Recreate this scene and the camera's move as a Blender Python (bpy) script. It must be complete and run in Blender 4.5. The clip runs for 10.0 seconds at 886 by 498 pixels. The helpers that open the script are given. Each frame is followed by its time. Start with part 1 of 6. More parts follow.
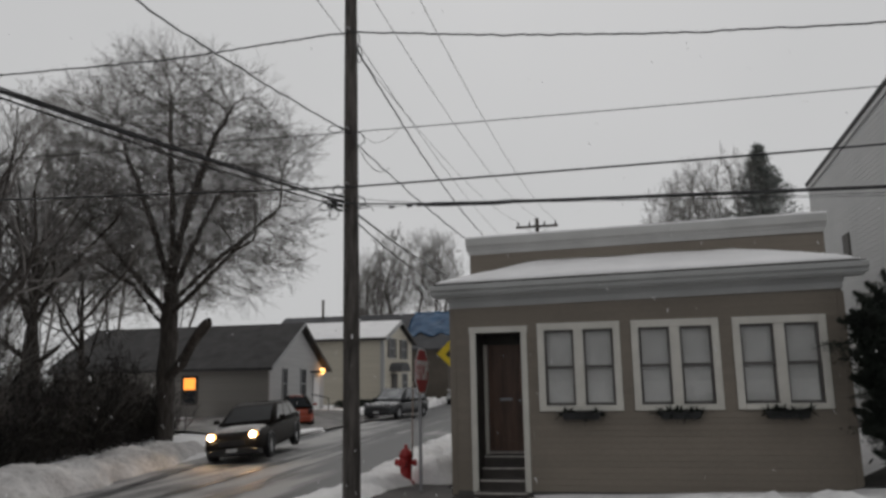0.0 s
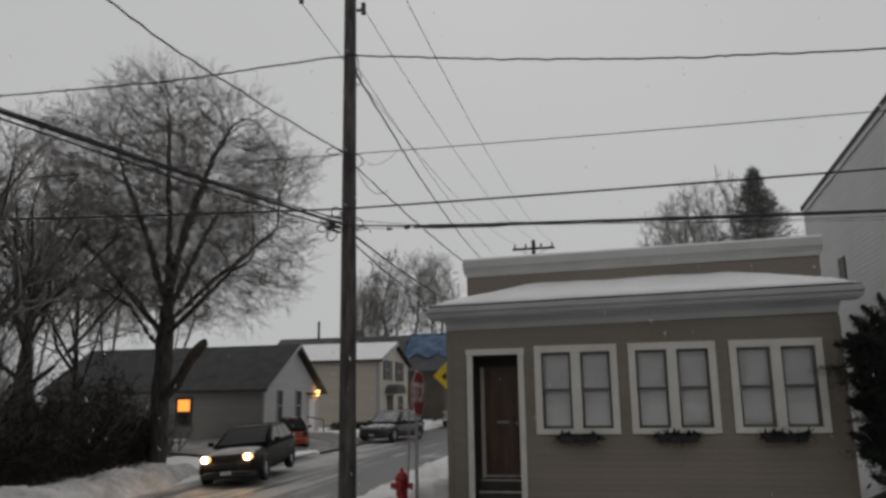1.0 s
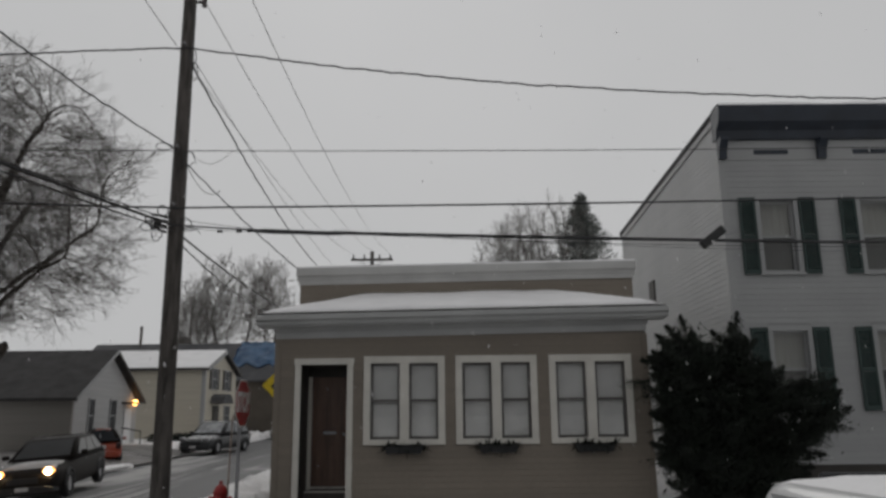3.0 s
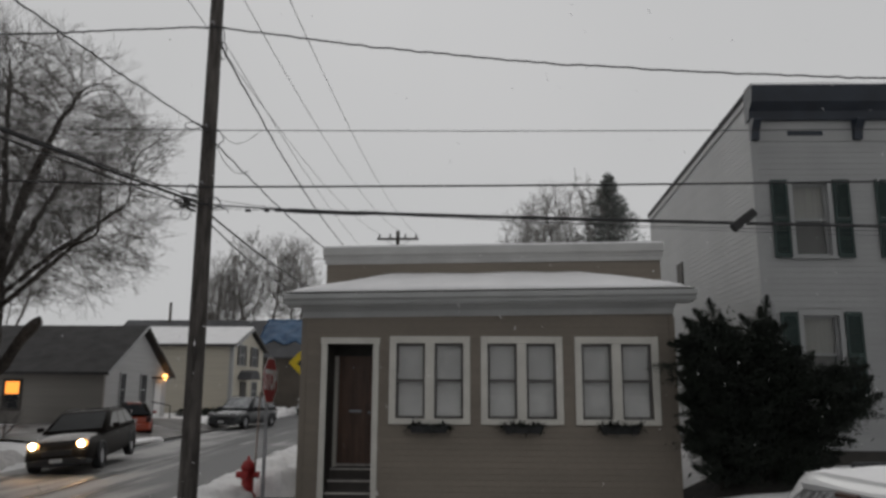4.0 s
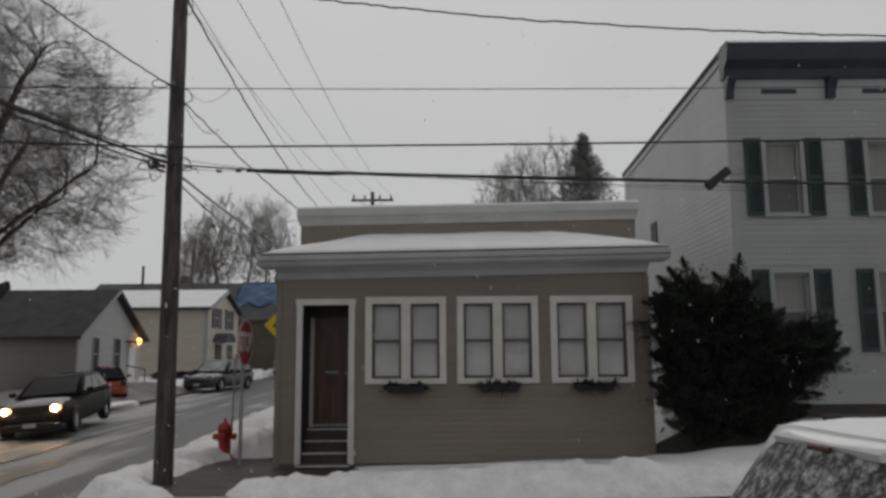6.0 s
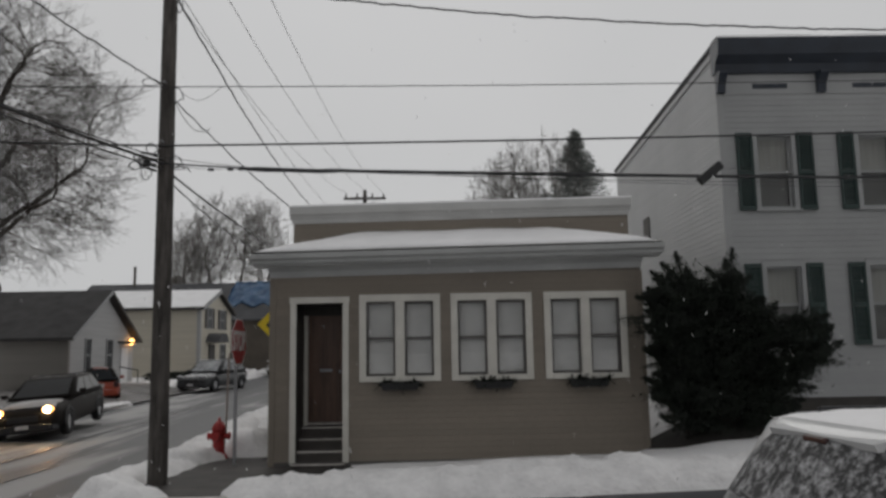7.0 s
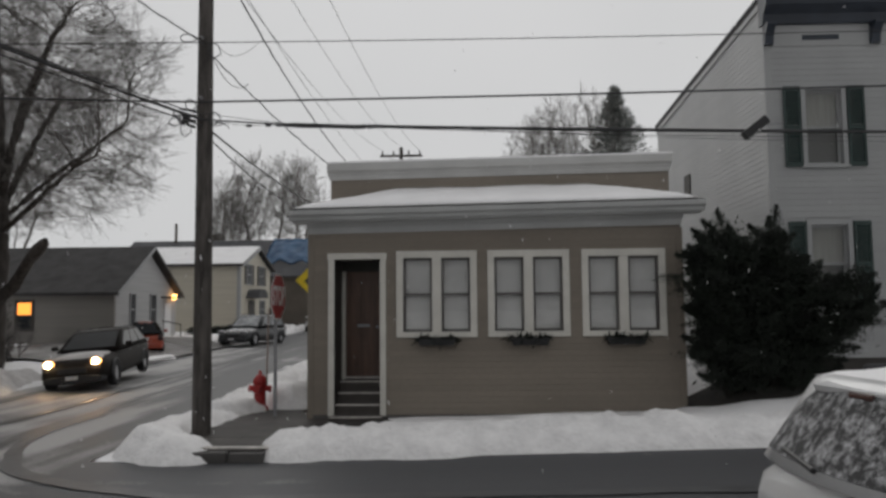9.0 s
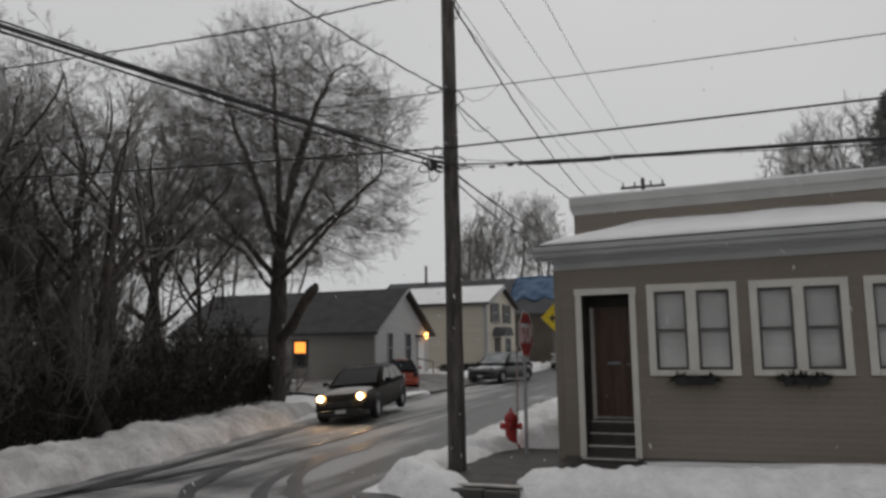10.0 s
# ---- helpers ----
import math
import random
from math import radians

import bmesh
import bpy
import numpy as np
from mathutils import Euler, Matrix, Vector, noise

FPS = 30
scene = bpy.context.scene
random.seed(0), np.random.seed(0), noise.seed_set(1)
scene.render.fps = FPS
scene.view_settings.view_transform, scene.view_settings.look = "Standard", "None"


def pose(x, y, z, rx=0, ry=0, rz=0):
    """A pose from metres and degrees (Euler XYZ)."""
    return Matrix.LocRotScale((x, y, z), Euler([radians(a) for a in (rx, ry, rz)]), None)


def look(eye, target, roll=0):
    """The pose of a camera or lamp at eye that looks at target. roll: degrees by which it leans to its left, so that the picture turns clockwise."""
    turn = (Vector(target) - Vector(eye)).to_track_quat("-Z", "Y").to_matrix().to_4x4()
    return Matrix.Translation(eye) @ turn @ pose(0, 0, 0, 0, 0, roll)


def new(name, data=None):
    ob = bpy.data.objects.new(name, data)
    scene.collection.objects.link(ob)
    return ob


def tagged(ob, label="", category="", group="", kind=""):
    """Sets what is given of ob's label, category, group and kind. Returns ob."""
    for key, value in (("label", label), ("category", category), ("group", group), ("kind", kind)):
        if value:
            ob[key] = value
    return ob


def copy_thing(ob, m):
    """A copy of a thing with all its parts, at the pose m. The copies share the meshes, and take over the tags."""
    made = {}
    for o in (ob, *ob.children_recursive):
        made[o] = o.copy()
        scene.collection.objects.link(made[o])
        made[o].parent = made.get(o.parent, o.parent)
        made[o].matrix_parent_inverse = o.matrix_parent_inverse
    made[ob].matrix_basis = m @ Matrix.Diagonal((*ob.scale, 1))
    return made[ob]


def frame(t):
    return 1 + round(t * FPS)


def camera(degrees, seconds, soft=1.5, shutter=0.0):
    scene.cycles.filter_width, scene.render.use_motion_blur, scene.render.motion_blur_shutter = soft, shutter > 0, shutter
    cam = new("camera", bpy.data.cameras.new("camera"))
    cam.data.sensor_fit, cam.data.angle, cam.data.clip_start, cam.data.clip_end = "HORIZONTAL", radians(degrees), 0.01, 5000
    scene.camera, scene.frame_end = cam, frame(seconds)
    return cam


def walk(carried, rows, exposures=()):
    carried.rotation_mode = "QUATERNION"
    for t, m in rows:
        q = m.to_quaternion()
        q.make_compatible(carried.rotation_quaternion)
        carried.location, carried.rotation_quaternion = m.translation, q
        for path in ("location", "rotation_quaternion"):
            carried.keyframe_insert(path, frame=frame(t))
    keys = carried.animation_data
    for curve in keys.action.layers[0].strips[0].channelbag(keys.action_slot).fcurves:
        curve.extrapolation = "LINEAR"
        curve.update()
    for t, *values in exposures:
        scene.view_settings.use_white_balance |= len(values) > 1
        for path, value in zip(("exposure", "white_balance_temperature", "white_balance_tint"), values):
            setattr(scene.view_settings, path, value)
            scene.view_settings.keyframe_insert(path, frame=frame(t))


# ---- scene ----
cam = camera(61.0, 10.0, soft=3.0)
PATH = [
    (0, (0.028, 1.169, 1.953), (-0.397, 3.091, 2.307), -1.0),
    (0.5, (0.013, 1.142, 1.955), (-0.428, 3.044, 2.389), -0.4),
    (1, (0.014, 1.141, 1.956), (-0.398, 3.054, 2.366), -0.8),
    (1.5, (0.045, 1.164, 1.939), (-0.229, 3.105, 2.339), -1.5),
    (2, (0.086, 1.162, 1.93), (0.012, 3.112, 2.369), -2.0),
    (2.5, (0.098, 1.151, 1.932), (0.122, 3.097, 2.392), -2.0),
    (2.7, (0.099, 1.153, 1.933), (0.129, 3.101, 2.383), -1.2),
    (3.8, (0.086, 1.175, 1.968), (0.046, 3.135, 2.363), 0.5),
    (4, (0.081, 1.175, 1.969), (0.022, 3.138, 2.349), 0.3),
    (4.5, (0.063, 1.179, 1.967), (0.018, 3.146, 2.33), 0.4),
    (5, (0.059, 1.187, 1.965), (0.012, 3.152, 2.335), -0.2),
    (5.5, (0.073, 1.217, 1.963), (0.047, 3.194, 2.26), -0.5),
    (5.7, (0.074, 1.232, 1.963), (0.069, 3.213, 2.238), -0.4),
    (6.8, (0.073, 1.276, 1.951), (0.093, 3.254, 2.245), -0.6),
    (7, (0.062, 1.27, 1.946), (0.088, 3.251, 2.219), -1.0),
    (7.5, (0.063, 1.261, 1.937), (0.027, 3.245, 2.186), -0.6),
    (8, (0.063, 1.223, 1.927), (-0.029, 3.211, 2.122), -1.1),
    (8.5, (0.05, 1.263, 1.927), (-0.036, 3.25, 2.139), -1.1),
    (9, (0.044, 1.3, 1.919), (-0.027, 3.292, 2.083), -0.5),
    (9.5, (-0.015, 1.387, 1.92), (-0.376, 3.338, 2.176), -0.3),
    (10, (-0.062, 1.445, 1.923), (-0.75, 3.304, 2.191), -0.8),
]
walk(cam, [(t, look(eye, target, roll)) for t, eye, target, roll in PATH],
     exposures=[(0, -0.03), (0.5, -0.1), (1, -0.18), (2, -0.22), (2.7, -0.2), (4, -0.12), (5.5, -0.1), (7.5, -0.02), (8.2, 0.08), (9.2, 0.12), (10, 0.02)])

# ---- world and light ----
world = bpy.data.worlds.new("overcast_dusk")
scene.world = world
world.use_nodes = True
wn, wl = world.node_tree.nodes, world.node_tree.links
wn.clear()
sky = wn.new("ShaderNodeTexSky")
sky.sky_type = "NISHITA"
sky.sun_disc = False
sky.sun_elevation, sky.sun_rotation = radians(50), radians(-11)
sky.dust_density = 6.0
dull = wn.new("ShaderNodeHueSaturation")
dull.inputs["Saturation"].default_value = 0.12
dull.inputs["Value"].default_value = 0.035
cloud_xyz = wn.new("ShaderNodeTexCoord")
cloud_noise = wn.new("ShaderNodeTexNoise")
cloud_noise.inputs["Scale"].default_value = 1.6
cloud_noise.inputs["Detail"].default_value = 4.0
cloud_ramp = wn.new("ShaderNodeValToRGB")
cloud_ramp.color_ramp.elements[0].position, cloud_ramp.color_ramp.elements[0].color = 0.3, (0.525, 0.53, 0.535, 1)
cloud_ramp.color_ramp.elements[1].position, cloud_ramp.color_ramp.elements[1].color = 0.7, (0.575, 0.575, 0.58, 1)
cloud_mix = wn.new("ShaderNodeMixRGB")
cloud_mix.inputs["Fac"].default_value = 0.93
bg = wn.new("ShaderNodeBackground")
bg.inputs["Strength"].default_value = 1.0
wout = wn.new("ShaderNodeOutputWorld")
wl.new(sky.outputs["Color"], dull.inputs["Color"])
wl.new(cloud_xyz.outputs["Generated"], cloud_noise.inputs["Vector"])
wl.new(cloud_noise.outputs["Fac"], cloud_ramp.inputs["Fac"])
wl.new(dull.outputs["Color"], cloud_mix.inputs["Color1"])
wl.new(cloud_ramp.outputs["Color"], cloud_mix.inputs["Color2"])
# the cloud is brighter towards the veiled low sun and fades smoothly away from it
toward = wn.new("ShaderNodeVectorMath")
toward.operation = "DOT_PRODUCT"
toward.inputs[1].default_value = (-0.17, 0.86, 0.48)
fade = wn.new("ShaderNodeMapRange")
fade.interpolation_type = "SMOOTHSTEP"
fade.inputs["From Min"].default_value, fade.inputs["From Max"].default_value = -1.0, 0.75
fade.inputs["To Min"].default_value, fade.inputs["To Max"].default_value = 0.63, 1.04
shade = wn.new("ShaderNodeVectorMath")
shade.operation = "SCALE"
wl.new(cloud_xyz.outputs["Generated"], toward.inputs[0])
wl.new(toward.outputs["Value"], fade.inputs["Value"])
wl.new(cloud_mix.outputs["Color"], shade.inputs["Vector"])
wl.new(fade.outputs["Result"], shade.inputs["Scale"])
wl.new(shade.outputs["Vector"], bg.inputs["Color"])
wl.new(bg.outputs["Background"], wout.inputs["Surface"])

sun_data = bpy.data.lights.new("sun", "SUN")
sun_data.energy, sun_data.angle, sun_data.color = 0.65, radians(60), (1.0, 0.97, 0.93)
sun = new("sun", sun_data)
sun.matrix_world = look((-12, 60, 34), (0, 0, 0))


# ---- materials ----
def surf(name, col, rough=0.8, var=0.2, scale=2.0, fine=40.0, bump=0.2, metal=0.0, col2=None, snow=0.0,
         each=0.0, stretch=(1, 1, 1), coat=0.0, depth=0.01):
    """A painted, mineral or organic surface: two scales of variation, fine relief, optional snow lying on faces that look up."""
    m = bpy.data.materials.new(name)
    m.use_nodes = True
    n, l = m.node_tree.nodes, m.node_tree.links
    b = n["Principled BSDF"]
    geo = n.new("ShaderNodeNewGeometry")
    mp = n.new("ShaderNodeMapping")
    mp.inputs["Scale"].default_value = stretch
    l.new(geo.outputs["Position"], mp.inputs["Vector"])
    big, small = n.new("ShaderNodeTexNoise"), n.new("ShaderNodeTexNoise")
    big.inputs["Scale"].default_value, big.inputs["Detail"].default_value = scale, 5.0
    small.inputs["Scale"].default_value, small.inputs["Detail"].default_value = fine, 3.0
    for t in (big, small):
        l.new(mp.outputs["Vector"], t.inputs["Vector"])
    add = n.new("ShaderNodeMath")
    add.operation = "MULTIPLY_ADD"
    l.new(small.outputs["Fac"], add.inputs[0])
    add.inputs[1].default_value = 0.45
    l.new(big.outputs["Fac"], add.inputs[2])
    ramp = n.new("ShaderNodeValToRGB")
    dark = tuple(c * (1 - var) for c in col)
    light = col2 if col2 else tuple(min(1, c * (1 + var)) for c in col)
    ramp.color_ramp.elements[0].position, ramp.color_ramp.elements[0].color = 0.5, (*dark, 1)
    ramp.color_ramp.elements[1].position, ramp.color_ramp.elements[1].color = 0.95, (*light, 1)
    l.new(add.outputs[0], ramp.inputs["Fac"])
    out = ramp.outputs["Color"]
    if each:
        info = n.new("ShaderNodeObjectInfo")
        hsv = n.new("ShaderNodeHueSaturation")
        rng = n.new("ShaderNodeMapRange")
        rng.inputs["To Min"].default_value, rng.inputs["To Max"].default_value = 1 - each, 1 + each
        l.new(info.outputs["Random"], rng.inputs["Value"])
        l.new(rng.outputs["Result"], hsv.inputs["Value"])
        l.new(out, hsv.inputs["Color"])
        out = hsv.outputs["Color"]
    rough_out = None
    if snow:
        sep = n.new("ShaderNodeSeparateXYZ")
        l.new(geo.outputs["Normal"], sep.inputs["Vector"])
        ma = n.new("ShaderNodeMath")
        ma.operation = "MULTIPLY_ADD"
        l.new(big.outputs["Fac"], ma.inputs[0])
        ma.inputs[1].default_value = 0.9
        l.new(sep.outputs["Z"], ma.inputs[2])
        mb = n.new("ShaderNodeMath")
        mb.operation = "MULTIPLY_ADD"
        l.new(small.outputs["Fac"], mb.inputs[0])
        mb.inputs[1].default_value = 0.5
        l.new(ma.outputs[0], mb.inputs[2])
        sr = n.new("ShaderNodeMapRange")
        sr.inputs["From Min"].default_value, sr.inputs["From Max"].default_value = 1.75 - snow, 1.95 - snow
        l.new(mb.outputs[0], sr.inputs["Value"])
        mix = n.new("ShaderNodeMixRGB")
        l.new(sr.outputs["Result"], mix.inputs["Fac"])
        l.new(out, mix.inputs["Color1"])
        mix.inputs["Color2"].default_value = (0.8, 0.81, 0.83, 1)
        out = mix.outputs["Color"]
        rr = n.new("ShaderNodeMapRange")
        rr.inputs["To Min"].default_value, rr.inputs["To Max"].default_value = rough, 0.9
        l.new(sr.outputs["Result"], rr.inputs["Value"])
        rough_out = rr.outputs["Result"]
    l.new(out, b.inputs["Base Color"])
    b.inputs["Roughness"].default_value = rough
    if rough_out:
        l.new(rough_out, b.inputs["Roughness"])
    b.inputs["Metallic"].default_value = metal
    b.inputs["Coat Weight"].default_value = coat
    if bump:
        bm_node = n.new("ShaderNodeBump")
        bm_node.inputs["Strength"].default_value = bump
        bm_node.inputs["Distance"].default_value = depth
        l.new(add.outputs[0], bm_node.inputs["Height"])
        l.new(bm_node.outputs["Normal"], b.inputs["Normal"])
    return m


def glass(name, tint=(1.0, 1.0, 0.98), rough=0.02):
    m = bpy.data.materials.new(name)
    m.use_nodes = True
    b = m.node_tree.nodes["Principled BSDF"]
    b.inputs["Base Color"].default_value = (*tint, 1)
    b.inputs["Roughness"].default_value = rough
    b.inputs["Transmission Weight"].default_value = 1.0
    b.inputs["IOR"].default_value = 1.45
    return m


def glow(name, col, strength):
    m = bpy.data.materials.new(name)
    m.use_nodes = True
    b = m.node_tree.nodes["Principled BSDF"]
    b.inputs["Base Color"].default_value = (*col, 1)
    b.inputs["Emission Color"].default_value = (*col, 1)
    b.inputs["Emission Strength"].default_value = strength
    return m


def road_material(name):
    """Wet asphalt with thin slush: ploughed thin on the through street, thicker on the side street, in streaks along the traffic."""
    m = bpy.data.materials.new(name)
    m.use_nodes = True
    n, l = m.node_tree.nodes, m.node_tree.links
    b = n["Principled BSDF"]
    geo = n.new("ShaderNodeNewGeometry")
    sep = n.new("ShaderNodeSeparateXYZ")
    l.new(geo.outputs["Position"], sep.inputs["Vector"])

    def noise_tex(scale, detail, stretch):
        mp = n.new("ShaderNodeMapping")
        mp.inputs["Scale"].default_value = stretch
        l.new(geo.outputs["Position"], mp.inputs["Vector"])
        t = n.new("ShaderNodeTexNoise")
        t.inputs["Scale"].default_value, t.inputs["Detail"].default_value = scale, detail
        l.new(mp.outputs["Vector"], t.inputs["Vector"])
        return t.outputs["Fac"]

    def math(op, a, c, d=None):
        t = n.new("ShaderNodeMath")
        t.operation = op
        for i, v in enumerate((a, c, d)):
            if v is None:
                continue
            if isinstance(v, (int, float)):
                t.inputs[i].default_value = v
            else:
                l.new(v, t.inputs[i])
        return t.outputs[0]

    long_y = noise_tex(0.9, 4, (1.6, 0.12, 1))
    long_x = noise_tex(0.9, 4, (0.12, 1.6, 1))
    patch = noise_tex(0.35, 5, (1, 1, 1))
    grain = noise_tex(30, 4, (1, 1, 1))
    side = n.new("ShaderNodeMapRange")
    side.inputs["From Min"].default_value, side.inputs["From Max"].default_value = 9.5, 13.5
    l.new(sep.outputs["Y"], side.inputs["Value"])
    turn = n.new("ShaderNodeMix")
    l.new(side.outputs["Result"], turn.inputs["Factor"])
    l.new(long_x, turn.inputs["A"])
    l.new(long_y, turn.inputs["B"])
    # the western lanes of the side street keep their slush; the eastern ones are worn bare
    edge = math("MULTIPLY_ADD", sep.outputs["Y"], 0.19, math("ADD", sep.outputs["X"], 3.6))
    edge = math("MULTIPLY_ADD", patch, 0.9, math("SUBTRACT", edge, 0.45))
    west = n.new("ShaderNodeMapRange")
    west.inputs["From Min"].default_value, west.inputs["From Max"].default_value = 0.6, -0.5
    l.new(edge, west.inputs["Value"])
    amount = math("MULTIPLY_ADD", side.outputs["Result"], 0.25, math("MULTIPLY", west.outputs["Result"], 0.85))
    v = math("MULTIPLY_ADD", turn.outputs["Result"], 0.9, math("MULTIPLY", patch, 0.55))
    v = math("MULTIPLY_ADD", grain, 0.25, v)
    v = math("MULTIPLY_ADD", amount, 0.29, math("SUBTRACT", v, 0.17))
    slush = n.new("ShaderNodeMapRange")
    slush.inputs["From Min"].default_value, slush.inputs["From Max"].default_value = 0.84, 1.06
    l.new(v, slush.inputs["Value"])
    mix = n.new("ShaderNodeMixRGB")
    l.new(slush.outputs["Result"], mix.inputs["Fac"])
    mix.inputs["Color1"].default_value = (0.045, 0.046, 0.05, 1)
    mix.inputs["Color2"].default_value = (0.38, 0.372, 0.366, 1)
    l.new(mix.outputs["Color"], b.inputs["Base Color"])
    rr = n.new("ShaderNodeMapRange")
    rr.inputs["To Min"].default_value, rr.inputs["To Max"].default_value = 0.62, 0.85
    l.new(slush.outputs["Result"], rr.inputs["Value"])
    l.new(rr.outputs["Result"], b.inputs["Roughness"])
    bump = n.new("ShaderNodeBump")
    bump.inputs["Strength"].default_value, bump.inputs["Distance"].default_value = 0.5, 0.02
    l.new(v, bump.inputs["Height"])
    l.new(bump.outputs["Normal"], b.inputs["Normal"])
    return m


M_SNOW = surf("packed_snow", (0.85, 0.84, 0.845), 0.85, 0.05, 1.2, 25, 0.6, col2=(0.91, 0.9, 0.905), depth=0.03)
M_BANK = surf("ploughed_snow", (0.83, 0.815, 0.815), 0.85, 0.14, 2.6, 14, 1.0, col2=(0.92, 0.905, 0.9), depth=0.05)
# greyed for dirt, and on the west bank also for the woods' shade
M_DIRTYSHADE = surf("dirty_or_shaded_snow", (0.56, 0.535, 0.525), 0.85, 0.3, 1.4, 10, 1.0, col2=(0.74, 0.72, 0.71), depth=0.06)
M_ROAD = road_material("slushy_asphalt")
M_DRIVE = surf("wet_driveway", (0.055, 0.05, 0.046), 0.65, 0.4, 0.7, 20, 0.3, col2=(0.22, 0.21, 0.205))
M_TRACK = surf("wet_tyre_gutter_strip", (0.04, 0.04, 0.043), 0.55, 0.4, 3, 30, 0.3)
M_SLAB = surf("wet_concrete", (0.034, 0.03, 0.028), 0.8, 0.4, 1.5, 25, 0.3, each=0.15, col2=(0.065, 0.057, 0.052))
M_KERB = surf("wet_granite_kerb", (0.085, 0.08, 0.077), 0.7, 0.3, 3, 60, 0.3)
M_BROWN = surf("taupe_clapboard_paint", (0.206, 0.178, 0.146), 0.7, 0.12, 0.8, 30, 0.1, each=0.05, stretch=(0.5, 1, 1))
M_BROWNWALL = surf("taupe_wall_paint", (0.188, 0.166, 0.139), 0.75, 0.12, 1.2, 30, 0.1)
M_TRIM = surf("cream_trim_paint", (0.62, 0.60, 0.55), 0.55, 0.08, 3, 50, 0.08)
M_EAVE = surf("grey_eave_paint", (0.40, 0.405, 0.40), 0.6, 0.1, 1.5, 40, 0.08)
M_CORNICE = surf("pale_cornice_paint", (0.49, 0.49, 0.48), 0.6, 0.1, 1.5, 40, 0.08)
M_SASH = surf("dark_sash_paint", (0.12, 0.112, 0.108), 0.5, 0.2, 3, 50, 0.08)
M_BLIND = surf("grey_white_blind", (0.65, 0.65, 0.66), 0.8, 0.1, 2.5, 22, 0.1)
M_GLASS = glass("window_glass")
M_DOOR = surf("brown_stained_door", (0.11, 0.058, 0.038), 0.45, 0.35, 3, 30, 0.15, stretch=(4, 4, 0.5))
M_DARK = surf("dark_matte_surface", (0.05, 0.045, 0.04), 0.7, 0.25, 3, 40, 0.1)
M_STEP = surf("worn_dark_step", (0.06, 0.052, 0.047), 0.6, 0.3, 3, 40, 0.2)
M_NOSE = surf("pale_edging", (0.5, 0.47, 0.44), 0.7, 0.3, 6, 40, 0.2)
M_WSIDE = surf("white_vinyl_siding", (0.335, 0.34, 0.34), 0.55, 0.07, 0.8, 30, 0.06, each=0.03)
M_WWALL = surf("white_sheathing", (0.335, 0.34, 0.34), 0.7, 0.05, 0.8, 30, 0.05)
M_NAVY = surf("dark_navy_cornice_paint", (0.02, 0.027, 0.04), 0.5, 0.3, 2, 40, 0.1)
M_GREEN = surf("dark_green_shutter_paint", (0.02, 0.04, 0.036), 0.5, 0.25, 3, 50, 0.1)
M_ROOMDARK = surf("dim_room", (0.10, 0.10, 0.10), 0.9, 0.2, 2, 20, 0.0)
M_CURTAIN = surf("pale_curtain", (0.33, 0.33, 0.315), 0.9, 0.12, 3, 40, 0.1, stretch=(6, 6, 0.4))
M_PLASTER = surf("white_house_siding", (0.42, 0.42, 0.417), 0.7, 0.08, 1, 20, 0.1, stretch=(0.3, 0.3, 6))
M_YELLOW = surf("pale_yellow_siding", (0.5, 0.465, 0.385), 0.7, 0.08, 1, 20, 0.1, stretch=(0.3, 0.3, 6))
M_DARKROOF = surf("dark_shingle_roof", (0.042, 0.04, 0.04), 0.9, 0.35, 1.5, 12, 0.4)
M_FARROOF = surf("far_dark_roof", (0.075, 0.075, 0.08), 0.85, 0.25, 0.6, 8, 0.3)
M_FARWALL = surf("far_brown_wall", (0.10, 0.085, 0.07), 0.85, 0.25, 0.6, 8, 0.2)
M_TARP = surf("blue_tarp", (0.06, 0.17, 0.36), 0.4, 0.35, 1.2, 10, 0.8, col2=(0.16, 0.3, 0.5), depth=0.06)
M_POLE = surf("weathered_pole_wood", (0.045, 0.039, 0.035), 0.9, 0.45, 3, 30, 0.6, stretch=(5, 5, 0.6), col2=(0.12, 0.107, 0.098))
M_WIRE = surf("black_cable", (0.03, 0.03, 0.032), 0.6, 0.2, 3, 40, 0.0)
M_STEEL = surf("galvanised_steel", (0.30, 0.30, 0.31), 0.5, 0.2, 5, 60, 0.1, metal=0.6)
M_INSUL = surf("dark_porcelain", (0.06, 0.05, 0.05), 0.25, 0.2, 5, 60, 0.0)
M_RED = surf("hydrant_red_paint", (0.33, 0.018, 0.018), 0.5, 0.3, 6, 50, 0.2)
M_SIGNRED = surf("stop_sign_red", (0.36, 0.014, 0.018), 0.45, 0.1, 4, 50, 0.0)
M_SIGNWHITE = surf("sign_white", (0.72, 0.72, 0.72), 0.5, 0.06, 4, 50, 0.0)
M_SIGNYELLOW = surf("sign_yellow", (0.75, 0.55, 0.02), 0.45, 0.08, 4, 50, 0.0)
M_BLACK = surf("black_paint", (0.015, 0.015, 0.016), 0.5, 0.2, 4, 50, 0.0)
M_ROD = surf("faded_marker_rod", (0.34, 0.28, 0.25), 0.6, 0.2, 6, 50, 0.0)
M_BARK = surf("grey_brown_bark", (0.05, 0.042, 0.036), 0.95, 0.4, 3, 25, 0.8, stretch=(4, 4, 0.8), col2=(0.10, 0.088, 0.08))
M_TWIG = surf("grey_twigs", (0.125, 0.115, 0.108), 0.95, 0.25, 2, 15, 0.0, col2=(0.19, 0.177, 0.168))
M_WOODTWIG = surf("woodland_twigs", (0.19, 0.176, 0.167), 0.95, 0.25, 2, 15, 0.0, col2=(0.27, 0.253, 0.242))
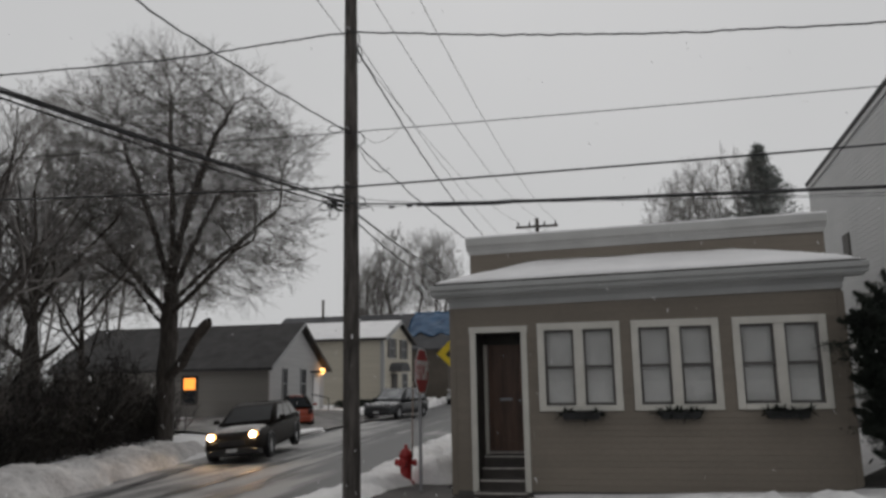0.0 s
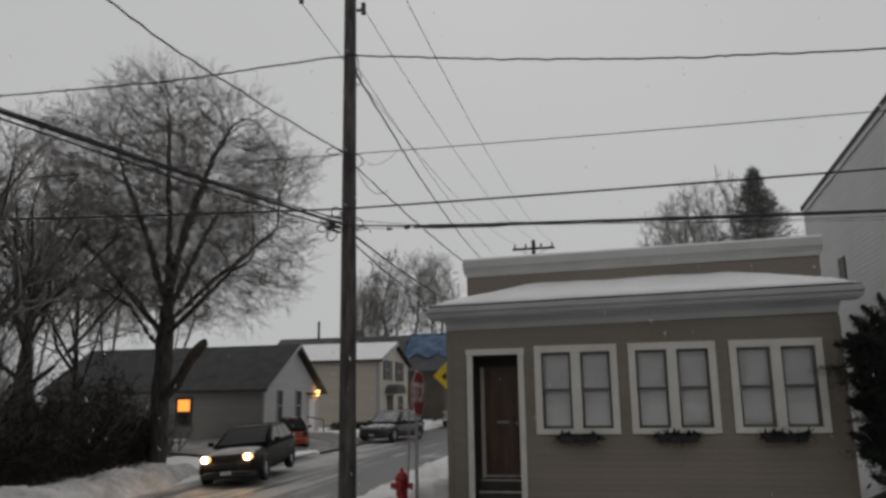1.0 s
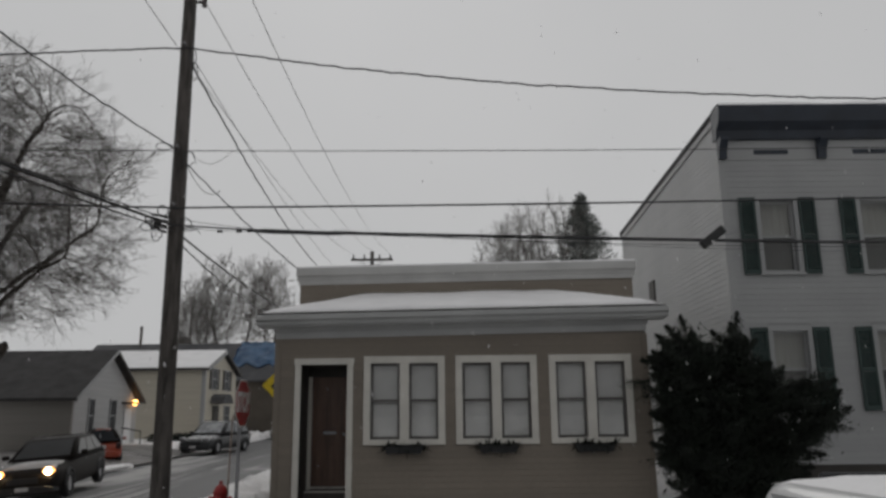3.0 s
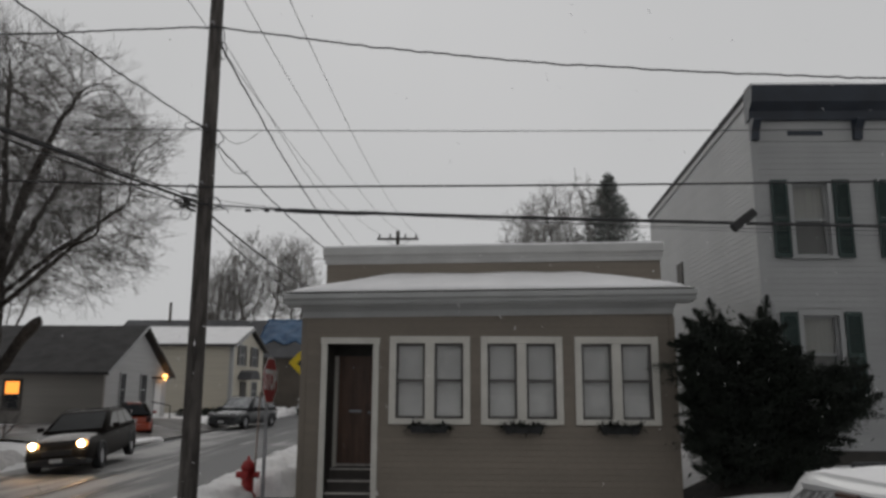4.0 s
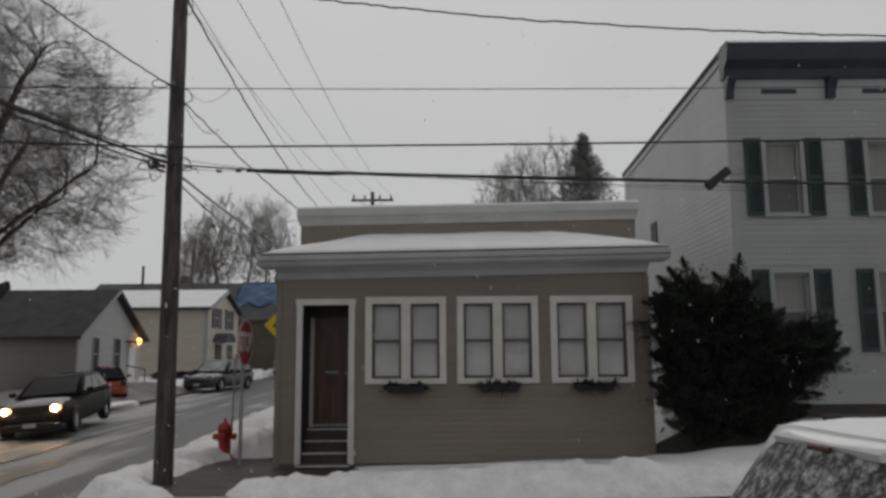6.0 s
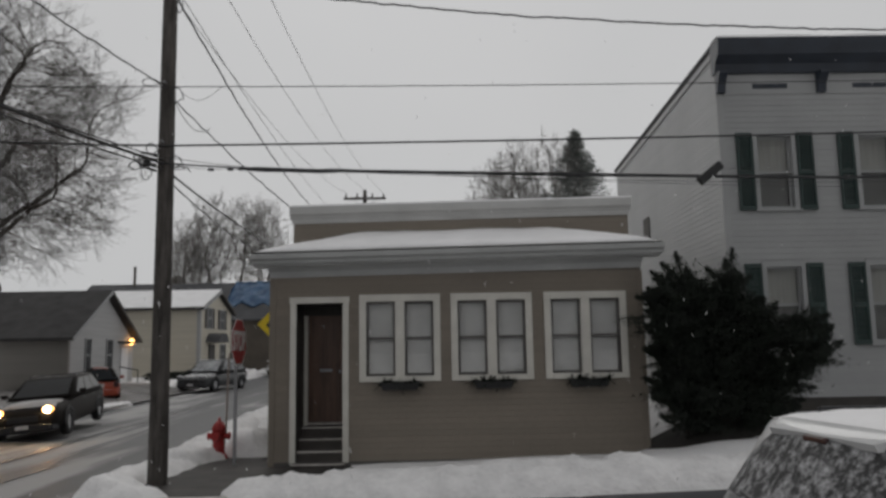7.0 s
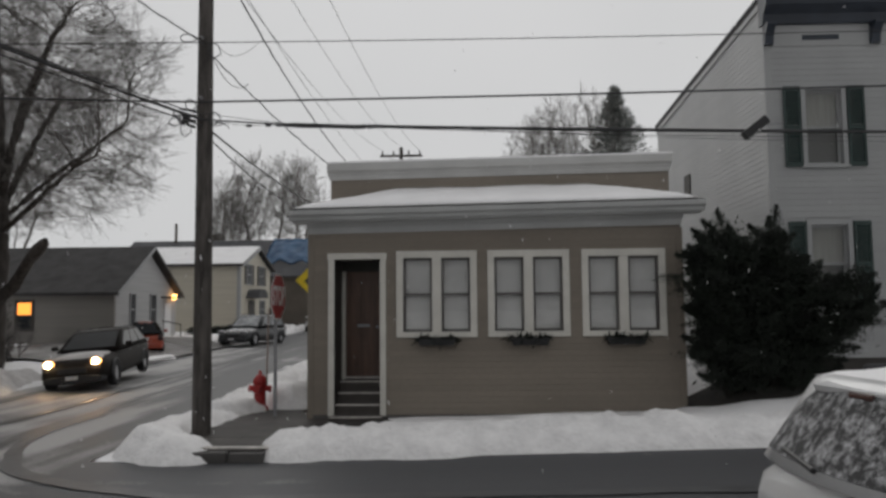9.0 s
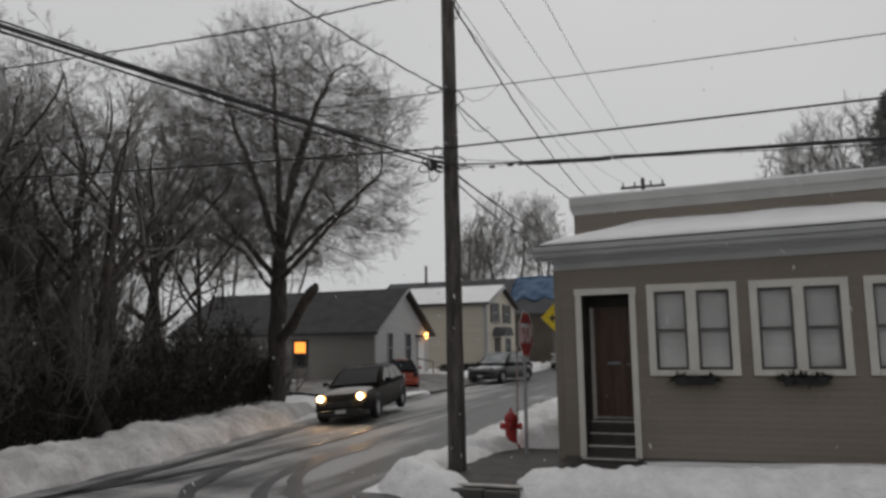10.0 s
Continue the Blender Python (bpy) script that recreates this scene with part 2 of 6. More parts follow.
# shade on the cottage's long wall, put into a darker warm siding colour
M_SHADEWALL = surf("shaded_long_wall_siding", (0.22, 0.207, 0.19), 0.7, 0.08, 1, 20, 0.1, stretch=(0.3, 0.3, 6))
# far twigs coloured paler to stand in for haze
M_HAZETWIG = surf("haze_paled_twigs", (0.22, 0.21, 0.20), 0.95, 0.2, 2, 15, 0.0)
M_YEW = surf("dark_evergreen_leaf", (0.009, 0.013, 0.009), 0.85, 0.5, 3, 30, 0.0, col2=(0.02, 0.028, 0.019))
# needles lightened to grey so the colour itself carries the haze
M_HAZESPRUCE = surf("haze_paled_spruce", (0.16, 0.175, 0.165), 0.8, 0.4, 2, 20, 0.0, col2=(0.24, 0.255, 0.24))
M_TYRE = surf("tyre_rubber", (0.02, 0.02, 0.021), 0.85, 0.2, 6, 60, 0.2)
M_RIM = surf("alloy_rim", (0.35, 0.35, 0.36), 0.4, 0.2, 6, 60, 0.0, metal=0.8)
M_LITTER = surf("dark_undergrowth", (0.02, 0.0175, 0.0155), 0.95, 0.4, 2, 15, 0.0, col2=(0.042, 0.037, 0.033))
M_CARGLASS = surf("tinted_car_glass", (0.02, 0.022, 0.025), 0.3, 0.2, 3, 20, 0.0)
M_SNOWGLASS = surf("car_glass_with_clinging_snow", (0.035, 0.037, 0.04), 0.7, 0.3, 3, 11, 0.8, depth=0.02)
M_CARDARK = surf("dark_bronze_car_paint", (0.012, 0.0095, 0.008), 0.75, 0.15, 3, 40, 0.0)
M_CARGREY = surf("dark_grey_car_paint", (0.03, 0.032, 0.034), 0.45, 0.15, 3, 40, 0.0, coat=0.15, snow=0.1)
M_CARRED = surf("orange_red_car_paint", (0.38, 0.055, 0.02), 0.35, 0.15, 3, 40, 0.0, coat=0.5, snow=0.1)
M_CARWHITE = surf("white_car_paint", (0.62, 0.62, 0.62), 0.35, 0.05, 3, 40, 0.0, coat=0.5)
M_FROST = surf("frosted_car_glass", (0.16, 0.17, 0.18), 0.6, 0.4, 3, 14, 0.2, col2=(0.4, 0.41, 0.42))
M_PLASTIC = surf("black_bumper_plastic", (0.025, 0.025, 0.027), 0.6, 0.2, 5, 40, 0.1)
M_LENS = surf("tail_lamp_red", (0.035, 0.008, 0.008), 0.3, 0.2, 5, 40, 0.0)
M_PLATE = surf("plate_white", (0.6, 0.6, 0.6), 0.5, 0.1, 5, 40, 0.0)
M_HEAD = glow("lit_headlamp_lens", (1.0, 0.45, 0.12), 4.0)
M_BULB = glow("lit_headlamp_bulb", (1.0, 0.72, 0.38), 60.0)
M_LAMP = glow("lit_porch_bulb", (1.0, 0.48, 0.14), 8.0)
M_LITWIN = glow("lit_amber_window", (1.0, 0.33, 0.05), 1.5)

M_CARDARK.node_tree.nodes["Principled BSDF"].inputs["Specular IOR Level"].default_value = 0.25
M_CARGLASS.node_tree.nodes["Principled BSDF"].inputs["Specular IOR Level"].default_value = 0.1
# snow clinging in clots to one car's rear glass
_n, _l = M_SNOWGLASS.node_tree.nodes, M_SNOWGLASS.node_tree.links
_b = _n["Principled BSDF"]
_geo = _n.new("ShaderNodeNewGeometry")
_t = _n.new("ShaderNodeTexNoise")
_t.inputs["Scale"].default_value, _t.inputs["Detail"].default_value, _t.inputs["Roughness"].default_value = 15.0, 6.0, 0.7
_l.new(_geo.outputs["Position"], _t.inputs["Vector"])
_r = _n.new("ShaderNodeValToRGB")
_r.color_ramp.elements[0].position, _r.color_ramp.elements[0].color = 0.45, (0.02, 0.02, 0.021, 1)
_r.color_ramp.elements[1].position, _r.color_ramp.elements[1].color = 0.68, (0.42, 0.42, 0.43, 1)
_l.new(_t.outputs["Fac"], _r.inputs["Fac"])
_l.new(_r.outputs["Color"], _b.inputs["Base Color"])


# ---- building blocks ----
def origin_of(ob):
    o = Vector((0, 0, 0))
    while ob:
        o += ob.location
        ob = ob.parent
    return o


def thing(name, at, label, category, group="", kind=""):
    ob = new(name)
    ob.location = at
    ob.empty_display_size = 0.2
    return tagged(ob, label, category, group, kind)


def part(name, bm, material, parent=None, label=""):
    """Links a bmesh, given in world metres, as one mesh object under a thing or part."""
    me = bpy.data.meshes.new(name)
    if parent:
        bmesh.ops.translate(bm, verts=bm.verts, vec=-origin_of(parent))
    bm.normal_update()
    bm.to_mesh(me)
    bm.free()
    me.materials.append(material)
    ob = new(name, me)
    ob.parent = parent
    if label:
        ob["label"] = label
    return ob


def structure(name, bm, material, label, category):
    return tagged(part(name, bm, material), label, category, kind="structure")


def smooth(ob, angle=40):
    for p in ob.data.polygons:
        p.use_smooth = True
    return ob


def box(x0, x1, y0, y1, z0, z1, bevel=0.0, bm=None):
    own = bm is None
    bm = bmesh.new() if own else bm
    made = bmesh.ops.create_cube(bm, size=1.0)["verts"]
    bmesh.ops.scale(bm, verts=made, vec=(abs(x1 - x0), abs(y1 - y0), abs(z1 - z0)))
    bmesh.ops.translate(bm, verts=made, vec=((x0 + x1) / 2, (y0 + y1) / 2, (z0 + z1) / 2))
    if bevel:
        edges = list({e for v in made for e in v.link_edges})
        bmesh.ops.bevel(bm, geom=edges, offset=bevel, segments=2, affect="EDGES", profile=0.5)
    return bm


def tube(p0, p1, r0, r1=None, n=12, bm=None, caps=True):
    bm = bmesh.new() if bm is None else bm
    r1 = r0 if r1 is None else r1
    p0, p1 = Vector(p0), Vector(p1)
    made = bmesh.ops.create_cone(bm, cap_ends=caps, segments=n, radius1=r0, radius2=r1, depth=(p1 - p0).length)["verts"]
    m = Matrix.Translation((p0 + p1) / 2) @ (p1 - p0).to_track_quat("Z", "Y").to_matrix().to_4x4()
    bmesh.ops.transform(bm, matrix=m, verts=made)
    return bm


def prism(points, y0, y1, axis="y", bm=None):
    """A flat outline pushed through a thickness; points in the two other axes, in order."""
    bm = bmesh.new() if bm is None else bm

    def at(p, d):
        a, b = p
        return {"y": (a, d, b), "x": (d, a, b), "z": (a, b, d)}[axis]

    lo = [bm.verts.new(at(p, y0)) for p in points]
    hi = [bm.verts.new(at(p, y1)) for p in points]
    k = len(points)
    bm.faces.new(lo)
    bm.faces.new(hi[::-1])
    for i in range(k):
        bm.faces.new((lo[i], hi[i], hi[(i + 1) % k], lo[(i + 1) % k]))
    bmesh.ops.recalc_face_normals(bm, faces=bm.faces)
    return bm


def grid(xs, ys, height, bm=None):
    bm = bmesh.new() if bm is None else bm
    rows = [[bm.verts.new((x, y, height(x, y))) for x in xs] for y in ys]
    for a, b in zip(rows, rows[1:]):
        for i in range(len(xs) - 1):
            bm.faces.new((a[i], a[i + 1], b[i + 1], b[i]))
    return bm


def step01(a, b, v):
    t = min(1.0, max(0.0, (v - a) / (b - a)))
    return t * t * (3 - 2 * t)


def path_points(pts, gap):
    """Points along a smooth line through pts, about gap apart."""
    pts = [Vector(p) for p in pts]
    ext = [pts[0] * 2 - pts[1], *pts, pts[-1] * 2 - pts[-2]]
    out = []
    for i in range(1, len(ext) - 2):
        p0, p1, p2, p3 = ext[i - 1:i + 3]
        k = max(2, int((p2 - p1).length / gap))
        for j in range(k):
            t = j / k
            out.append(0.5 * (2 * p1 + (p2 - p0) * t + (2 * p0 - 5 * p1 + 4 * p2 - p3) * t * t + (3 * p1 - p0 - 3 * p2 + p3) * t ** 3))
    out.append(pts[-1])
    return out


def land(x, y):
    """Height of the streets: the front street climbs gently to the east, the side street to the north."""
    return -0.2 + 0.025 * min(14, max(0, x + 3)) + 0.018 * min(60, max(0, y - 22))


def ground_height(x, y):
    z = land(x, y)
    z += 0.42 * step01(-12.5, -15.5, x)
    z += 0.12 * step01(12.2, 13.2, y) * step01(-5.6, -4.9, x)
    z += 0.42 * step01(3.4, 5.2, x) * step01(13.0, 15.5, y)
    road = max(step01(3.2, 3.7, y) * (1 - step01(12.05, 12.35, y)) * step01(-12.0, -11.4, x),
               step01(11.0, 11.5, y) * step01(-13.0, -12.4, x) * (1 - step01(-5.75, -5.4, x)))
    z += -0.08 * road + (1 - road) * 0.05 * noise.noise((x * 0.5, y * 0.5, 0.0))
    return z


# ---- ground, roads, pavement ----
def spaced(lo, hi, fine_lo, fine_hi, gap):
    v, out = fine_lo, []
    while v <= fine_hi:
        out.append(v)
        v += gap
    g, a = gap, fine_lo
    while a > lo:
        g *= 1.35
        a -= g
        out.insert(0, max(a, lo))
    g, a = gap, out[-1]
    while a < hi:
        g *= 1.35
        a += g
        out.append(min(a, hi))
    return out


gx, gy = spaced(-2500, 2500, -32, 16, 0.35), spaced(-2500, 2500, -2, 46, 0.35)
ground = structure("ground", grid(gx, gy, ground_height), M_SNOW, "snow-covered ground of yards and verges", "ground")
smooth(ground)

rx = [-13 + 0.5 * i for i in range(14)] + [-6.0 + 0.8 * i for i in range(80)]
ry = [3.4 + 0.4 * i for i in range(22)] + [12.2]
front_road = structure("road_front", grid([x for x in rx if x > -11.6], ry, lambda x, y: land(x, y) - 0.012), M_ROAD,
                       "wet asphalt front street with thin grey slush", "road")
side_road = structure("road_side", grid([-12.7 + 0.4 * i for i in range(19)], [12.2 + 0.6 * i for i in range(150)],
                                        lambda x, y: land(x, y) - 0.012), M_ROAD,
                      "slush-covered side street with worn tyre lanes", "road")


driveway = structure("driveway", grid([-20 + 0.5 * i for i in range(16)], [27.0 + 0.5 * i for i in range(21)], lambda x, y: max(ground_height(x, y), land(x, y)) + 0.09), M_DRIVE,
                     "slush-covered driveway beside the cottage", "driveway")
forecourt = structure("forecourt", grid([-16.5 + 0.5 * i for i in range(9)], [37.1 + 0.5 * i for i in range(10)], lambda x, y: max(ground_height(x, y), land(x, y)) + 0.09), M_DRIVE,
                      "trodden slush in front of the cottage gable", "driveway")


def track(pts, width, lift):
    line = path_points([(x, y, 0) for x, y in pts], 0.4)
    bm = bmesh.new()
    last = None
    for i, p in enumerate(line):
        d = (line[min(i + 1, len(line) - 1)] - line[max(i - 1, 0)]).normalized()
        s = Vector((-d.y, d.x, 0))
        w = width * (0.5 + 0.22 * noise.noise((p.x * 0.9, p.y * 0.9, 3)))
        row = []
        for k in (-1, 1):
            q = p + s * k * w + s * 0.06 * noise.noise((p.x * 1.5, p.y * 1.5, k + 7))
            row.append(bm.verts.new((q.x, q.y, land(q.x, q.y) + 0.001 + lift)))
        if last:
            bm.faces.new((last[0], last[1], row[1], row[0]))
        last = row
    bmesh.ops.recalc_face_normals(bm, faces=bm.faces)
    return structure("tyre_track", bm, M_TRACK, "dark wet tyre track or gutter strip in the slush", "tyre track")


track([(-8.5, 60), (-8.5, 30), (-8.36, 21), (-8.1, 18), (-7.99, 15.3), (-7.5, 13.1), (-6.6, 11.2), (-4.6, 9.6), (-1, 8.9), (30, 8.6)], 0.25, 0.0)
track([(-7.72, 17.2), (-7.78, 16.0), (-7.7, 14.9), (-7.37, 13.7), (-6.76, 12.4), (-6.03, 11.4), (-4.2, 10.4), (-1, 9.9), (14, 9.8)], 0.27, 0.003)
track([(-9.7, 60), (-9.5, 25), (-9.57, 22.5), (-9.17, 17.9), (-9.13, 15.6), (-8.7, 13), (-7.6, 10.8), (-5, 8.6), (-1, 7.5), (14, 7.2)], 0.24, 0.006)
track([(-9.2, 14.5), (-9.6, 11.5), (-10.4, 9.0), (-12.0, 6.5)], 0.24, 0.009)
# dark gutter line along the foot of the west bank, built like a track
track([(-9.1, 7.0), (-9.85, 11.0), (-10.35, 14.6), (-11.05, 18.0), (-11.5, 20.2), (-11.85, 21.8)], 0.3, 0.009)


def bank(name, pts, width, top, seed, label, lean=0.0, material=None, rough=0.45):
    """A ploughed snow ridge along a line: steep lumpy flanks, clods, uneven crest."""
    line = path_points([(x, y, 0) for x, y in pts], 0.11)
    bm = bmesh.new()
    rows, k = [], 21
    total = len(line)
    for i, p in enumerate(line):
        d = (line[min(i + 1, total - 1)] - line[max(i - 1, 0)]).normalized()
        s = Vector((-d.y, d.x, 0))
        end = min(1.0, i / 5, (total - 1 - i) / 5)
        w = width * (0.5 + 0.14 * noise.noise((p.x * 0.7, p.y * 0.7, seed))) * (0.45 + 0.55 * end ** 0.5)
        h = top * (0.85 + rough * noise.noise((p.x * 0.55, p.y * 0.55, seed + 5))) * end ** 0.5
        row = []
        for j in range(k):
            u = -1 + 2 * j / (k - 1)
            q = p + s * u * w
            e = (1 - abs(u + lean * (1 - u * u)) ** 2.6)
            z = land(q.x, q.y) - 0.10 + (h + 0.10) * max(0, e)
            lump = 0.13 * noise.noise((q.x * 2.1, q.y * 2.1, seed)) + 0.10 * abs(noise.noise((q.x * 4.3, q.y * 4.3, seed))) + 0.075 * abs(noise.noise((q.x * 9, q.y * 9, seed)))
            z += lump * max(0, e) ** 0.6 * min(1, top / 0.4)
            q = q + s * (0.08 * noise.noise((q.x * 3, q.y * 3, seed + 9)) + 0.05 * noise.noise((q.x * 8, q.y * 8, seed + 9)))
            row.append(bm.verts.new((q.x, q.y, z)))
        rows.append(row)
    for a, b in zip(rows, rows[1:]):
        for j in range(k - 1):
            bm.faces.new((a[j], a[j + 1], b[j + 1], b[j]))
    bmesh.ops.recalc_face_normals(bm, faces=bm.faces)
    if sum(f.normal.z for f in bm.faces) < 0:
        bmesh.ops.reverse_faces(bm, faces=bm.faces)
    return smooth(structure(name, bm, material or M_BANK, label, "snow bank"))


bank("snow_bank_front", [(-3.15, 12.6), (-2.6, 12.65), (-1.9, 12.75), (0, 12.85), (3, 12.9), (6, 12.95), (10, 13.0), (24, 13.1)], 1.5, 0.39, 2.0,
     "long ploughed snow bank along the front kerb", lean=-0.1, rough=0.12)
bank("snow_bank_corner", [(-3.65, 12.3), (-4.25, 12.4), (-4.8, 12.85), (-5.0, 13.7), (-4.9, 14.8), (-4.85, 16.0), (-5.1, 18), (-5.4, 22), (-5.5, 30), (-5.5, 44)], 1.35, 0.36, 11.0,
     "ploughed snow bank wrapping the street corner", rough=0.3)
bank("snow_bank_yard", [(-3.35, 16.5), (-3.8, 18), (-3.9, 24)], 1.5, 0.6, 21.0, "shovelled snow heap beside the side wall")
bank("snow_bank_west", [(-10.2, 2), (-11.0, 7), (-11.4, 11), (-11.9, 14), (-12.6, 17.5), (-13.6, 21.5), (-14.2, 25.0)], 2.0, 0.52, 31.0,
     "high dirty ploughed snow bank along the woods, their shade in its colour", material=M_DIRTYSHADE)
bank("snow_bank_north", [(-13.0, 30.6), (-12.85, 32.0), (-12.75, 33.6)], 0.75, 0.2, 41.0, "low snow bank beside the driveway")
bank("snow_bank_far", [(-13.5, 41.6), (-13.3, 48), (-13.2, 70)], 1.2, 0.45, 45.0, "snow bank along the far side of the street")
bank("snow_heap_hydrant", [(-5.0, 15.1), (-4.75, 15.7), (-4.45, 16.15), (-4.2, 16.9)], 0.95, 0.40, 61.0, "small heap of snow at the hydrant foot")
bank("snow_bank_near", [(-9.5, 2.6), (-4, 2.7), (4, 2.8), (20, 3.0)], 1.4, 0.4, 51.0, "ploughed snow bank along the near kerb")

# pavement slabs at the corner, cleared and wet
pavement = thing("pavement", (-3.0, 13.5, -0.15), "cleared wet concrete pavement at the corner", "pavement", kind="structure")
unit_slab = bmesh.new()
box(-0.5, 0.5, -0.5, 0.5, -0.5, 0.5, 0.0, unit_slab)
slab_mesh = bpy.data.meshes.new("slab")
unit_slab.to_mesh(slab_mesh)
unit_slab.free()
slab_mesh.materials.append(M_SLAB)


def slab(x0, x1, y0, y1, top):
    ob = new("slab", slab_mesh)
    ob.parent = pavement
    ob.location = Vector(((x0 + x1) / 2, (y0 + y1) / 2, top - 0.06)) - pavement.location
    ob.scale = (x1 - x0 - 0.014, y1 - y0 - 0.014, 0.12)


for i in range(3):
    for j in range(4):
        x, y = -4.75 + 1.2 * i, 12.25 + 0.95 * j
        if j == 0 and i == 2:
            continue  # this stretch lies under the snow bank
        slab(x, -2.95 if j == 0 and i == 1 else x + 1.2, y, y + 0.95, -0.035 + 0.004 * ((i * 7 + j * 3) % 3))
for j in range(8):
    slab(-4.55, -3.25, 16.05 + 1.2 * j, 17.25 + 1.2 * j, -0.035 + 0.003 * (j % 3))
kerb = thing("kerb", (-3.3, 12.1, -0.2), "granite kerb stones at the corner ramp", "kerb", kind="structure")
for i in range(2):
    part("kerb_stone", box(-3.95 + i * 0.52, -3.45 + i * 0.52, 12.06, 12.22, -0.32, -0.06 - 0.012 * (i % 2), 0.015), M_KERB, kerb)

part("ice_edge", box(-3.97, -2.9, 12.225, 12.36, -0.05, -0.02, 0.01), M_NOSE, kerb, "trodden pale ice along the kerb")

# ---- clapboards, shared by all sided walls ----
def board_mesh(name, material, lip=1.0):
    """One lapped board, 1 m long and 1 m high before scaling, facing -y, thick at its lower edge."""
    bm = bmesh.new()
    sec = [(0.0, 0.0), (-0.016, 0.0), (-0.018, 0.03), (-0.005, 1.0), (0.0, 1.0)]
    sec = [(-0.005 + (y + 0.005) * lip if y < -0.004 else y, z) for y, z in sec]
    a = [bm.verts.new((0, y, z)) for y, z in sec]
    b = [bm.verts.new((1, y, z)) for y, z in sec]
    bm.faces.new(a)
    bm.faces.new(b[::-1])
    for i in range(5):
        bm.faces.new((a[i], b[i], b[(i + 1) % 5], a[(i + 1) % 5]))
    bmesh.ops.recalc_face_normals(bm, faces=bm.faces)
    me = bpy.data.meshes.new(name)
    bm.to_mesh(me)
    bm.free()
    me.materials.append(material)
    return me


def clad(parent, me, start, length, z0, z1, course, turn=0.0, holes=()):
    """Courses of boards from start along the wall; holes are (a0, a1, z0, z1) along the wall, left bare."""
    count = int(round((z1 - z0) / course))
    h = (z1 - z0) / count
    away = origin_of(parent)
    c, s = math.cos(radians(turn)), math.sin(radians(turn))
    for k in range(count):
        za = z0 + k * h
        spans = [(0.0, length)]
        for a0, a1, ha, hb in holes:
            if ha < za + h * 0.6 and hb > za + h * 0.4:
                spans = [q for p0, p1 in spans for q in ((p0, min(p1, a0)), (max(p0, a1), p1)) if q[1] - q[0] > 0.01]
        for p0, p1 in spans:
            ob = new("clapboard", me)
            ob.parent = parent
            ob.location = Vector((start[0] + c * p0, start[1] + s * p0, za)) - away
            ob.rotation_euler = (0, 0, radians(turn))
            ob.scale = (p1 - p0, 1, h * 1.02)


def wall_with_holes(x0, x1, z0, z1, holes, y0, y1):
    """A thick wall across x with real openings, built of butted blocks."""
    bm = bmesh.new()
    xs = sorted({x0, x1, *[v for h in holes for v in h[:2]]})
    for a, b in zip(xs, xs[1:]):
        mid = (a + b) / 2
        cuts = sorted((h[2], h[3]) for h in holes if h[0] < mid < h[1])
        z = z0
        for c0, c1 in cuts:
            if c0 > z:
                box(a, b, y0, y1, z, c0, bm=bm)
            z = c1
        if z < z1:
            box(a, b, y0, y1, z, z1, bm=bm)
    bmesh.ops.remove_doubles(bm, verts=bm.verts, dist=0.0005)
    return bm


# ---- the taupe storefront ----
FY = 15.2
shop = thing("storefront_building", (0.5, FY, -0.1), "small one-storey taupe clapboard storefront with cream trim and snowy roof", "building")
DOOR_HOLE = (-2.475, -1.625, -0.3, 2.885)
WINS = [(-1.32, 0.17), (0.366, 1.868), (2.09, 3.617)]
WZ0, WZ1 = 1.437, 3.03
win_holes = [(a + 0.10, b - 0.10, WZ0 + 0.09, WZ1 - 0.11) for a, b in WINS]
front_wall = part("wall", wall_with_holes(-2.95, 3.92, -0.3, 3.75, [DOOR_HOLE, *win_holes], FY, FY + 0.18), M_BROWNWALL, shop)
part("wall", box(-2.95, -2.77, FY + 0.18, 16.35, -0.3, 3.75), M_BROWNWALL, shop)
part("wall", box(3.74, 3.92, FY + 0.18, 16.35, -0.3, 3.75), M_BROWNWALL, shop)
main_wall = part("wall", wall_with_holes(-2.76, 4.04, 3.3, 4.86, [], 16.35, 16.53), M_BROWNWALL, shop, "taupe clapboard parapet wall")
part("wall", box(-2.76, -2.58, 16.53, 26, -0.3, 4.86), M_BROWNWALL, shop)
part("wall", box(3.86, 4.04, 16.53, 26, -0.3, 4.86), M_BROWNWALL, shop)
part("wall", box(-2.58, 3.86, 25.82, 26, -0.3, 4.86), M_BROWNWALL, shop)
part("roof", box(-2.58, 3.86, 16.53, 25.82, 4.45, 4.55), M_DARKROOF, shop)
part("ceiling", box(-2.77, 3.74, FY + 0.18, 16.35, 3.3, 3.38), M_DARK, shop)
part("partition", box(-1.0, 3.74, 16.9, 17.0, -0.3, 3.3), M_ROOMDARK, shop)
part("partition", box(-1.42, -1.36, FY + 0.18, 16.5, -0.3, 3.3), M_DARK, shop)
part("floor", box(-1.36, 3.74, FY + 0.18, 16.9, 0.6, 0.72), M_ROOMDARK, shop)

# eave: frieze board, soffit box, crown and gutter lip
part("frieze", box(-2.97, 3.94, FY - 0.035, FY - 0.003, 3.41, 3.60, 0.006), M_EAVE, shop, "grey frieze board")
part("soffit", box(-3.22, 4.24, 14.92, FY - 0.002, 3.60, 3.64, 0.006), M_EAVE, shop)
part("fascia", prism([(14.86, 3.64), (14.86, 3.70), (14.80, 3.73), (14.80, 3.81), (14.93, 3.84), (15.19, 3.84), (15.19, 3.64)], -3.26, 4.28, "x"), M_EAVE, shop, "moulded grey fascia")
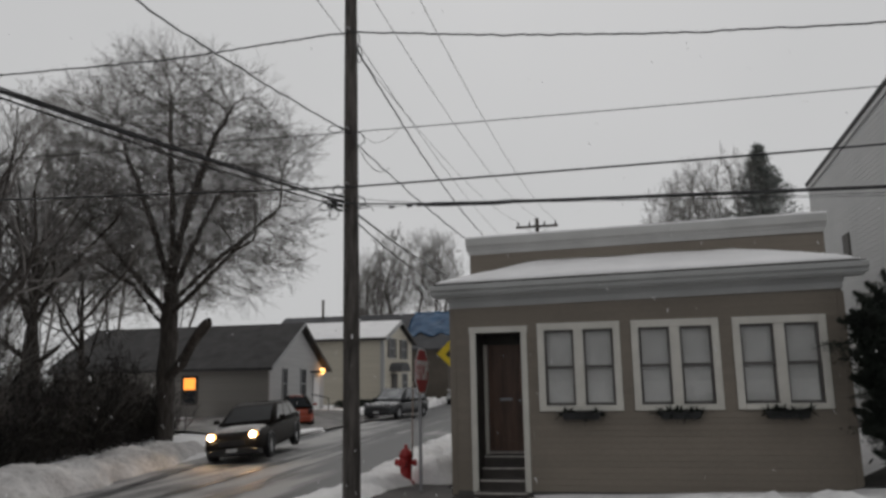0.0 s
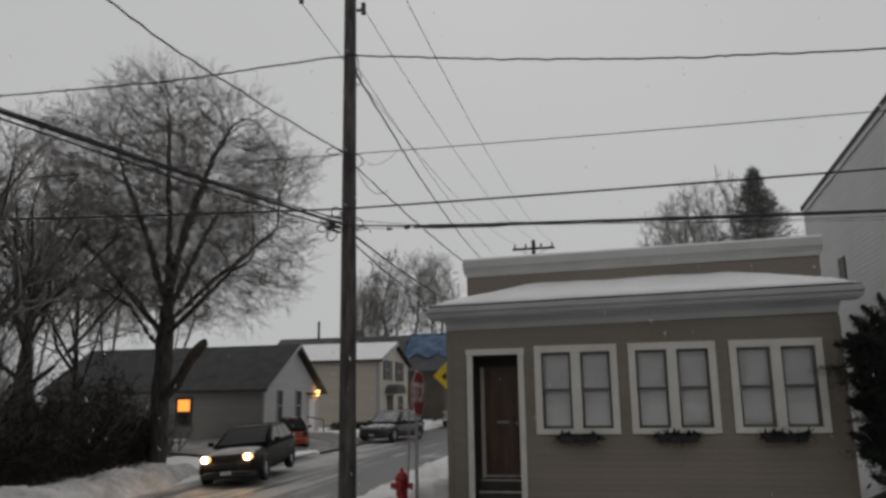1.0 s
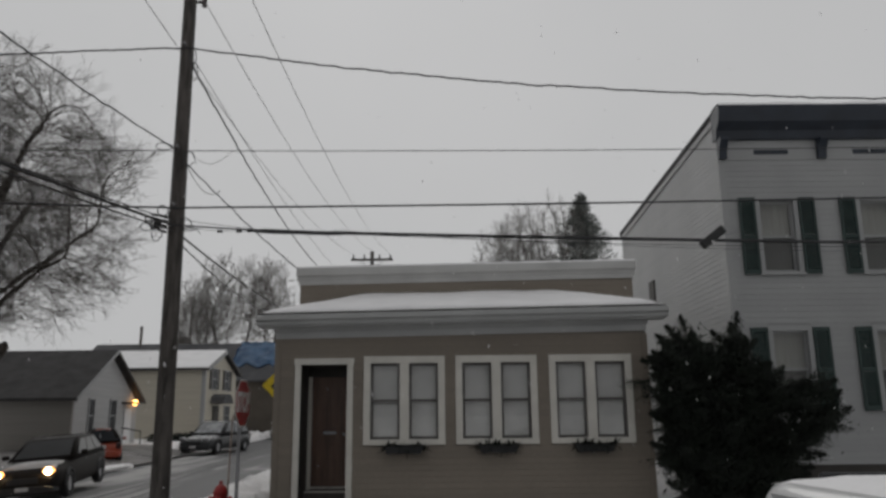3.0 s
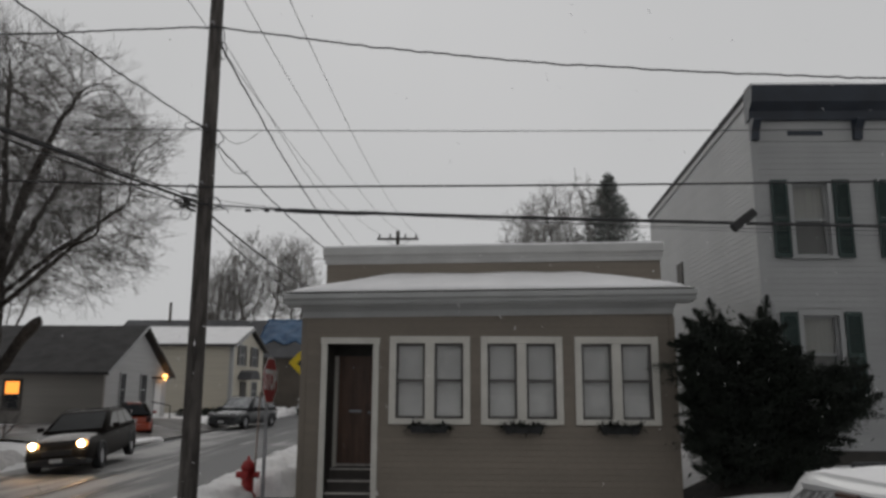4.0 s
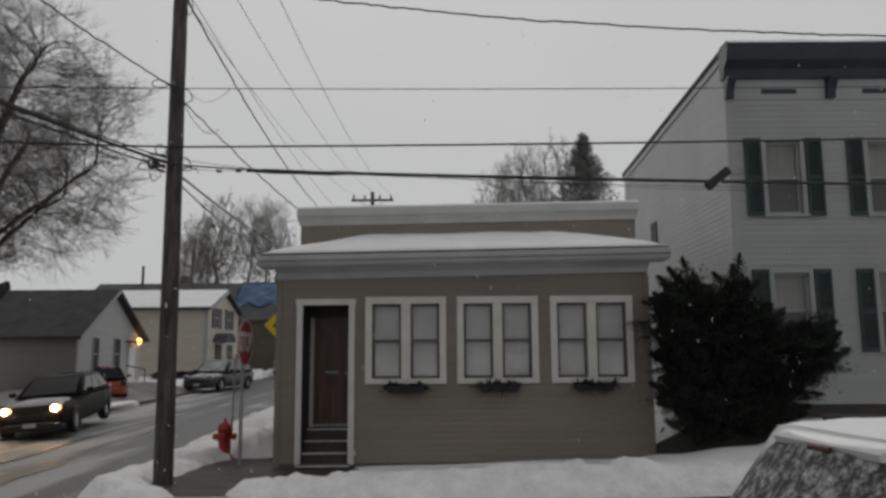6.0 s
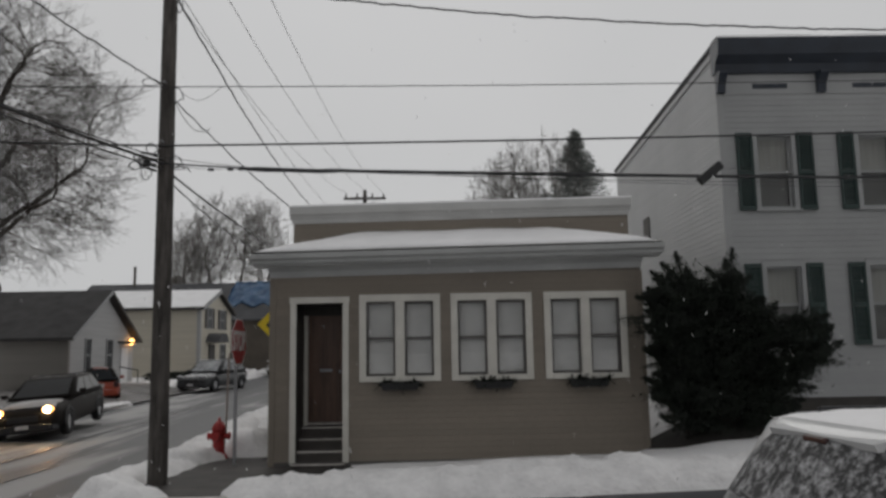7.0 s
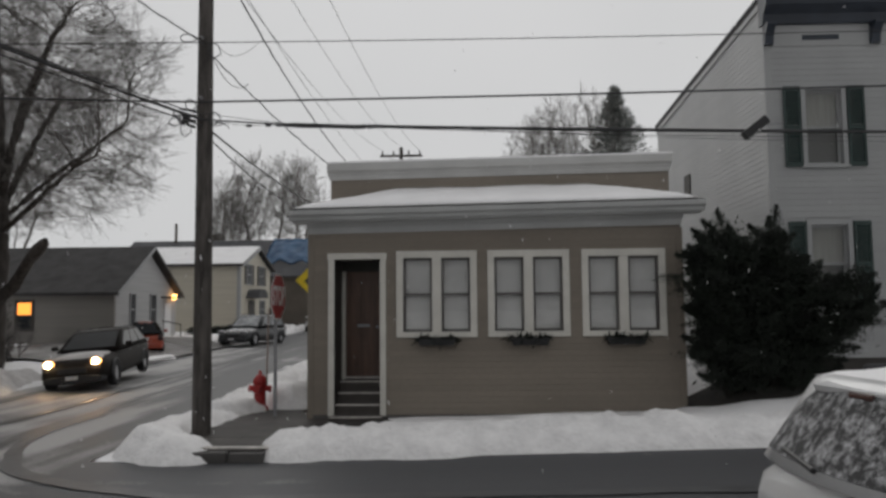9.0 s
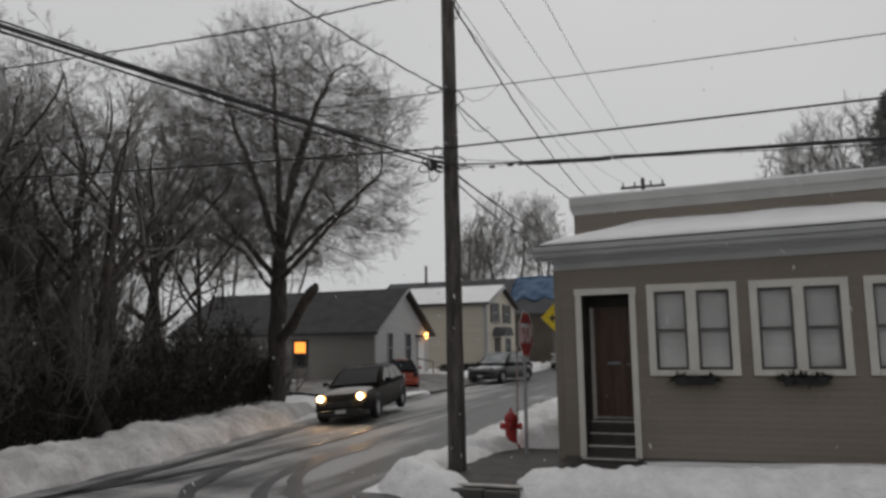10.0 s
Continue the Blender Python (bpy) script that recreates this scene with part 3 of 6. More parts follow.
part("bed_moulding", prism([(FY - 0.035, 3.60), (FY - 0.11, 3.60), (FY - 0.035, 3.52)], -2.99, 3.96, "x"), M_EAVE, shop)


def hip(x0, x1, y0, x0b, x1b, y1, z0, z1, thick, wobble=0.0):
    """A low hipped slab leaning on the taller wall behind; its own lower edge thick."""
    bm = bmesh.new()
    nx, ny = 46, 12
    top, bot = [], []
    for j in range(ny + 1):
        v = j / ny
        rt, rb = [], []
        for i in range(nx + 1):
            u = i / nx
            x = x0 + (x1 - x0) * u
            y = y0 + (y1 - y0) * v
            rise = min(v, (x - x0) / max(0.01, x0b - x0), (x1 - x) / max(0.01, x1 - x1b))
            z = z0 + (z1 - z0) * max(0, rise)
            bump = wobble * (noise.noise((x * 0.9, y * 1.5, 4)) + 0.4 * noise.noise((x * 3, y * 3, 8)))
            rim = min(1.0, rise * 6 + 0.25)
            rt.append(bm.verts.new((x, y, z + thick * rim + bump * rim)))
            rb.append(bm.verts.new((x, y, z - 0.01)))
        top.append(rt)
        bot.append(rb)
    for rows, flip in ((top, False), (bot, True)):
        for a, b in zip(rows, rows[1:]):
            for i in range(nx):
                f = (a[i], a[i + 1], b[i + 1], b[i])
                bm.faces.new(f[::-1] if flip else f)
    for i in range(nx):
        bm.faces.new((bot[0][i], bot[0][i + 1], top[0][i + 1], top[0][i]))
        bm.faces.new((top[-1][i], top[-1][i + 1], bot[-1][i + 1], bot[-1][i]))
    for j in range(ny):
        bm.faces.new((top[j][0], top[j + 1][0], bot[j + 1][0], bot[j][0]))
        bm.faces.new((bot[j][-1], bot[j + 1][-1], top[j + 1][-1], top[j][-1]))
    bmesh.ops.recalc_face_normals(bm, faces=bm.faces)
    return bm


part("porch_roof", hip(-3.24, 4.26, 14.88, -1.45, 2.45, 16.34, 3.84, 4.32, 0.02), M_DARKROOF, shop)
roof_snow = smooth(part("roof_snow", hip(-3.16, 4.18, 14.92, -1.4, 2.4, 16.33, 3.875, 4.36, 0.06, 0.02), M_SNOW))
tagged(roof_snow, "smooth layer of snow on the low porch roof", "snow", kind="stuff")

# parapet cornice and its snow
part("cornice", prism([(16.35, 4.70), (16.31, 4.70), (16.27, 4.77), (16.20, 4.80), (16.20, 4.95), (16.6, 4.95), (16.6, 4.86), (16.35, 4.86)], -2.82, 4.09, "x"), M_CORNICE, shop, "pale parapet cornice")
part("cornice_band", box(-2.79, 4.07, 16.315, 16.347, 4.62, 4.70, 0.004), M_CORNICE, shop)
bm = bmesh.new()
nx = 90
rows = []
for u in range(nx + 1):
    x = -2.82 + 6.91 * u / nx
    h = 0.05 + 0.02 * noise.noise((x * 1.3, 2, 2)) + 0.01 * noise.noise((x * 6, 2, 2))
    rows.append([bm.verts.new((x, y, 4.95 + z)) for y, z in ((16.2, 0.001), (16.205, h * 0.7), (16.28, h), (16.5, h), (16.59, h * 0.6), (16.6, 0.001))])
for a, b in zip(rows, rows[1:]):
    for i in range(5):
        bm.faces.new((a[i], a[i + 1], b[i + 1], b[i]))
bmesh.ops.recalc_face_normals(bm, faces=bm.faces)
tagged(smooth(part("ledge_snow", bm, M_SNOW)), "thin cap of snow along the parapet cornice", "snow", kind="stuff")

# corner boards
part("corner_board", box(-2.97, -2.86, FY - 0.026, FY - 0.002, -0.1, 3.41, 0.003), M_BROWN, shop)
part("corner_board", box(3.83, 3.94, FY - 0.026, FY - 0.002, -0.1, 3.41, 0.003), M_BROWN, shop)
part("foundation", box(-2.93, 3.9, FY - 0.02, FY - 0.004, -0.3, 0.04), M_KERB, shop)

# door surround
part("door_trim", box(-2.585, -2.475, FY - 0.045, FY + 0.02, 0.02, 2.885, 0.006), M_TRIM, shop, "cream door trim")
part("door_trim", box(-1.625, -1.515, FY - 0.045, FY + 0.02, 0.02, 2.885, 0.006), M_TRIM, shop)
part("door_trim", box(-2.60, -1.50, FY - 0.05, FY + 0.02, 2.885, 3.0, 0.006), M_TRIM, shop)
# recess, its sides and ceiling in the near-black surface
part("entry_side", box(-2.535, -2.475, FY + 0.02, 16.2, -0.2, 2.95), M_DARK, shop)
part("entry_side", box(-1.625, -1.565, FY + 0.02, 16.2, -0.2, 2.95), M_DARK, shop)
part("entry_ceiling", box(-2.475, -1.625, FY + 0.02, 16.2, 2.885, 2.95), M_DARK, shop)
steps = thing("entry_steps", (-2.05, 15.3, -0.1), "dark worn wooden entry steps with pale edges", "steps")
for k, (y0, z) in enumerate(((14.99, 0.03), (15.26, 0.22), (15.52, 0.41), (15.78, 0.60))):
    w = 0.06 if k == 0 else -0.004
    part("riser", box(-2.475 - w, -1.625 + w, y0 + 0.03, y0 + 0.30, z - 0.24, z - 0.035), M_STEP, steps)
    part("tread", box(-2.475 - w, -1.625 + w, y0, y0 + 0.31, z - 0.035, z, 0.008), M_STEP, steps)
    # pale strip along the front edge of each tread
    part("tread_edge", box(-2.47 - w, -1.63 + w, y0 - 0.008, y0 + 0.03, z - 0.03, z + 0.003, 0.004), M_NOSE, steps, "pale step edge")
door = thing("door_1", (-2.05, 16.1, 0.62), "brown stained wooden entry door in a pale frame", "door", kind="structure")
part("door_frame", box(-2.475, -2.40, 16.02, 16.12, 0.6, 2.7, 0.004), M_TRIM, door)
# right side, top and transom use the near-black surface
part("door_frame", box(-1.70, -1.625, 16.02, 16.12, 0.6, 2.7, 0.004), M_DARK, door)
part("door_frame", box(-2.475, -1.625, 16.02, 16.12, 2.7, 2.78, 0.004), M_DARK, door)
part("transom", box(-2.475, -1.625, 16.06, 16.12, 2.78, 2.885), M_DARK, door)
leaf = part("door_leaf", box(-2.40, -1.70, 16.06, 16.105, 0.66, 2.70, 0.004), M_DOOR, door)
for x0, x1 in ((-2.29, -2.09), (-2.01, -1.81)):
    for z0, z1 in ((0.85, 1.52), (1.76, 2.5)):
        part("panel", box(x0, x1, 16.048, 16.062, z0, z1, 0.006), M_DOOR, leaf)
part("sill", box(-2.40, -1.70, 15.98, 16.12, 0.62, 0.66, 0.006), M_NOSE, door)
knob = tube((-1.77, 16.06, 1.62), (-1.77, 15.99, 1.62), 0.02, 0.028)
part("door_knob", knob, M_STEEL, leaf, "dull metal knob")
part("mail_slot", box(-2.17, -1.93, 16.05, 16.06, 1.62, 1.67, 0.004), M_STEEL, leaf)


def double_window(x0, x1, index):
    win = thing("window_%d" % index, ((x0 + x1) / 2, FY, WZ0), "cream-trimmed pair of dark double-hung windows with drawn blinds", "window", kind="structure")
    mid = (x0 + x1) / 2
    part("window_frame", box(x0, x0 + 0.125, FY - 0.045, FY + 0.01, WZ0, WZ1, 0.006), M_TRIM, win)
    part("window_frame", box(x1 - 0.125, x1, FY - 0.045, FY + 0.01, WZ0, WZ1, 0.006), M_TRIM, win)
    part("window_frame", box(x0 + 0.125, x1 - 0.125, FY - 0.045, FY + 0.01, WZ1 - 0.13, WZ1, 0.006), M_TRIM, win)
    part("window_sill", box(x0 + 0.125, x1 - 0.125, FY - 0.06, FY + 0.01, WZ0, WZ0 + 0.10, 0.006), M_TRIM, win)
    part("mullion", box(mid - 0.085, mid + 0.085, FY - 0.04, FY + 0.08, WZ0 + 0.10, WZ1 - 0.13, 0.006), M_TRIM, win)
    for a, b in ((x0 + 0.12, mid - 0.08), (mid + 0.08, x1 - 0.12)):
        za, zb = WZ0 + 0.095, WZ1 - 0.125
        zm = (za + zb) / 2
        for lo, hi, y in ((zm - 0.02, zb, FY + 0.04), (za, zm + 0.025, FY + 0.075)):
            sash = part("sash", wall_with_holes(a, b, lo, hi, [(a + 0.05, b - 0.05, lo + 0.05, hi - 0.05)], y, y + 0.034), M_SASH, win)
            pane = part("pane", box(a + 0.05, b - 0.05, y + 0.014, y + 0.019, lo + 0.05, hi - 0.05), M_GLASS, sash)
            pane.visible_shadow = False
        part("blind", box(a + 0.02, b - 0.02, FY + 0.13, FY + 0.14, za, zb), M_BLIND, win, "drawn pale grey blind")
    return win


for i, (a, b) in enumerate(WINS):
    double_window(a, b, i + 1)


def sprig(bm, base, way, length, width, seed):
    """A flat evergreen spray: short paired leaf blades along a bent stem."""
    way = Vector(way).normalized()
    side = way.cross(Vector((0.13, 0.2, 1))).normalized()
    up = side.cross(way)
    rnd = random.Random(seed)
    k = max(4, int(length / (width * 0.45)))
    for i in range(k):
        t = i / k
        p = Vector(base) + way * length * t + Vector((0, 0, -0.18 * length * t * t))
        w = width * (1.05 - 0.6 * t) * rnd.uniform(0.7, 1.2)
        for s in (-1, 1):
            tip = p + side * s * w + way * w * 0.9 + up * rnd.uniform(-0.3, 0.4) * w
            b0 = p - way * w * 0.22
            bm.faces.new((bm.verts.new(b0), bm.verts.new(p + side * s * w * 0.5 + up * 0.25 * w), bm.verts.new(tip), bm.verts.new(p + way * w * 0.35)))


for i, (a, b) in enumerate(WINS):
    mid = (a + b) / 2
    planter = thing("window_box", (mid, FY - 0.12, 1.3), "dark window box filled with dull evergreen cuttings", "window box", group="window boxes")
    part("trough", prism([(mid - 0.36, 1.42), (mid + 0.36, 1.42), (mid + 0.31, 1.29), (mid - 0.31, 1.29)], FY - 0.20, FY - 0.028), M_BLACK, planter)
    for sx in (-0.24, 0.24):
        part("bracket", box(mid + sx - 0.012, mid + sx + 0.012, FY - 0.17, FY - 0.028, 1.27, 1.295), M_SASH, planter)
    rnd = random.Random(40 + i)
    bm = bmesh.new()
    for k in range(150):
        p = (mid + rnd.uniform(-0.36, 0.36), FY - 0.11 + rnd.uniform(-0.07, 0.06), 1.40)
        sprig(bm, p, (rnd.uniform(-1, 1), rnd.uniform(-0.9, 0.3), rnd.uniform(-0.5, 0.7)), rnd.uniform(0.08, 0.2), 0.03, k)
    part("greenery", bm, M_YEW, planter)

# ---- the white house with dark cornice ----
WY, WX = 17.0, 6.3
wh = thing("white_townhouse", (10, 20, 0.3), "tall white clapboard house with dark bracketed cornice and green shutters", "house")
UP = [(7.06, 7.84), (9.26, 10.04), (11.46, 12.24), (13.66, 14.44)]
whole = [(a, b, 4.87, 6.48) for a, b in UP] + [(a, b, 2.0, 3.64) for a, b in UP]
part("wall", wall_with_holes(WX, 15.6, 0.9, 8.4, whole, WY, WY + 0.2), M_WWALL, wh)
part("wall", prism([(WY + 0.2, 0.9), (26.0, 0.9), (26.0, 7.84), (WY + 0.2, 8.4)], WX, WX + 0.2, "x"), M_WWALL, wh)
part("wall", prism([(WY + 0.2, 0.9), (26.0, 0.9), (26.0, 7.84), (WY + 0.2, 8.4)], 15.4, 15.6, "x"), M_WWALL, wh)
part("wall", box(WX + 0.2, 15.4, 25.8, 26.0, 0.9, 7.84), M_WWALL, wh)
part("foundation", box(WX + 0.03, 15.57, WY + 0.03, 25.97, -0.3, 0.9), M_DARK, wh, "dark stone foundation")
part("roof", prism([(WY + 0.1, 8.41), (26.1, 7.84), (26.1, 7.93), (WY + 0.1, 8.5)], WX - 0.05, 15.65, "x"), M_DARKROOF, wh)
part("floor", box(WX + 0.2, 15.4, WY + 0.2, 25.8, 4.2, 4.35), M_ROOMDARK, wh)
part("partition", box(WX + 0.2, 15.4, 19.4, 19.5, 0.9, 8.1), M_ROOMDARK, wh)
part("corner_board", box(WX - 0.028, WX + 0.10, WY - 0.03, WY - 0.003, 0.9, 7.4, 0.004), M_WSIDE, wh)
part("corner_board", box(WX - 0.028, WX - 0.003, WY - 0.003, WY + 0.1, 0.9, 8.3, 0.004), M_WSIDE, wh)
part("cornice", prism([(WY, 7.86), (WY - 0.12, 7.86), (WY - 0.16, 8.05), (WY - 0.34, 8.2), (WY - 0.40, 8.42), (WY - 0.42, 8.55), (WY + 0.1, 8.55), (WY + 0.1, 7.86)], WX - 0.06, 15.7, "x"), M_NAVY, wh, "dark navy cornice")
part("frieze", box(WX + 0.1, 15.6, WY - 0.03, WY - 0.003, 7.40, 7.86, 0.004), M_WSIDE, wh, "white frieze board")
part("rake_board", prism([(WY, 8.28), (26.05, 7.70), (26.05, 7.86), (WY, 8.44)], WX - 0.042, WX - 0.028, "x"), M_WSIDE, wh)
part("rake_cap", prism([(WY + 0.1, 8.50), (26.1, 7.93), (26.1, 7.97), (WY + 0.1, 8.545)], WX - 0.07, WX + 0.1, "x"), M_NAVY, wh)
for x in (6.36, 8.56, 10.76, 12.96, 15.16):
    part("bracket", prism([(WY - 0.03, 7.86), (WY - 0.03, 7.42), (WY - 0.12, 7.42), (WY - 0.15, 7.6), (WY - 0.3, 7.8), (WY - 0.3, 7.86)], x - 0.09, x + 0.09, "x"), M_NAVY, wh, "dark cornice bracket")
for x in (7.46, 9.66, 11.86, 14.06):
    part("vent", box(x - 0.38, x + 0.38, WY - 0.04, WY - 0.031, 7.53, 7.64, 0.003), M_NAVY, wh, "dark attic vent slot")
bm = bmesh.new()
rows = []
for u in range(61):
    x = WX - 0.06 + 9.6 * u / 60
    h = 0.05 + 0.025 * noise.noise((x * 1.1, 5, 2))
    rows.append([bm.verts.new((x, y, 8.55 + z)) for y, z in ((WY - 0.42, 0.001), (WY - 0.4, h), (WY, h), (WY + 0.1, 0.001))])
for a, b in zip(rows, rows[1:]):
    for i in range(3):
        bm.faces.new((a[i], a[i + 1], b[i + 1], b[i]))
tagged(smooth(part("ledge_snow", bm, M_SNOW)), "thin cap of snow on the tall cornice", "snow", kind="stuff")


def shuttered_window(x0, x1, z0, z1, index):
    win = thing("window_%d" % index, ((x0 + x1) / 2, WY, z0), "white-framed sash window between dark green louvred shutters", "window", kind="structure")
    part("window_frame", wall_with_holes(x0 - 0.07, x1 + 0.07, z0 - 0.06, z1 + 0.09, [(x0 + 0.02, x1 - 0.02, z0 + 0.02, z1 - 0.02)], WY - 0.05, WY + 0.05), M_WSIDE, win)
    part("window_sill", box(x0 - 0.1, x1 + 0.1, WY - 0.08, WY - 0.052, z0 - 0.06, z0 - 0.01, 0.005), M_WSIDE, win)
    zm = (z0 + z1) / 2
    for lo, hi, y in ((zm - 0.02, z1 - 0.02, WY + 0.06), (z0 + 0.02, zm + 0.025, WY + 0.1)):
        sash = part("sash", wall_with_holes(x0 + 0.02, x1 - 0.02, lo, hi, [(x0 + 0.07, x1 - 0.07, lo + 0.05, hi - 0.05)], y, y + 0.035), M_WSIDE, win)
        pane = part("pane", box(x0 + 0.07, x1 - 0.07, y + 0.015, y + 0.02, lo + 0.05, hi - 0.05), M_GLASS, sash)
        pane.visible_shadow = False
    part("roller_blind", box(x0 + 0.04, x1 - 0.04, WY + 0.17, WY + 0.175, zm - 0.02, z1), M_CURTAIN, win, "half-drawn pale roller blind")
    # dark sheet in the room colour behind the lower pane
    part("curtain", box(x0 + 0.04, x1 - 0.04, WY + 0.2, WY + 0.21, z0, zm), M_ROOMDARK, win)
    for a in (x0 - 0.44, x1 + 0.09):
        sh = part("shutter", wall_with_holes(a, a + 0.35, z0 - 0.04, z1 + 0.05, [(a + 0.05, a + 0.30, z0 + 0.05, zm - 0.06), (a + 0.05, a + 0.30, zm + 0.02, z1 - 0.04)], WY - 0.075, WY - 0.035), M_GREEN, win, "dark green shutter")
        bm = bmesh.new()
        z = z0 + 0.05
        while z < z1 - 0.06:
            if not zm - 0.08 < z < zm + 0.01:
                prism([(WY - 0.072, z), (WY - 0.066, z), (WY - 0.036, z + 0.045), (WY - 0.042, z + 0.045)], a + 0.05, a + 0.30, "x", bm)
            z += 0.05
        part("louvres", bm, M_GREEN, sh)


k = 4
for a, b in UP:
    shuttered_window(a, b, 4.87, 6.48, k)
    shuttered_window(a, b, 2.0, 3.64, k + 1)
    k += 2
# small window on the long side
sw = thing("window_%d" % k, (WX, 22.8, 5.1), "narrow dark window in the long white side wall", "window", kind="structure")
part("window_frame", box(WX - 0.034, WX - 0.004, 22.5, 23.1, 5.08, 5.72, 0.003), M_DARK, sw)
part("pane", box(WX - 0.042, WX - 0.036, 22.54, 23.06, 5.12, 5.68), M_DARK, sw)


# ---- houses up the side street ----
def plain_house(name, x0, x1, y0, y1, z0, eave, peak, wall, roof, label, over=0.35, snow=None, long_wall=None):
    """A gabled house with its ridge along x and its gable looking east."""
    h = thing(name, ((x0 + x1) / 2, (y0 + y1) / 2, z0), label, "house")
    ym = (y0 + y1) / 2
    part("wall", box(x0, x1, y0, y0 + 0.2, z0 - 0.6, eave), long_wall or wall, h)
    part("wall", box(x0, x1, y1 - 0.2, y1, z0 - 0.6, eave), wall, h)
    for a in (x0, x1 - 0.2):
        part("gable_wall", prism([(y0 + 0.2, z0 - 0.6), (y1 - 0.2, z0 - 0.6), (y1 - 0.2, eave), (ym, peak - 0.12), (y0 + 0.2, eave)], a, a + 0.2, "x"), wall, h)
    slope = (peak - eave) / (ym - y0)
    for s, ya in ((-1, y0 - over), (1, y1 + over)):
        ze = eave - slope * over
        lo, hi = sorted((ya, ym))
        zz = (ze, peak) if s < 0 else (peak, ze)
        part("roof", prism([(lo, zz[0]), (hi, zz[1]), (hi, zz[1] + 0.14), (lo, zz[0] + 0.14)], x0 - over, x1 + over, "x"), roof, h)
        if snow and s < 0:
            sn = part("roof_snow", prism([(lo + 0.05, zz[0] + 0.145), (hi, zz[1] + 0.145), (hi, zz[1] + 0.23), (lo + 0.05, zz[0] + 0.22)], x0 - over + 0.05, x1 + over - 0.05, "x"), snow)
            tagged(sn, "layer of snow on the house roof", "snow", kind="stuff")
        part("bargeboard", prism([(lo, zz[0] - 0.05), (hi, zz[1] - 0.05), (hi, zz[1] + 0.12), (lo, zz[0] + 0.12)], x1 + over, x1 + over + 0.04, "x"), M_WSIDE if s < 0 else M_DARK, h)
    return h


def east_window(h, x, y0, y1, z0, z1, label=""):
    w = part("window", wall_with_holes(y0 - 0.06, y1 + 0.06, z0 - 0.06, z1 + 0.06, [(y0, y1, z0, z1)], 0, 0.05), M_WSIDE, h, label)
    w.rotation_euler = (0, 0, radians(90))
    w.location = Vector((x + 0.055, 0, 0)) - origin_of(h)
    # mesh was shifted by the parent's place before turning: put it back
    w.data.transform(Matrix.Translation(origin_of(h)))
    part("pane", box(x + 0.012, x + 0.02, y0, y1, z0, z1), M_CARGLASS, h)
    part("meeting_rail", box(x + 0.021, x + 0.045, y0, y1, (z0 + z1) / 2 - 0.03, (z0 + z1) / 2 + 0.03), M_WSIDE, h)


# the long wall takes the darker siding that carries its shade
white = plain_house("white_cottage", -29.7, -17.1, 37, 44.6, 0.3, 3.02, 5.35, M_PLASTER, M_DARKROOF, "gabled white cottage, long wall coloured darker for shade, dark shingle roof", long_wall=M_SHADEWALL)
for a, b in ((38.7, 39.25), (41.1, 41.8)):
    east_window(white, -17.1, a, b, 1.35, 2.9)
part("door", box(-17.09, -17.04, 42.9, 43.8, 0.45, 2.5, 0.01), M_SIGNWHITE, white, "white front door")
part("door_hood", box(-17.1, -16.4, 42.5, 43.65, 2.75, 2.85, 0.02), M_DARK, white)
part("step", box(-17.1, -16, 42.7, 44.0, 0.0, 0.42, 0.02), M_SLAB, white)
part("step_rail", tube((-16.05, 42.75, 0.4), (-16.05, 42.75, 1.3), 0.03), M_BLACK, white)
part("step_rail", tube((-16.05, 42.75, 1.3), (-17.08, 42.75, 1.5), 0.03), M_BLACK, white)
porch_lamp = thing("porch_lamp", (-17.1, 43.92, 2.72), "lit porch lamp on the cottage gable", "lamp")
part("backplate", box(-17.095, -17.06, 43.82, 44.02, 2.72, 2.98, 0.01), M_BLACK, porch_lamp)
bm = bmesh.new()
bmesh.ops.create_uvsphere(bm, u_segments=14, v_segments=10, radius=0.15)
bmesh.ops.translate(bm, verts=bm.verts, vec=(-16.92, 43.92, 2.84))
part("bulb", bm, M_LAMP, porch_lamp)
lit = part("window", wall_with_holes(-21.95, -21, 1.1, 2.6, [(-21.82, -21.13, 1.9, 2.48), (-21.82, -21.13, 1.2, 1.84)], 36.95, 36.995), M_DARK, white, "dark-framed window lit amber above")
part("lit_pane", box(-21.82, -21.13, 36.975, 36.985, 1.9, 2.48), M_LITWIN, lit)
part("pane", box(-21.82, -21.13, 36.975, 36.985, 1.2, 1.84), M_CARGLASS, lit)

yellow = plain_house("yellow_house", -23.5, -15.0, 50, 57.4, 0.4, 5.05, 6.35, M_YELLOW, M_DARKROOF, "two-storey pale yellow house with a snowy roof", 0.3, M_SNOW)
for a, b in ((51.5, 52.5), (54.5, 55.5)):
    east_window(yellow, -15.0, a, b, 3.85, 5.15)
    for y in (a - 0.55, b + 0.1):
        part("shutter", box(-14.99, -14.95, y, y + 0.45, 3.82, 5.18, 0.005), M_DARK, yellow, "dark window shutter")
east_window(yellow, -15.0, 54.6, 55.9, 1.5, 2.75)
part("door", box(-14.99, -14.93, 51.9, 53.2, 0.6, 2.75, 0.01), M_DARK, yellow, "dark front door")
part("door_hood", prism([(51.3, 2.9), (53.7, 2.9), (53.4, 3.3), (52.9, 3.5), (52.1, 3.5), (51.6, 3.3)], -15.0, -14.1, "x"), M_FARROOF, yellow, "small shingled door hood")
part("corner_board", box(-15.2, -14.97, 49.97, 50.2, 0.2, 5.0), M_WSIDE, yellow)
part("drain_pipe", tube((-17.6, 49.93, 0.4), (-17.6, 49.93, 5.0), 0.05), M_DARK, yellow)

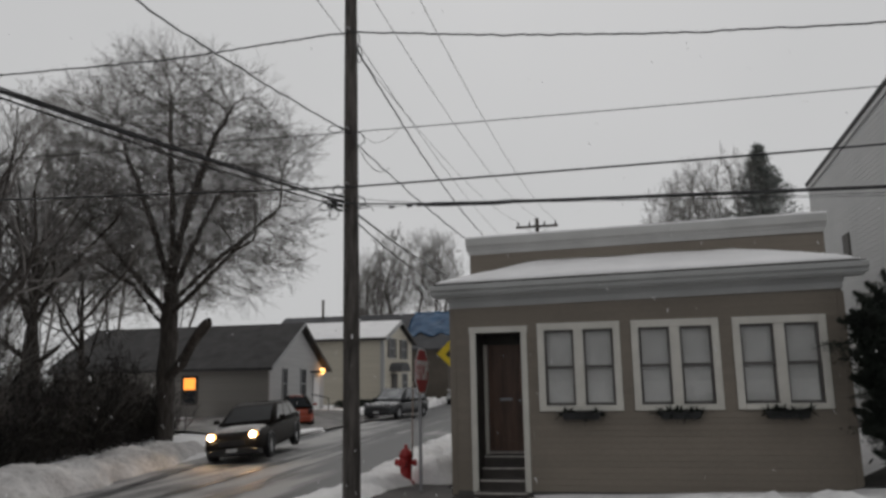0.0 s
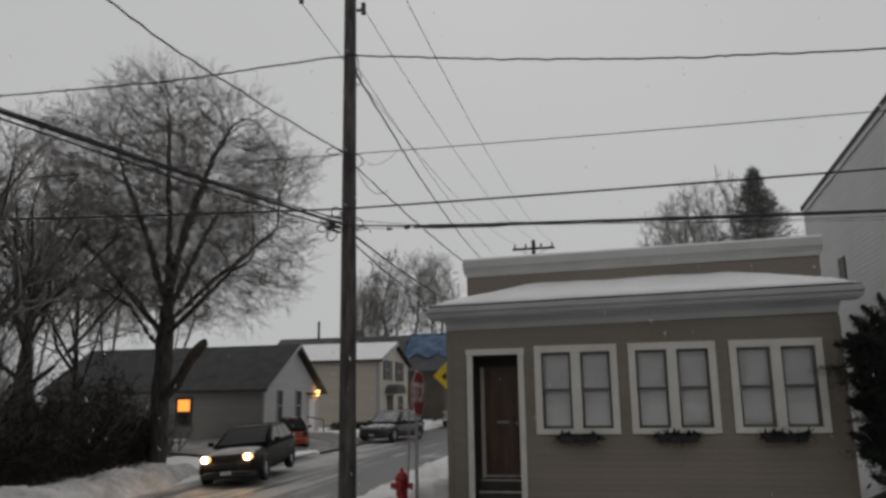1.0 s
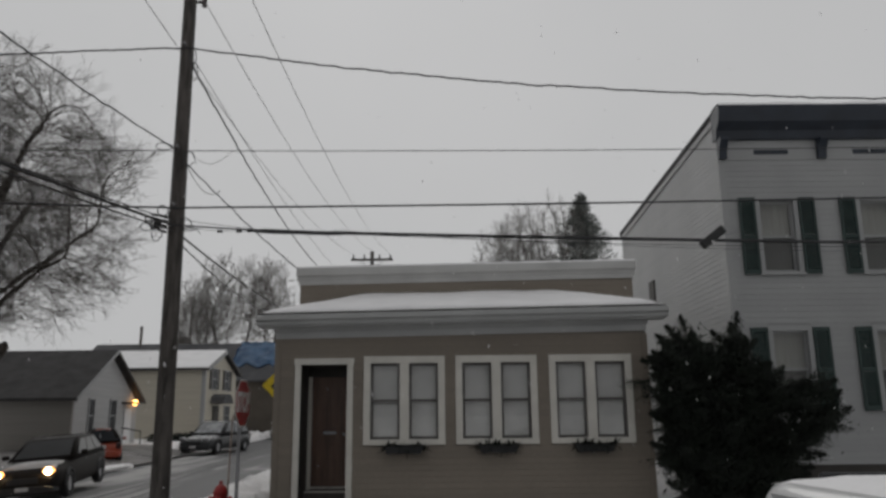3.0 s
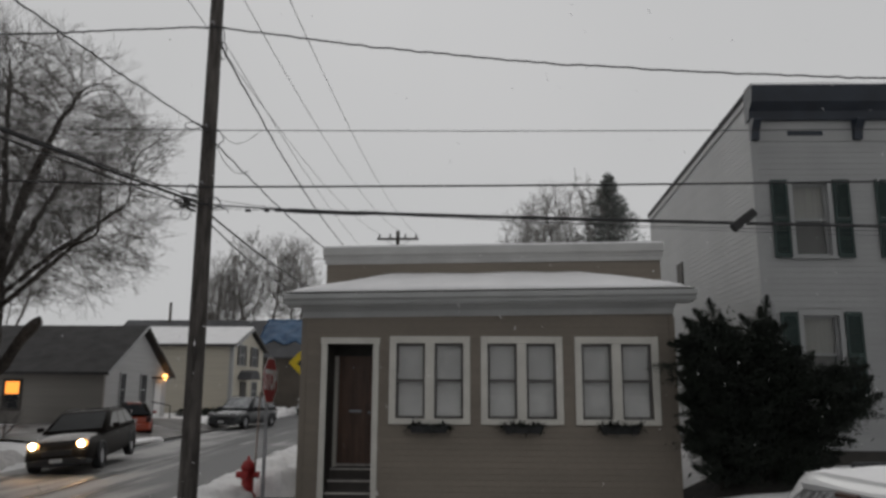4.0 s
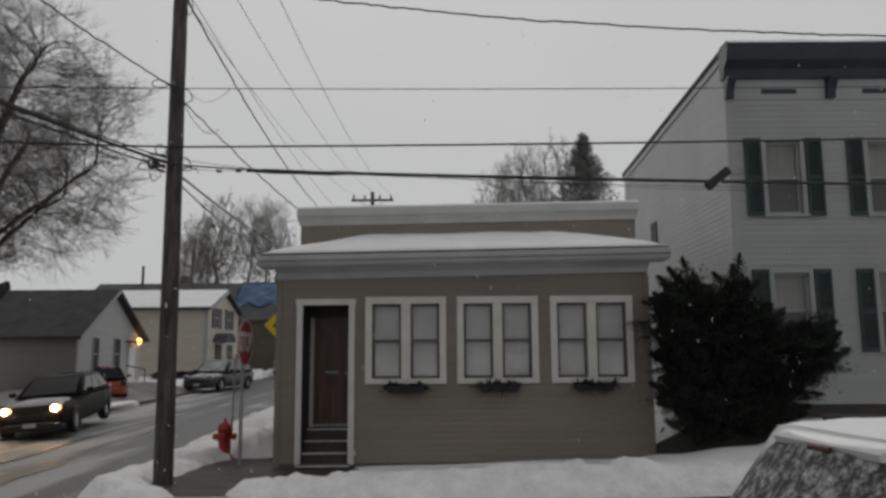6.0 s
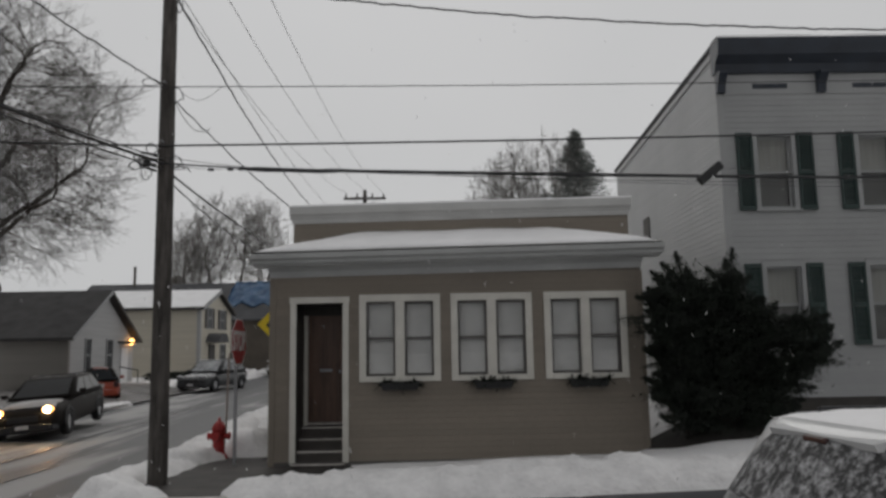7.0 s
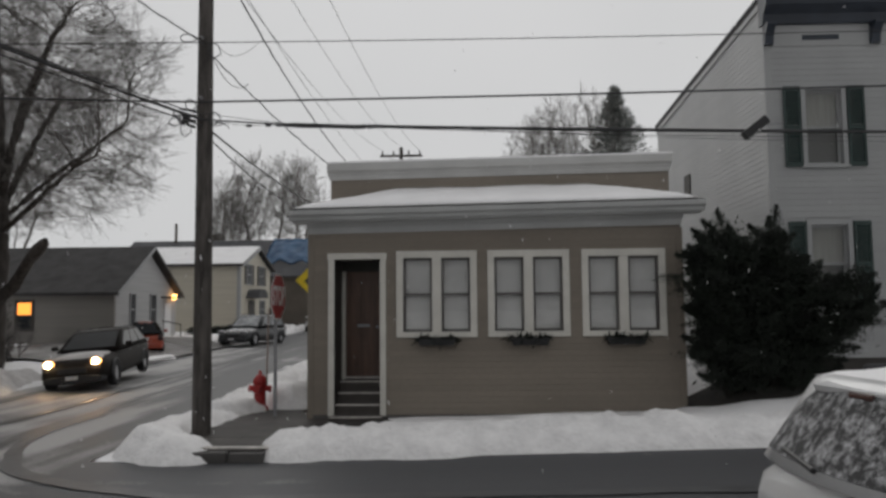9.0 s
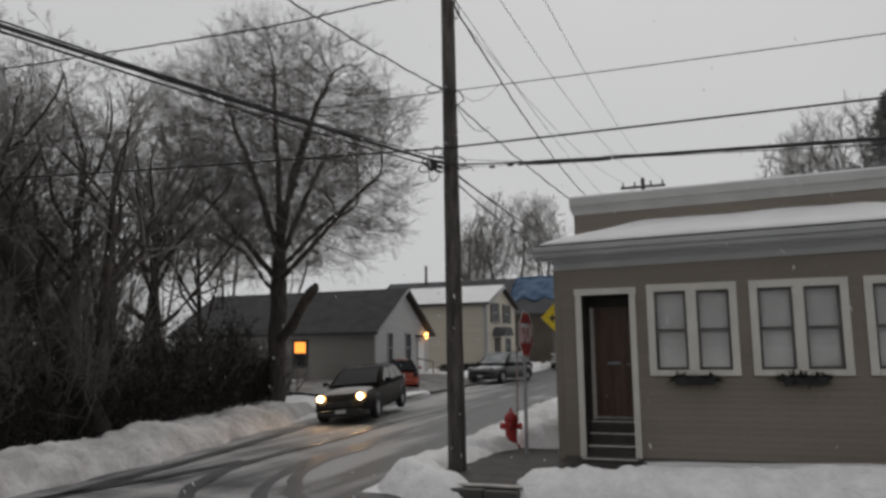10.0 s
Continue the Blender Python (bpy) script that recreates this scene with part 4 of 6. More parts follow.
brown = plain_house("brown_house", -24, -13.4, 63, 72, 0.6, 5.0, 8.2, M_FARWALL, M_FARROOF, "dark brown house with a blue tarp over its roof", 0.3)
for y in (64.5, 66.5):
    part("porch_column", tube((-12.2, y, 0.5), (-12.2, y, 4.4), 0.1), M_SIGNWHITE, brown)
part("porch_roof", box(-13.4, -12.0, 63.4, 69.5, 4.4, 4.6, 0.03), M_FARROOF, brown)
bm = bmesh.new()
tarp_rows = []
for j in range(15):
    row = []
    for i in range(25):
        u, v = i / 24, j / 14
        y = 64.3 + 0.9 * noise.noise((u * 5, 3, 8)) * (1 - v) + 3.2 * v
        x = -17.4 + 4.6 * u + 0.2 * noise.noise((v * 4, 1, 1)) * (1 if i in (0, 24) else 0)
        z = 4.82 + (y - 62.7) * (3.2 / 4.5) + 0.2 + 0.14 * noise.noise((x * 1.2, y * 1.2, 3)) + 0.05 * noise.noise((x * 4, y * 4, 3))
        row.append(bm.verts.new((x, y, z)))
    tarp_rows.append(row)
for a, b in zip(tarp_rows, tarp_rows[1:]):
    for i in range(24):
        bm.faces.new((a[i], a[i + 1], b[i + 1], b[i]))
bmesh.ops.solidify(bm, geom=bm.faces[:], thickness=0.03)
tagged(smooth(part("tarp", bm, M_TARP)), "wrinkled blue tarp draped over the brown house roof", "tarp")

far = plain_house("long_house", -38.0, -15.5, 80, 92, 0.8, 6.5, 10.0, M_FARWALL, M_FARROOF, "long distant house with a dark roof", 0.4)
part("chimney", box(-33.55, -33.33, 85.5, 85.75, 9.5, 12.1), M_FARWALL, far)
part("chimney", box(-29.2, -28.3, 85.5, 86.6, 9.5, 10.9), M_FARWALL, far)

# ---- utility pole, wires, signs, hydrant ----
PX, PY = -4.36, 13.55
pole = thing("utility_pole", (PX, PY, -0.1), "weathered wooden utility pole standing in the corner snow", "utility pole")
bm = bmesh.new()
rings = []
for k in range(41):
    z = -0.3 + 11.2 * k / 40
    r = 0.155 - 0.0045 * (z + 0.3)
    ring = []
    for a in range(16):
        t = a * math.tau / 16
        rr = r * (1 + 0.03 * noise.noise((math.cos(t) * 2, math.sin(t) * 2, z * 0.7)))
        ring.append(bm.verts.new((PX + 0.02 - 0.006 * z + rr * math.cos(t), PY + rr * math.sin(t), z)))
    rings.append(ring)
for a, b in zip(rings, rings[1:]):
    for i in range(16):
        bm.faces.new((a[i], a[(i + 1) % 16], b[(i + 1) % 16], b[i]))
bm.faces.new(rings[-1])
smooth(part("shaft", bm, M_POLE, pole))
arm = part("crossarm", box(PX - 1.05, PX + 1.05, PY - 0.2, PY - 0.1, 9.86, 9.98, 0.01), M_POLE, pole)
for s in (-1, 1):
    part("arm_brace", tube((PX + s * 0.6, PY - 0.15, 9.98), (PX + s * 0.08, PY - 0.15, 10.4), 0.014), M_STEEL, pole)
    bm = tube((PX + s * 0.98, PY - 0.13, 9.56), (PX + s * 0.98, PY - 0.13, 9.76), 0.045, 0.05)
    tube((PX + s * 0.98, PY - 0.13, 9.76), (PX + s * 0.98, PY - 0.13, 9.86), 0.02, 0.02, bm=bm)
    part("insulator", bm, M_INSUL, arm)
bm = tube((PX + 0.12, PY - 0.05, 9.3), (PX + 0.26, PY - 0.1, 9.28), 0.03)
tube((PX + 0.26, PY - 0.1, 9.18), (PX + 0.26, PY - 0.1, 9.4), 0.045, bm=bm)
part("insulator", bm, M_INSUL, pole)
bm = bmesh.new()
for dz in (0.0, 0.09, -0.1, 0.17):
    tube((PX - 0.13, PY - 0.1, 5.1 + dz), (PX - 0.28, PY - 0.22 - dz, 5.12 + dz * 0.7), 0.022, bm=bm, n=8)
box(PX - 0.31, PX - 0.2, PY - 0.25, PY - 0.17, 5.05, 5.17, 0.02, bm=bm)
part("cable_clamp", bm, M_BLACK, pole, "dark cluster of cable clamps")
bm = bmesh.new()
for k in range(9):
    a = k * 0.8
    tube((PX - 0.3 + 0.09 * math.cos(a), PY - 0.22, 5.13 + 0.1 * math.sin(a)), (PX - 0.3 + 0.09 * math.cos(a + 0.8), PY - 0.22, 5.13 + 0.1 * math.sin(a + 0.8)), 0.01, bm=bm, n=6)
part("cable_coil", bm, M_WIRE, pole)
def loop(cx, cy, cz, rx, rz, r, turn):
    bm = bmesh.new()
    pts = [Vector((cx + rx * math.cos(k * 0.5) * math.cos(turn), cy + rx * math.cos(k * 0.5) * math.sin(turn), cz + rz * math.sin(k * 0.5) + 0.012 * k)) for k in range(12)]
    for a, b in zip(pts, pts[1:]):
        tube(tuple(a), tuple(b), r, bm=bm, n=6)
    return bm


for cx, cz, rx, rz, r, turn in ((-0.42, 5.0, 0.12, 0.10, 0.009, 0.3), (-0.26, 4.88, 0.10, 0.16, 0.008, -0.2), (0.22, 5.05, 0.10, 0.14, 0.009, 0.2), (0.30, 4.95, 0.16, 0.06, 0.008, 0.0), (-0.18, 5.28, 0.09, 0.13, 0.009, 0.5), (-0.34, 5.14, 0.14, 0.07, 0.012, 0.1), (-0.3, 5.04, 0.06, 0.12, 0.011, 0.4), (-0.22, 6.42, 0.16, 0.10, 0.008, 0.2), (0.2, 6.2, 0.10, 0.16, 0.008, 0.4), (0.14, 8.1, 0.06, 0.20, 0.009, 0.3), (0.2, 7.8, 0.05, 0.2, 0.008, 0.1)):
    part("cable_loop", loop(PX + cx, PY - 0.18, cz, rx, rz, r, turn), M_WIRE, pole)
for z in (5.48, 6.5, 8.42):
    part("wire_hook", tube((PX - 0.02, PY - 0.12, z), (PX - 0.02, PY - 0.22, z), 0.02, n=8), M_STEEL, pole)


def wire(pts, r, label, sag=0.0, name="overhead_wire", material=M_WIRE, wobble=0.0):
    """A hung cable through the points, with its own slump between them."""
    cu = bpy.data.curves.new(name, "CURVE")
    cu.dimensions, cu.bevel_depth, cu.bevel_resolution = "3D", r, 1
    line = []
    pts = [(x * 0.984, y, 1.93 + (z - 1.93) * 0.984) if y == wy and x != PX else (x, y, 1.93 + (z - 1.93) * 0.984) if y == wy else (x, y, z) for x, y, z in pts]
    for a, b in zip(pts, pts[1:]):
        a, b = Vector(a), Vector(b)
        k = 60 if wobble else 14
        for i in range(k):
            t = i / k
            p = a.lerp(b, t) - Vector((0, 0, sag * 4 * t * (1 - t)))
            p.z += wobble * noise.noise((p.x * 5.5, p.y * 5.5, p.z)) + wobble * 0.6 * noise.noise((p.x * 1.7, p.y * 1.7, 4.0))
            line.append(p)
    line.append(Vector(pts[-1]))
    sp = cu.splines.new("POLY")
    sp.points.add(len(line) - 1)
    for q, p in zip(sp.points, line):
        q.co = (*p, 1)
    temp = new(name, cu)
    cu.materials.append(material)
    dep = bpy.context.evaluated_depsgraph_get()
    me = bpy.data.meshes.new_from_object(temp.evaluated_get(dep))
    bpy.data.objects.remove(temp)
    ob = new(name, me)
    return tagged(ob, label, "cable", group="overhead wires")


wy = 13.4
wy2 = wy + 0.005
wire([(-40, wy - 1.5, 9.3), (-15.5, wy2, 8.45), (-8.07, wy2, 8.24), (PX, wy2, 8.36), (-2.3, wy2, 8.05), (-0.19, wy2, 7.79), (1.93, wy2, 7.58), (4.84, wy2, 7.39), (7.41, wy2, 7.29), (26, wy2, 7.3)], 0.015, "twisted overhead cable high along the front street", 0.004, wobble=0.022)
wire([(-30, wy, 6.9), (PX, wy, 6.5), (6.0, wy, 6.45), (30, wy, 6.6)], 0.008, "thin overhead wire along the front street", 0.02)
wire([(-40, wy, 6.9), (-15.3, wy, 5.92), (PX, wy, 5.47), (7, wy, 5.53), (30, wy, 5.9)], 0.017, "black overhead cable along the front street", 0.02)
wire([(PX, wy, 5.17), (-2.75, wy, 5.05), (7, wy, 4.77), (30, wy, 4.9)], 0.014, "slack communication cable below the main cable", 0.01)
wire([(-2.1, wy, 5.01), (7, wy, 4.755), (30, wy, 4.9)], 0.022, "thick lashed communication cable", 0.015)
wire([(PX, wy, 5.28), (-1.8, wy, 5.0), (7, wy, 4.68), (30, wy, 4.8)], 0.005, "thin drop wire under the communication cable", 0.05)
wire([(PX, wy, 5.2), (-3.3, wy, 5.06), (-1.6, wy - 0.05, 4.98), (7, wy, 4.6)], 0.004, "thin drop wire under the communication cable", 0.06)
sleeve = thing("cable_splice", (-2.3, wy, 5.02), "dark splice sleeve on the communication cable", "cable splice")
bm = tube((-2.85, wy, 4.998), (-1.75, wy, 4.944), 0.038, 0.035)
tube((-3.05, wy, 5.005), (-2.85, wy, 4.998), 0.016, 0.036, bm=bm)
tube((-1.75, wy, 4.944), (-1.5, wy, 4.935), 0.034, 0.02, bm=bm)
part("sleeve_body", bm, M_WIRE, sleeve)
for x in (-3.12, -3.3, -3.62):
    part("strand_clip", tube((x, wy, 5.0), (x + 0.09, wy, 4.995), 0.028, 0.022, n=8), M_WIRE, sleeve)
amp = thing("cable_box", (4.67, wy, 4.82), "slanting dark splice box hung on the communication cable", "cable box")
bm = box(-0.24, 0.24, -0.06, 0.06, -0.075, 0.075, 0.02)
bmesh.ops.transform(bm, matrix=pose(4.67, wy, 4.82, 0, -38, 0), verts=bm.verts)
part("box_body", bm, M_BLACK, amp)
wire([(4.7, wy, 4.9), (7.0, WY - 0.06, 5.85)], 0.005, "thin service wire to the white house", 0.03)
# cables that cross the street towards the near side
wire([(PX, wy, 5.16), (-6.3, 6.3, 5.02), (-8.6, -3, 5.3)], 0.023, "thick cable crossing the front street", 0.03)
wire([(PX, wy, 5.06), (-6.32, 6.25, 4.97), (-8.65, -3, 5.25)], 0.012, "cable crossing the front street", 0.05)
wire([(PX, wy, 5.24), (-6.28, 6.3, 5.06), (-8.55, -3, 5.35)], 0.01, "cable crossing the front street", 0.06)
wire([(PX, wy, 6.48), (-5.1, 8.95, 6.4), (-6.2, -3, 6.9)], 0.012, "twisted service cable crossing the front street", 0.02, wobble=0.02)
# along the side street
wire([(PX + 0.1, PY, 4.95), (-5.0, 26, 5.42), (-5.3, 45, 6.2)], 0.018, "cable running along the side street", 0.1)
wire([(PX + 0.08, PY, 4.82), (-5.3, 24, 5.15), (-5.6, 45, 6.0)], 0.013, "cable running along the side street", 0.12)
wire([(PX + 0.1, PY, 8.05), (-4.9, 30, 7.95), (-5.1, 45, 8.9)], 0.018, "twisted secondary cable along the side street", 0.25, wobble=0.035)
wire([(PX + 0.1, PY, 8.2), (-4.5, 45, 9.3)], 0.007, "thin wire along the side street", 0.7)
wire([(PX + 1.0, PY - 0.13, 9.56), (-2.85, 45, 11.4)], 0.008, "primary wire along the side street", 0.75)
wire([(PX + 0.22, PY - 0.1, 9.36), (-3.9, 45, 11.6)], 0.008, "primary wire along the side street", 0.75)
wire([(PX - 0.98, PY - 0.13, 9.56), (-5.05, 45, 11.4)], 0.008, "primary wire along the side street", 0.75)
# service drop to the storefront with its drip loop
wire([(PX + 0.12, PY, 6.22), (-2.83, 16.3, 4.92)], 0.011, "twisted service drop to the storefront corner", 0.05, wobble=0.03)
wire([(PX + 0.1, PY - 0.05, 6.25), (-4.05, 13.9, 5.85), (-3.85, 14.2, 5.95)], 0.006, "drip loop of the service drop", 0.06)
wire([(PX + 0.15, wy, 6.48), (-3.9, wy, 6.25), (-3.5, wy, 6.48)], 0.004, "slack loop of thin wire", 0.05)

farpole = thing("utility_pole", (-3.95, 45.2, 0.2), "distant utility pole with a crossarm and insulators", "utility pole")
part("shaft", tube((-3.95, 45.2, -0.2), (-3.95, 45.2, 11.6), 0.17, 0.11), M_POLE, farpole)
far_arm = part("crossarm", box(-5.2, -2.7, 45.05, 45.17, 11.02, 11.15, 0.01), M_POLE, farpole)
for x in (-5.05, -4.4, -3.5, -2.85):
    part("insulator", tube((x, 45.1, 11.15), (x, 45.1, 11.4), 0.06, 0.04), M_INSUL, far_arm)
for s in (-1, 1):
    part("arm_brace", tube((-3.95 + s * 0.7, 45.1, 11.02), (-3.95, 45.05, 10.5), 0.02), M_STEEL, farpole)

# stop sign, facing along the front street
SX, SY = -3.66, 15.55
stop = thing("stop_sign", (SX, SY, -0.05), "red octagonal stop sign on a steel post", "stop sign")
part("post", box(SX - 0.03, SX + 0.03, SY - 0.02, SY + 0.02, -0.2, 2.6, 0.004), M_STEEL, stop)
turn_sign = pose(SX + 0.045, SY, 2.21, 0, 0, 87)


def octagon(r, t0, t1, m):
    bm = prism([(r * math.cos(radians(22.5 + 45 * k)), r * math.sin(radians(22.5 + 45 * k))) for k in range(8)], t0, t1)
    bmesh.ops.transform(bm, matrix=m, verts=bm.verts)
    return bm


part("border", octagon(0.47, 0.0, 0.004, turn_sign), M_SIGNWHITE, stop, "white sign border")
face = part("face", octagon(0.435, -0.004, 0.0, turn_sign), M_SIGNRED, stop, "red sign face")


def lettering(text, size, m, material, parent, name="lettering"):
    cu = bpy.data.curves.new(name, "FONT")
    cu.body, cu.size, cu.align_x, cu.align_y, cu.extrude = text, size, "CENTER", "CENTER", 0.002
    cu.offset = 0.018
    temp = new(name, cu)
    dep = bpy.context.evaluated_depsgraph_get()
    me = bpy.data.meshes.new_from_object(temp.evaluated_get(dep))
    bpy.data.objects.remove(temp)
    me.transform(Matrix.Translation(-origin_of(parent)) @ m)
    me.materials.clear()
    me.materials.append(material)
    ob = new(name, me)
    ob.parent = parent
    return ob


lettering("STOP", 0.50, turn_sign @ pose(0, -0.007, 0, 90, 0, 0) @ Matrix.Diagonal((0.62, 1, 1, 1)), M_SIGNWHITE, face)
for z in (2.05, 2.4):
    part("bolt", tube((SX + 0.04, SY, z), (SX + 0.058, SY - 0.002, z), 0.012, n=8), M_STEEL, stop)

warn = thing("warning_sign", (-6.1, 30, 0.0), "yellow diamond warning sign with a black arrow", "road sign")
part("post", box(-6.13, -6.07, 30.0, 30.04, -0.2, 3.6, 0.004), M_STEEL, warn)
wface = part("face", prism([(-6.1 + 0.55 * a, 3.13 + 0.55 * b) for a, b in ((-1, 0), (0, -1), (1, 0), (0, 1))], 29.97, 29.985), M_SIGNYELLOW, warn, "yellow sign face")
bm = prism([(-6.32, 3.1), (-6.15, 3.27), (-6.15, 3.15), (-5.95, 3.15), (-5.95, 2.9), (-6.04, 2.9), (-6.04, 3.05), (-6.15, 3.05), (-6.15, 2.93)], 29.962, 29.968)
part("arrow", bm, M_BLACK, wface)

# hydrant with its marker rod
HX, HY = -4.2, 16.45
hyd = thing("fire_hydrant", (HX, HY, -0.05), "red cast-iron fire hydrant dug out of the snow", "fire hydrant")


def turned(profile, x, y, n=18):
    bm = bmesh.new()
    rings = [[bm.verts.new((x + r * math.cos(a * math.tau / n), y + r * math.sin(a * math.tau / n), z)) for a in range(n)] for r, z in profile]
    for a, b in zip(rings, rings[1:]):
        for i in range(n):
            bm.faces.new((a[i], a[(i + 1) % n], b[(i + 1) % n], b[i]))
    bm.faces.new(rings[0][::-1])
    bm.faces.new(rings[-1])
    return bm


smooth(part("barrel", turned([(0.17, -0.1), (0.17, 0.03), (0.12, 0.05), (0.115, 0.42), (0.14, 0.44), (0.14, 0.48), (0.12, 0.5)], HX, HY), M_RED, hyd))
smooth(part("bonnet", turned([(0.145, 0.5), (0.145, 0.53), (0.13, 0.58), (0.09, 0.65), (0.04, 0.685), (0.03, 0.69), (0.03, 0.75), (0.02, 0.755)], HX, HY), M_RED, hyd))
for dx, dy, r in ((-1, 0.1, 0.055), (1, -0.1, 0.055), (-0.1, -1, 0.075)):
    nz = part("nozzle", tube((HX + dx * 0.09, HY + dy * 0.09, 0.40), (HX + dx * 0.19, HY + dy * 0.19, 0.40), r, r), M_RED, hyd)
    part("cap", tube((HX + dx * 0.19, HY + dy * 0.19, 0.40), (HX + dx * 0.225, HY + dy * 0.225, 0.40), r + 0.018, r + 0.008, n=8), M_RED, nz)
part("marker_rod", tube((HX + 0.13, HY, 0.45), (HX + 0.17, HY - 0.02, 2.0), 0.02, 0.016, n=8), M_ROD, hyd, "faded marker rod")


# ---- vehicles ----
def loft(stations, n=20, power=4.5):
    bm = bmesh.new()
    rings = []
    for x, zb, zt, w in stations:
        zc, zh = (zb + zt) / 2, (zt - zb) / 2
        ring = []
        for a in range(n):
            t = (a + 0.5) * math.tau / n
            c, s = math.cos(t), math.sin(t)
            y = w * math.copysign(abs(c) ** (2 / power), c)
            z = zc + zh * math.copysign(abs(s) ** (2 / power), s)
            ring.append(bm.verts.new((x, y * (1 - 0.05 * max(0, s)), z)))
        rings.append(ring)
    for a, b in zip(rings, rings[1:]):
        for i in range(n):
            bm.faces.new((a[i], a[(i + 1) % n], b[(i + 1) % n], b[i]))
    bm.faces.new(rings[0][::-1])
    bm.faces.new(rings[-1])
    bmesh.ops.recalc_face_normals(bm, faces=bm.faces)
    return bm


def quad_panel(c, u0, u1, v0, v1, lift, bm=None, bow=0.0):
    """A thin pane on the four-cornered face c (a, b, top b, top a), inset to u0..u1, v0..v1 and lifted off it."""
    bm = bmesh.new() if bm is None else bm
    a, b, tb, ta = (Vector(p) for p in c)
    nrm = (b - a).cross(ta - a).normalized()

    def at(u, v, d):
        return a.lerp(b, u).lerp(ta.lerp(tb, u), v) + nrm * d

    k = 10 if bow else 1

    def rounded(u, v, d):
        return at(u, v, d) + Vector((-bow * (1 - (2 * u - 1) ** 2), 0, 0))

    us = [u0 + (u1 - u0) * i / k for i in range(k + 1)]
    ring = [(u, v0) for u in us] + [(u, v1) for u in us[::-1]]
    lo = [bm.verts.new(rounded(u, v, lift - 0.012)) for u, v in ring]
    hi = [bm.verts.new(rounded(u, v, lift)) for u, v in ring]
    m = len(ring)
    for i in range(k):
        bm.faces.new((hi[i], hi[i + 1], hi[m - 2 - i], hi[m - 1 - i]))
        bm.faces.new((lo[m - 1 - i], lo[m - 2 - i], lo[i + 1], lo[i]))
    for i in range(m):
        bm.faces.new((lo[i], lo[(i + 1) % m], hi[(i + 1) % m], hi[i]))
    return bm


def car(m, L, W, H, paint, label, lit=False, back_glass=None, tail=0.35, snow_load=0.0, hood_snow=0.0, glass_mat=None, suv=True, name="car", bow=0.06, waist=None, lamp_drop=0.0, top_paint=None, roof_w=0.76, hood_len=1.12, rake=0.78, lean=0.0):
    """A car in local metres: x ahead, y to its left, z up from the road."""
    glass_mat = glass_mat or M_CARGLASS
    c = thing(name, (0, 0, 0), label, "car")
    hw, h2 = W / 2, L / 2
    belt = H * (waist or (0.60 if suv else 0.63))
    hood = belt - (0.06 if suv else 0.10)
    body = [(-h2, 0.38, belt - 0.14, hw * 0.82), (-h2 + 0.06, 0.30, belt - 0.05, hw * 0.92), (-h2 + 0.22, 0.26, belt + 0.01, hw * 0.985),
            (-h2 + 0.7, 0.22, belt + 0.02, hw), (0, 0.2, belt + 0.01, hw), (h2 - hood_len - 0.23, 0.2, belt, hw), (h2 - hood_len + 0.02, 0.21, hood, hw * 0.99),
            (h2 - 0.5, 0.22, hood - 0.07, hw * 0.96), (h2 - 0.2, 0.24, hood - 0.14, hw * 0.9), (h2 - 0.05, 0.28, hood - 0.24, hw * 0.82), (h2, 0.34, hood - 0.34, hw * 0.74)]
    shell = smooth(part("body", loft(body), paint, c))
    xr, xf = -h2 + 0.10, h2 - hood_len
    xrt, xft = xr + tail, xf - rake
    wb, wt = hw * 0.955, hw * roof_w
    zr = H - 0.02
    B = [Vector(p) for p in ((xr, -wb, belt - 0.04), (xf, -wb, belt - 0.04), (xf, wb, belt - 0.04), (xr, wb, belt - 0.04))]
    T = [Vector(p) for p in ((xrt, -wt, zr), (xft, -wt, zr), (xft, wt, zr), (xrt, wt, zr))]
    bm = bmesh.new()
    vb, vt = [bm.verts.new(p) for p in B], [bm.verts.new(p) for p in T]
    bm.faces.new(vb[::-1])
    bm.faces.new(vt)
    for i in range(4):
        bm.faces.new((vb[i], vb[(i + 1) % 4], vt[(i + 1) % 4], vt[i]))
    bmesh.ops.bevel(bm, geom=[e for e in bm.edges if any(v in vt for v in e.verts)], offset=0.075, segments=3, affect="EDGES", profile=0.5)
    bmesh.ops.subdivide_edges(bm, edges=[e for e in bm.edges if abs(e.verts[0].co.y - e.verts[1].co.y) > 0.9], cuts=9, use_grid_fill=True)
    for v in bm.verts:
        if v.co.x < xrt + 0.5:
            v.co.x -= bow * max(0, 1 - (v.co.y / wb) ** 2) * step01(xrt + 0.5, xrt + 0.1, v.co.x)
    cabin = smooth(part("cabin", bm, top_paint or paint, c))
    part("windscreen", quad_panel((B[1], B[2], T[2], T[1]), 0.08, 0.92, 0.14, 0.90, 0.006), glass_mat, cabin)
    part("rear_window", quad_panel((B[3], B[0], T[0], T[3]), 0.05, 0.95, 0.10 if back_glass else 0.12, 0.90 if back_glass else 0.86, 0.012, bow=bow), back_glass or glass_mat, cabin, "rear window clotted with clinging snow" if back_glass else "")
    for q in ((B[0], B[1], T[1], T[0]), (B[2], B[3], T[3], T[2])):
        flip = q[0] is B[2]
        for u0, u1 in ((0.07, 0.30), (0.33, 0.59), (0.62, 0.90)):
            a0, a1 = (1 - u1, 1 - u0) if flip else (u0, u1)
            part("side_window", quad_panel(q, a0, a1, 0.16, 0.86, 0.006), glass_mat, cabin)
    rad = 0.33 if not suv else 0.35
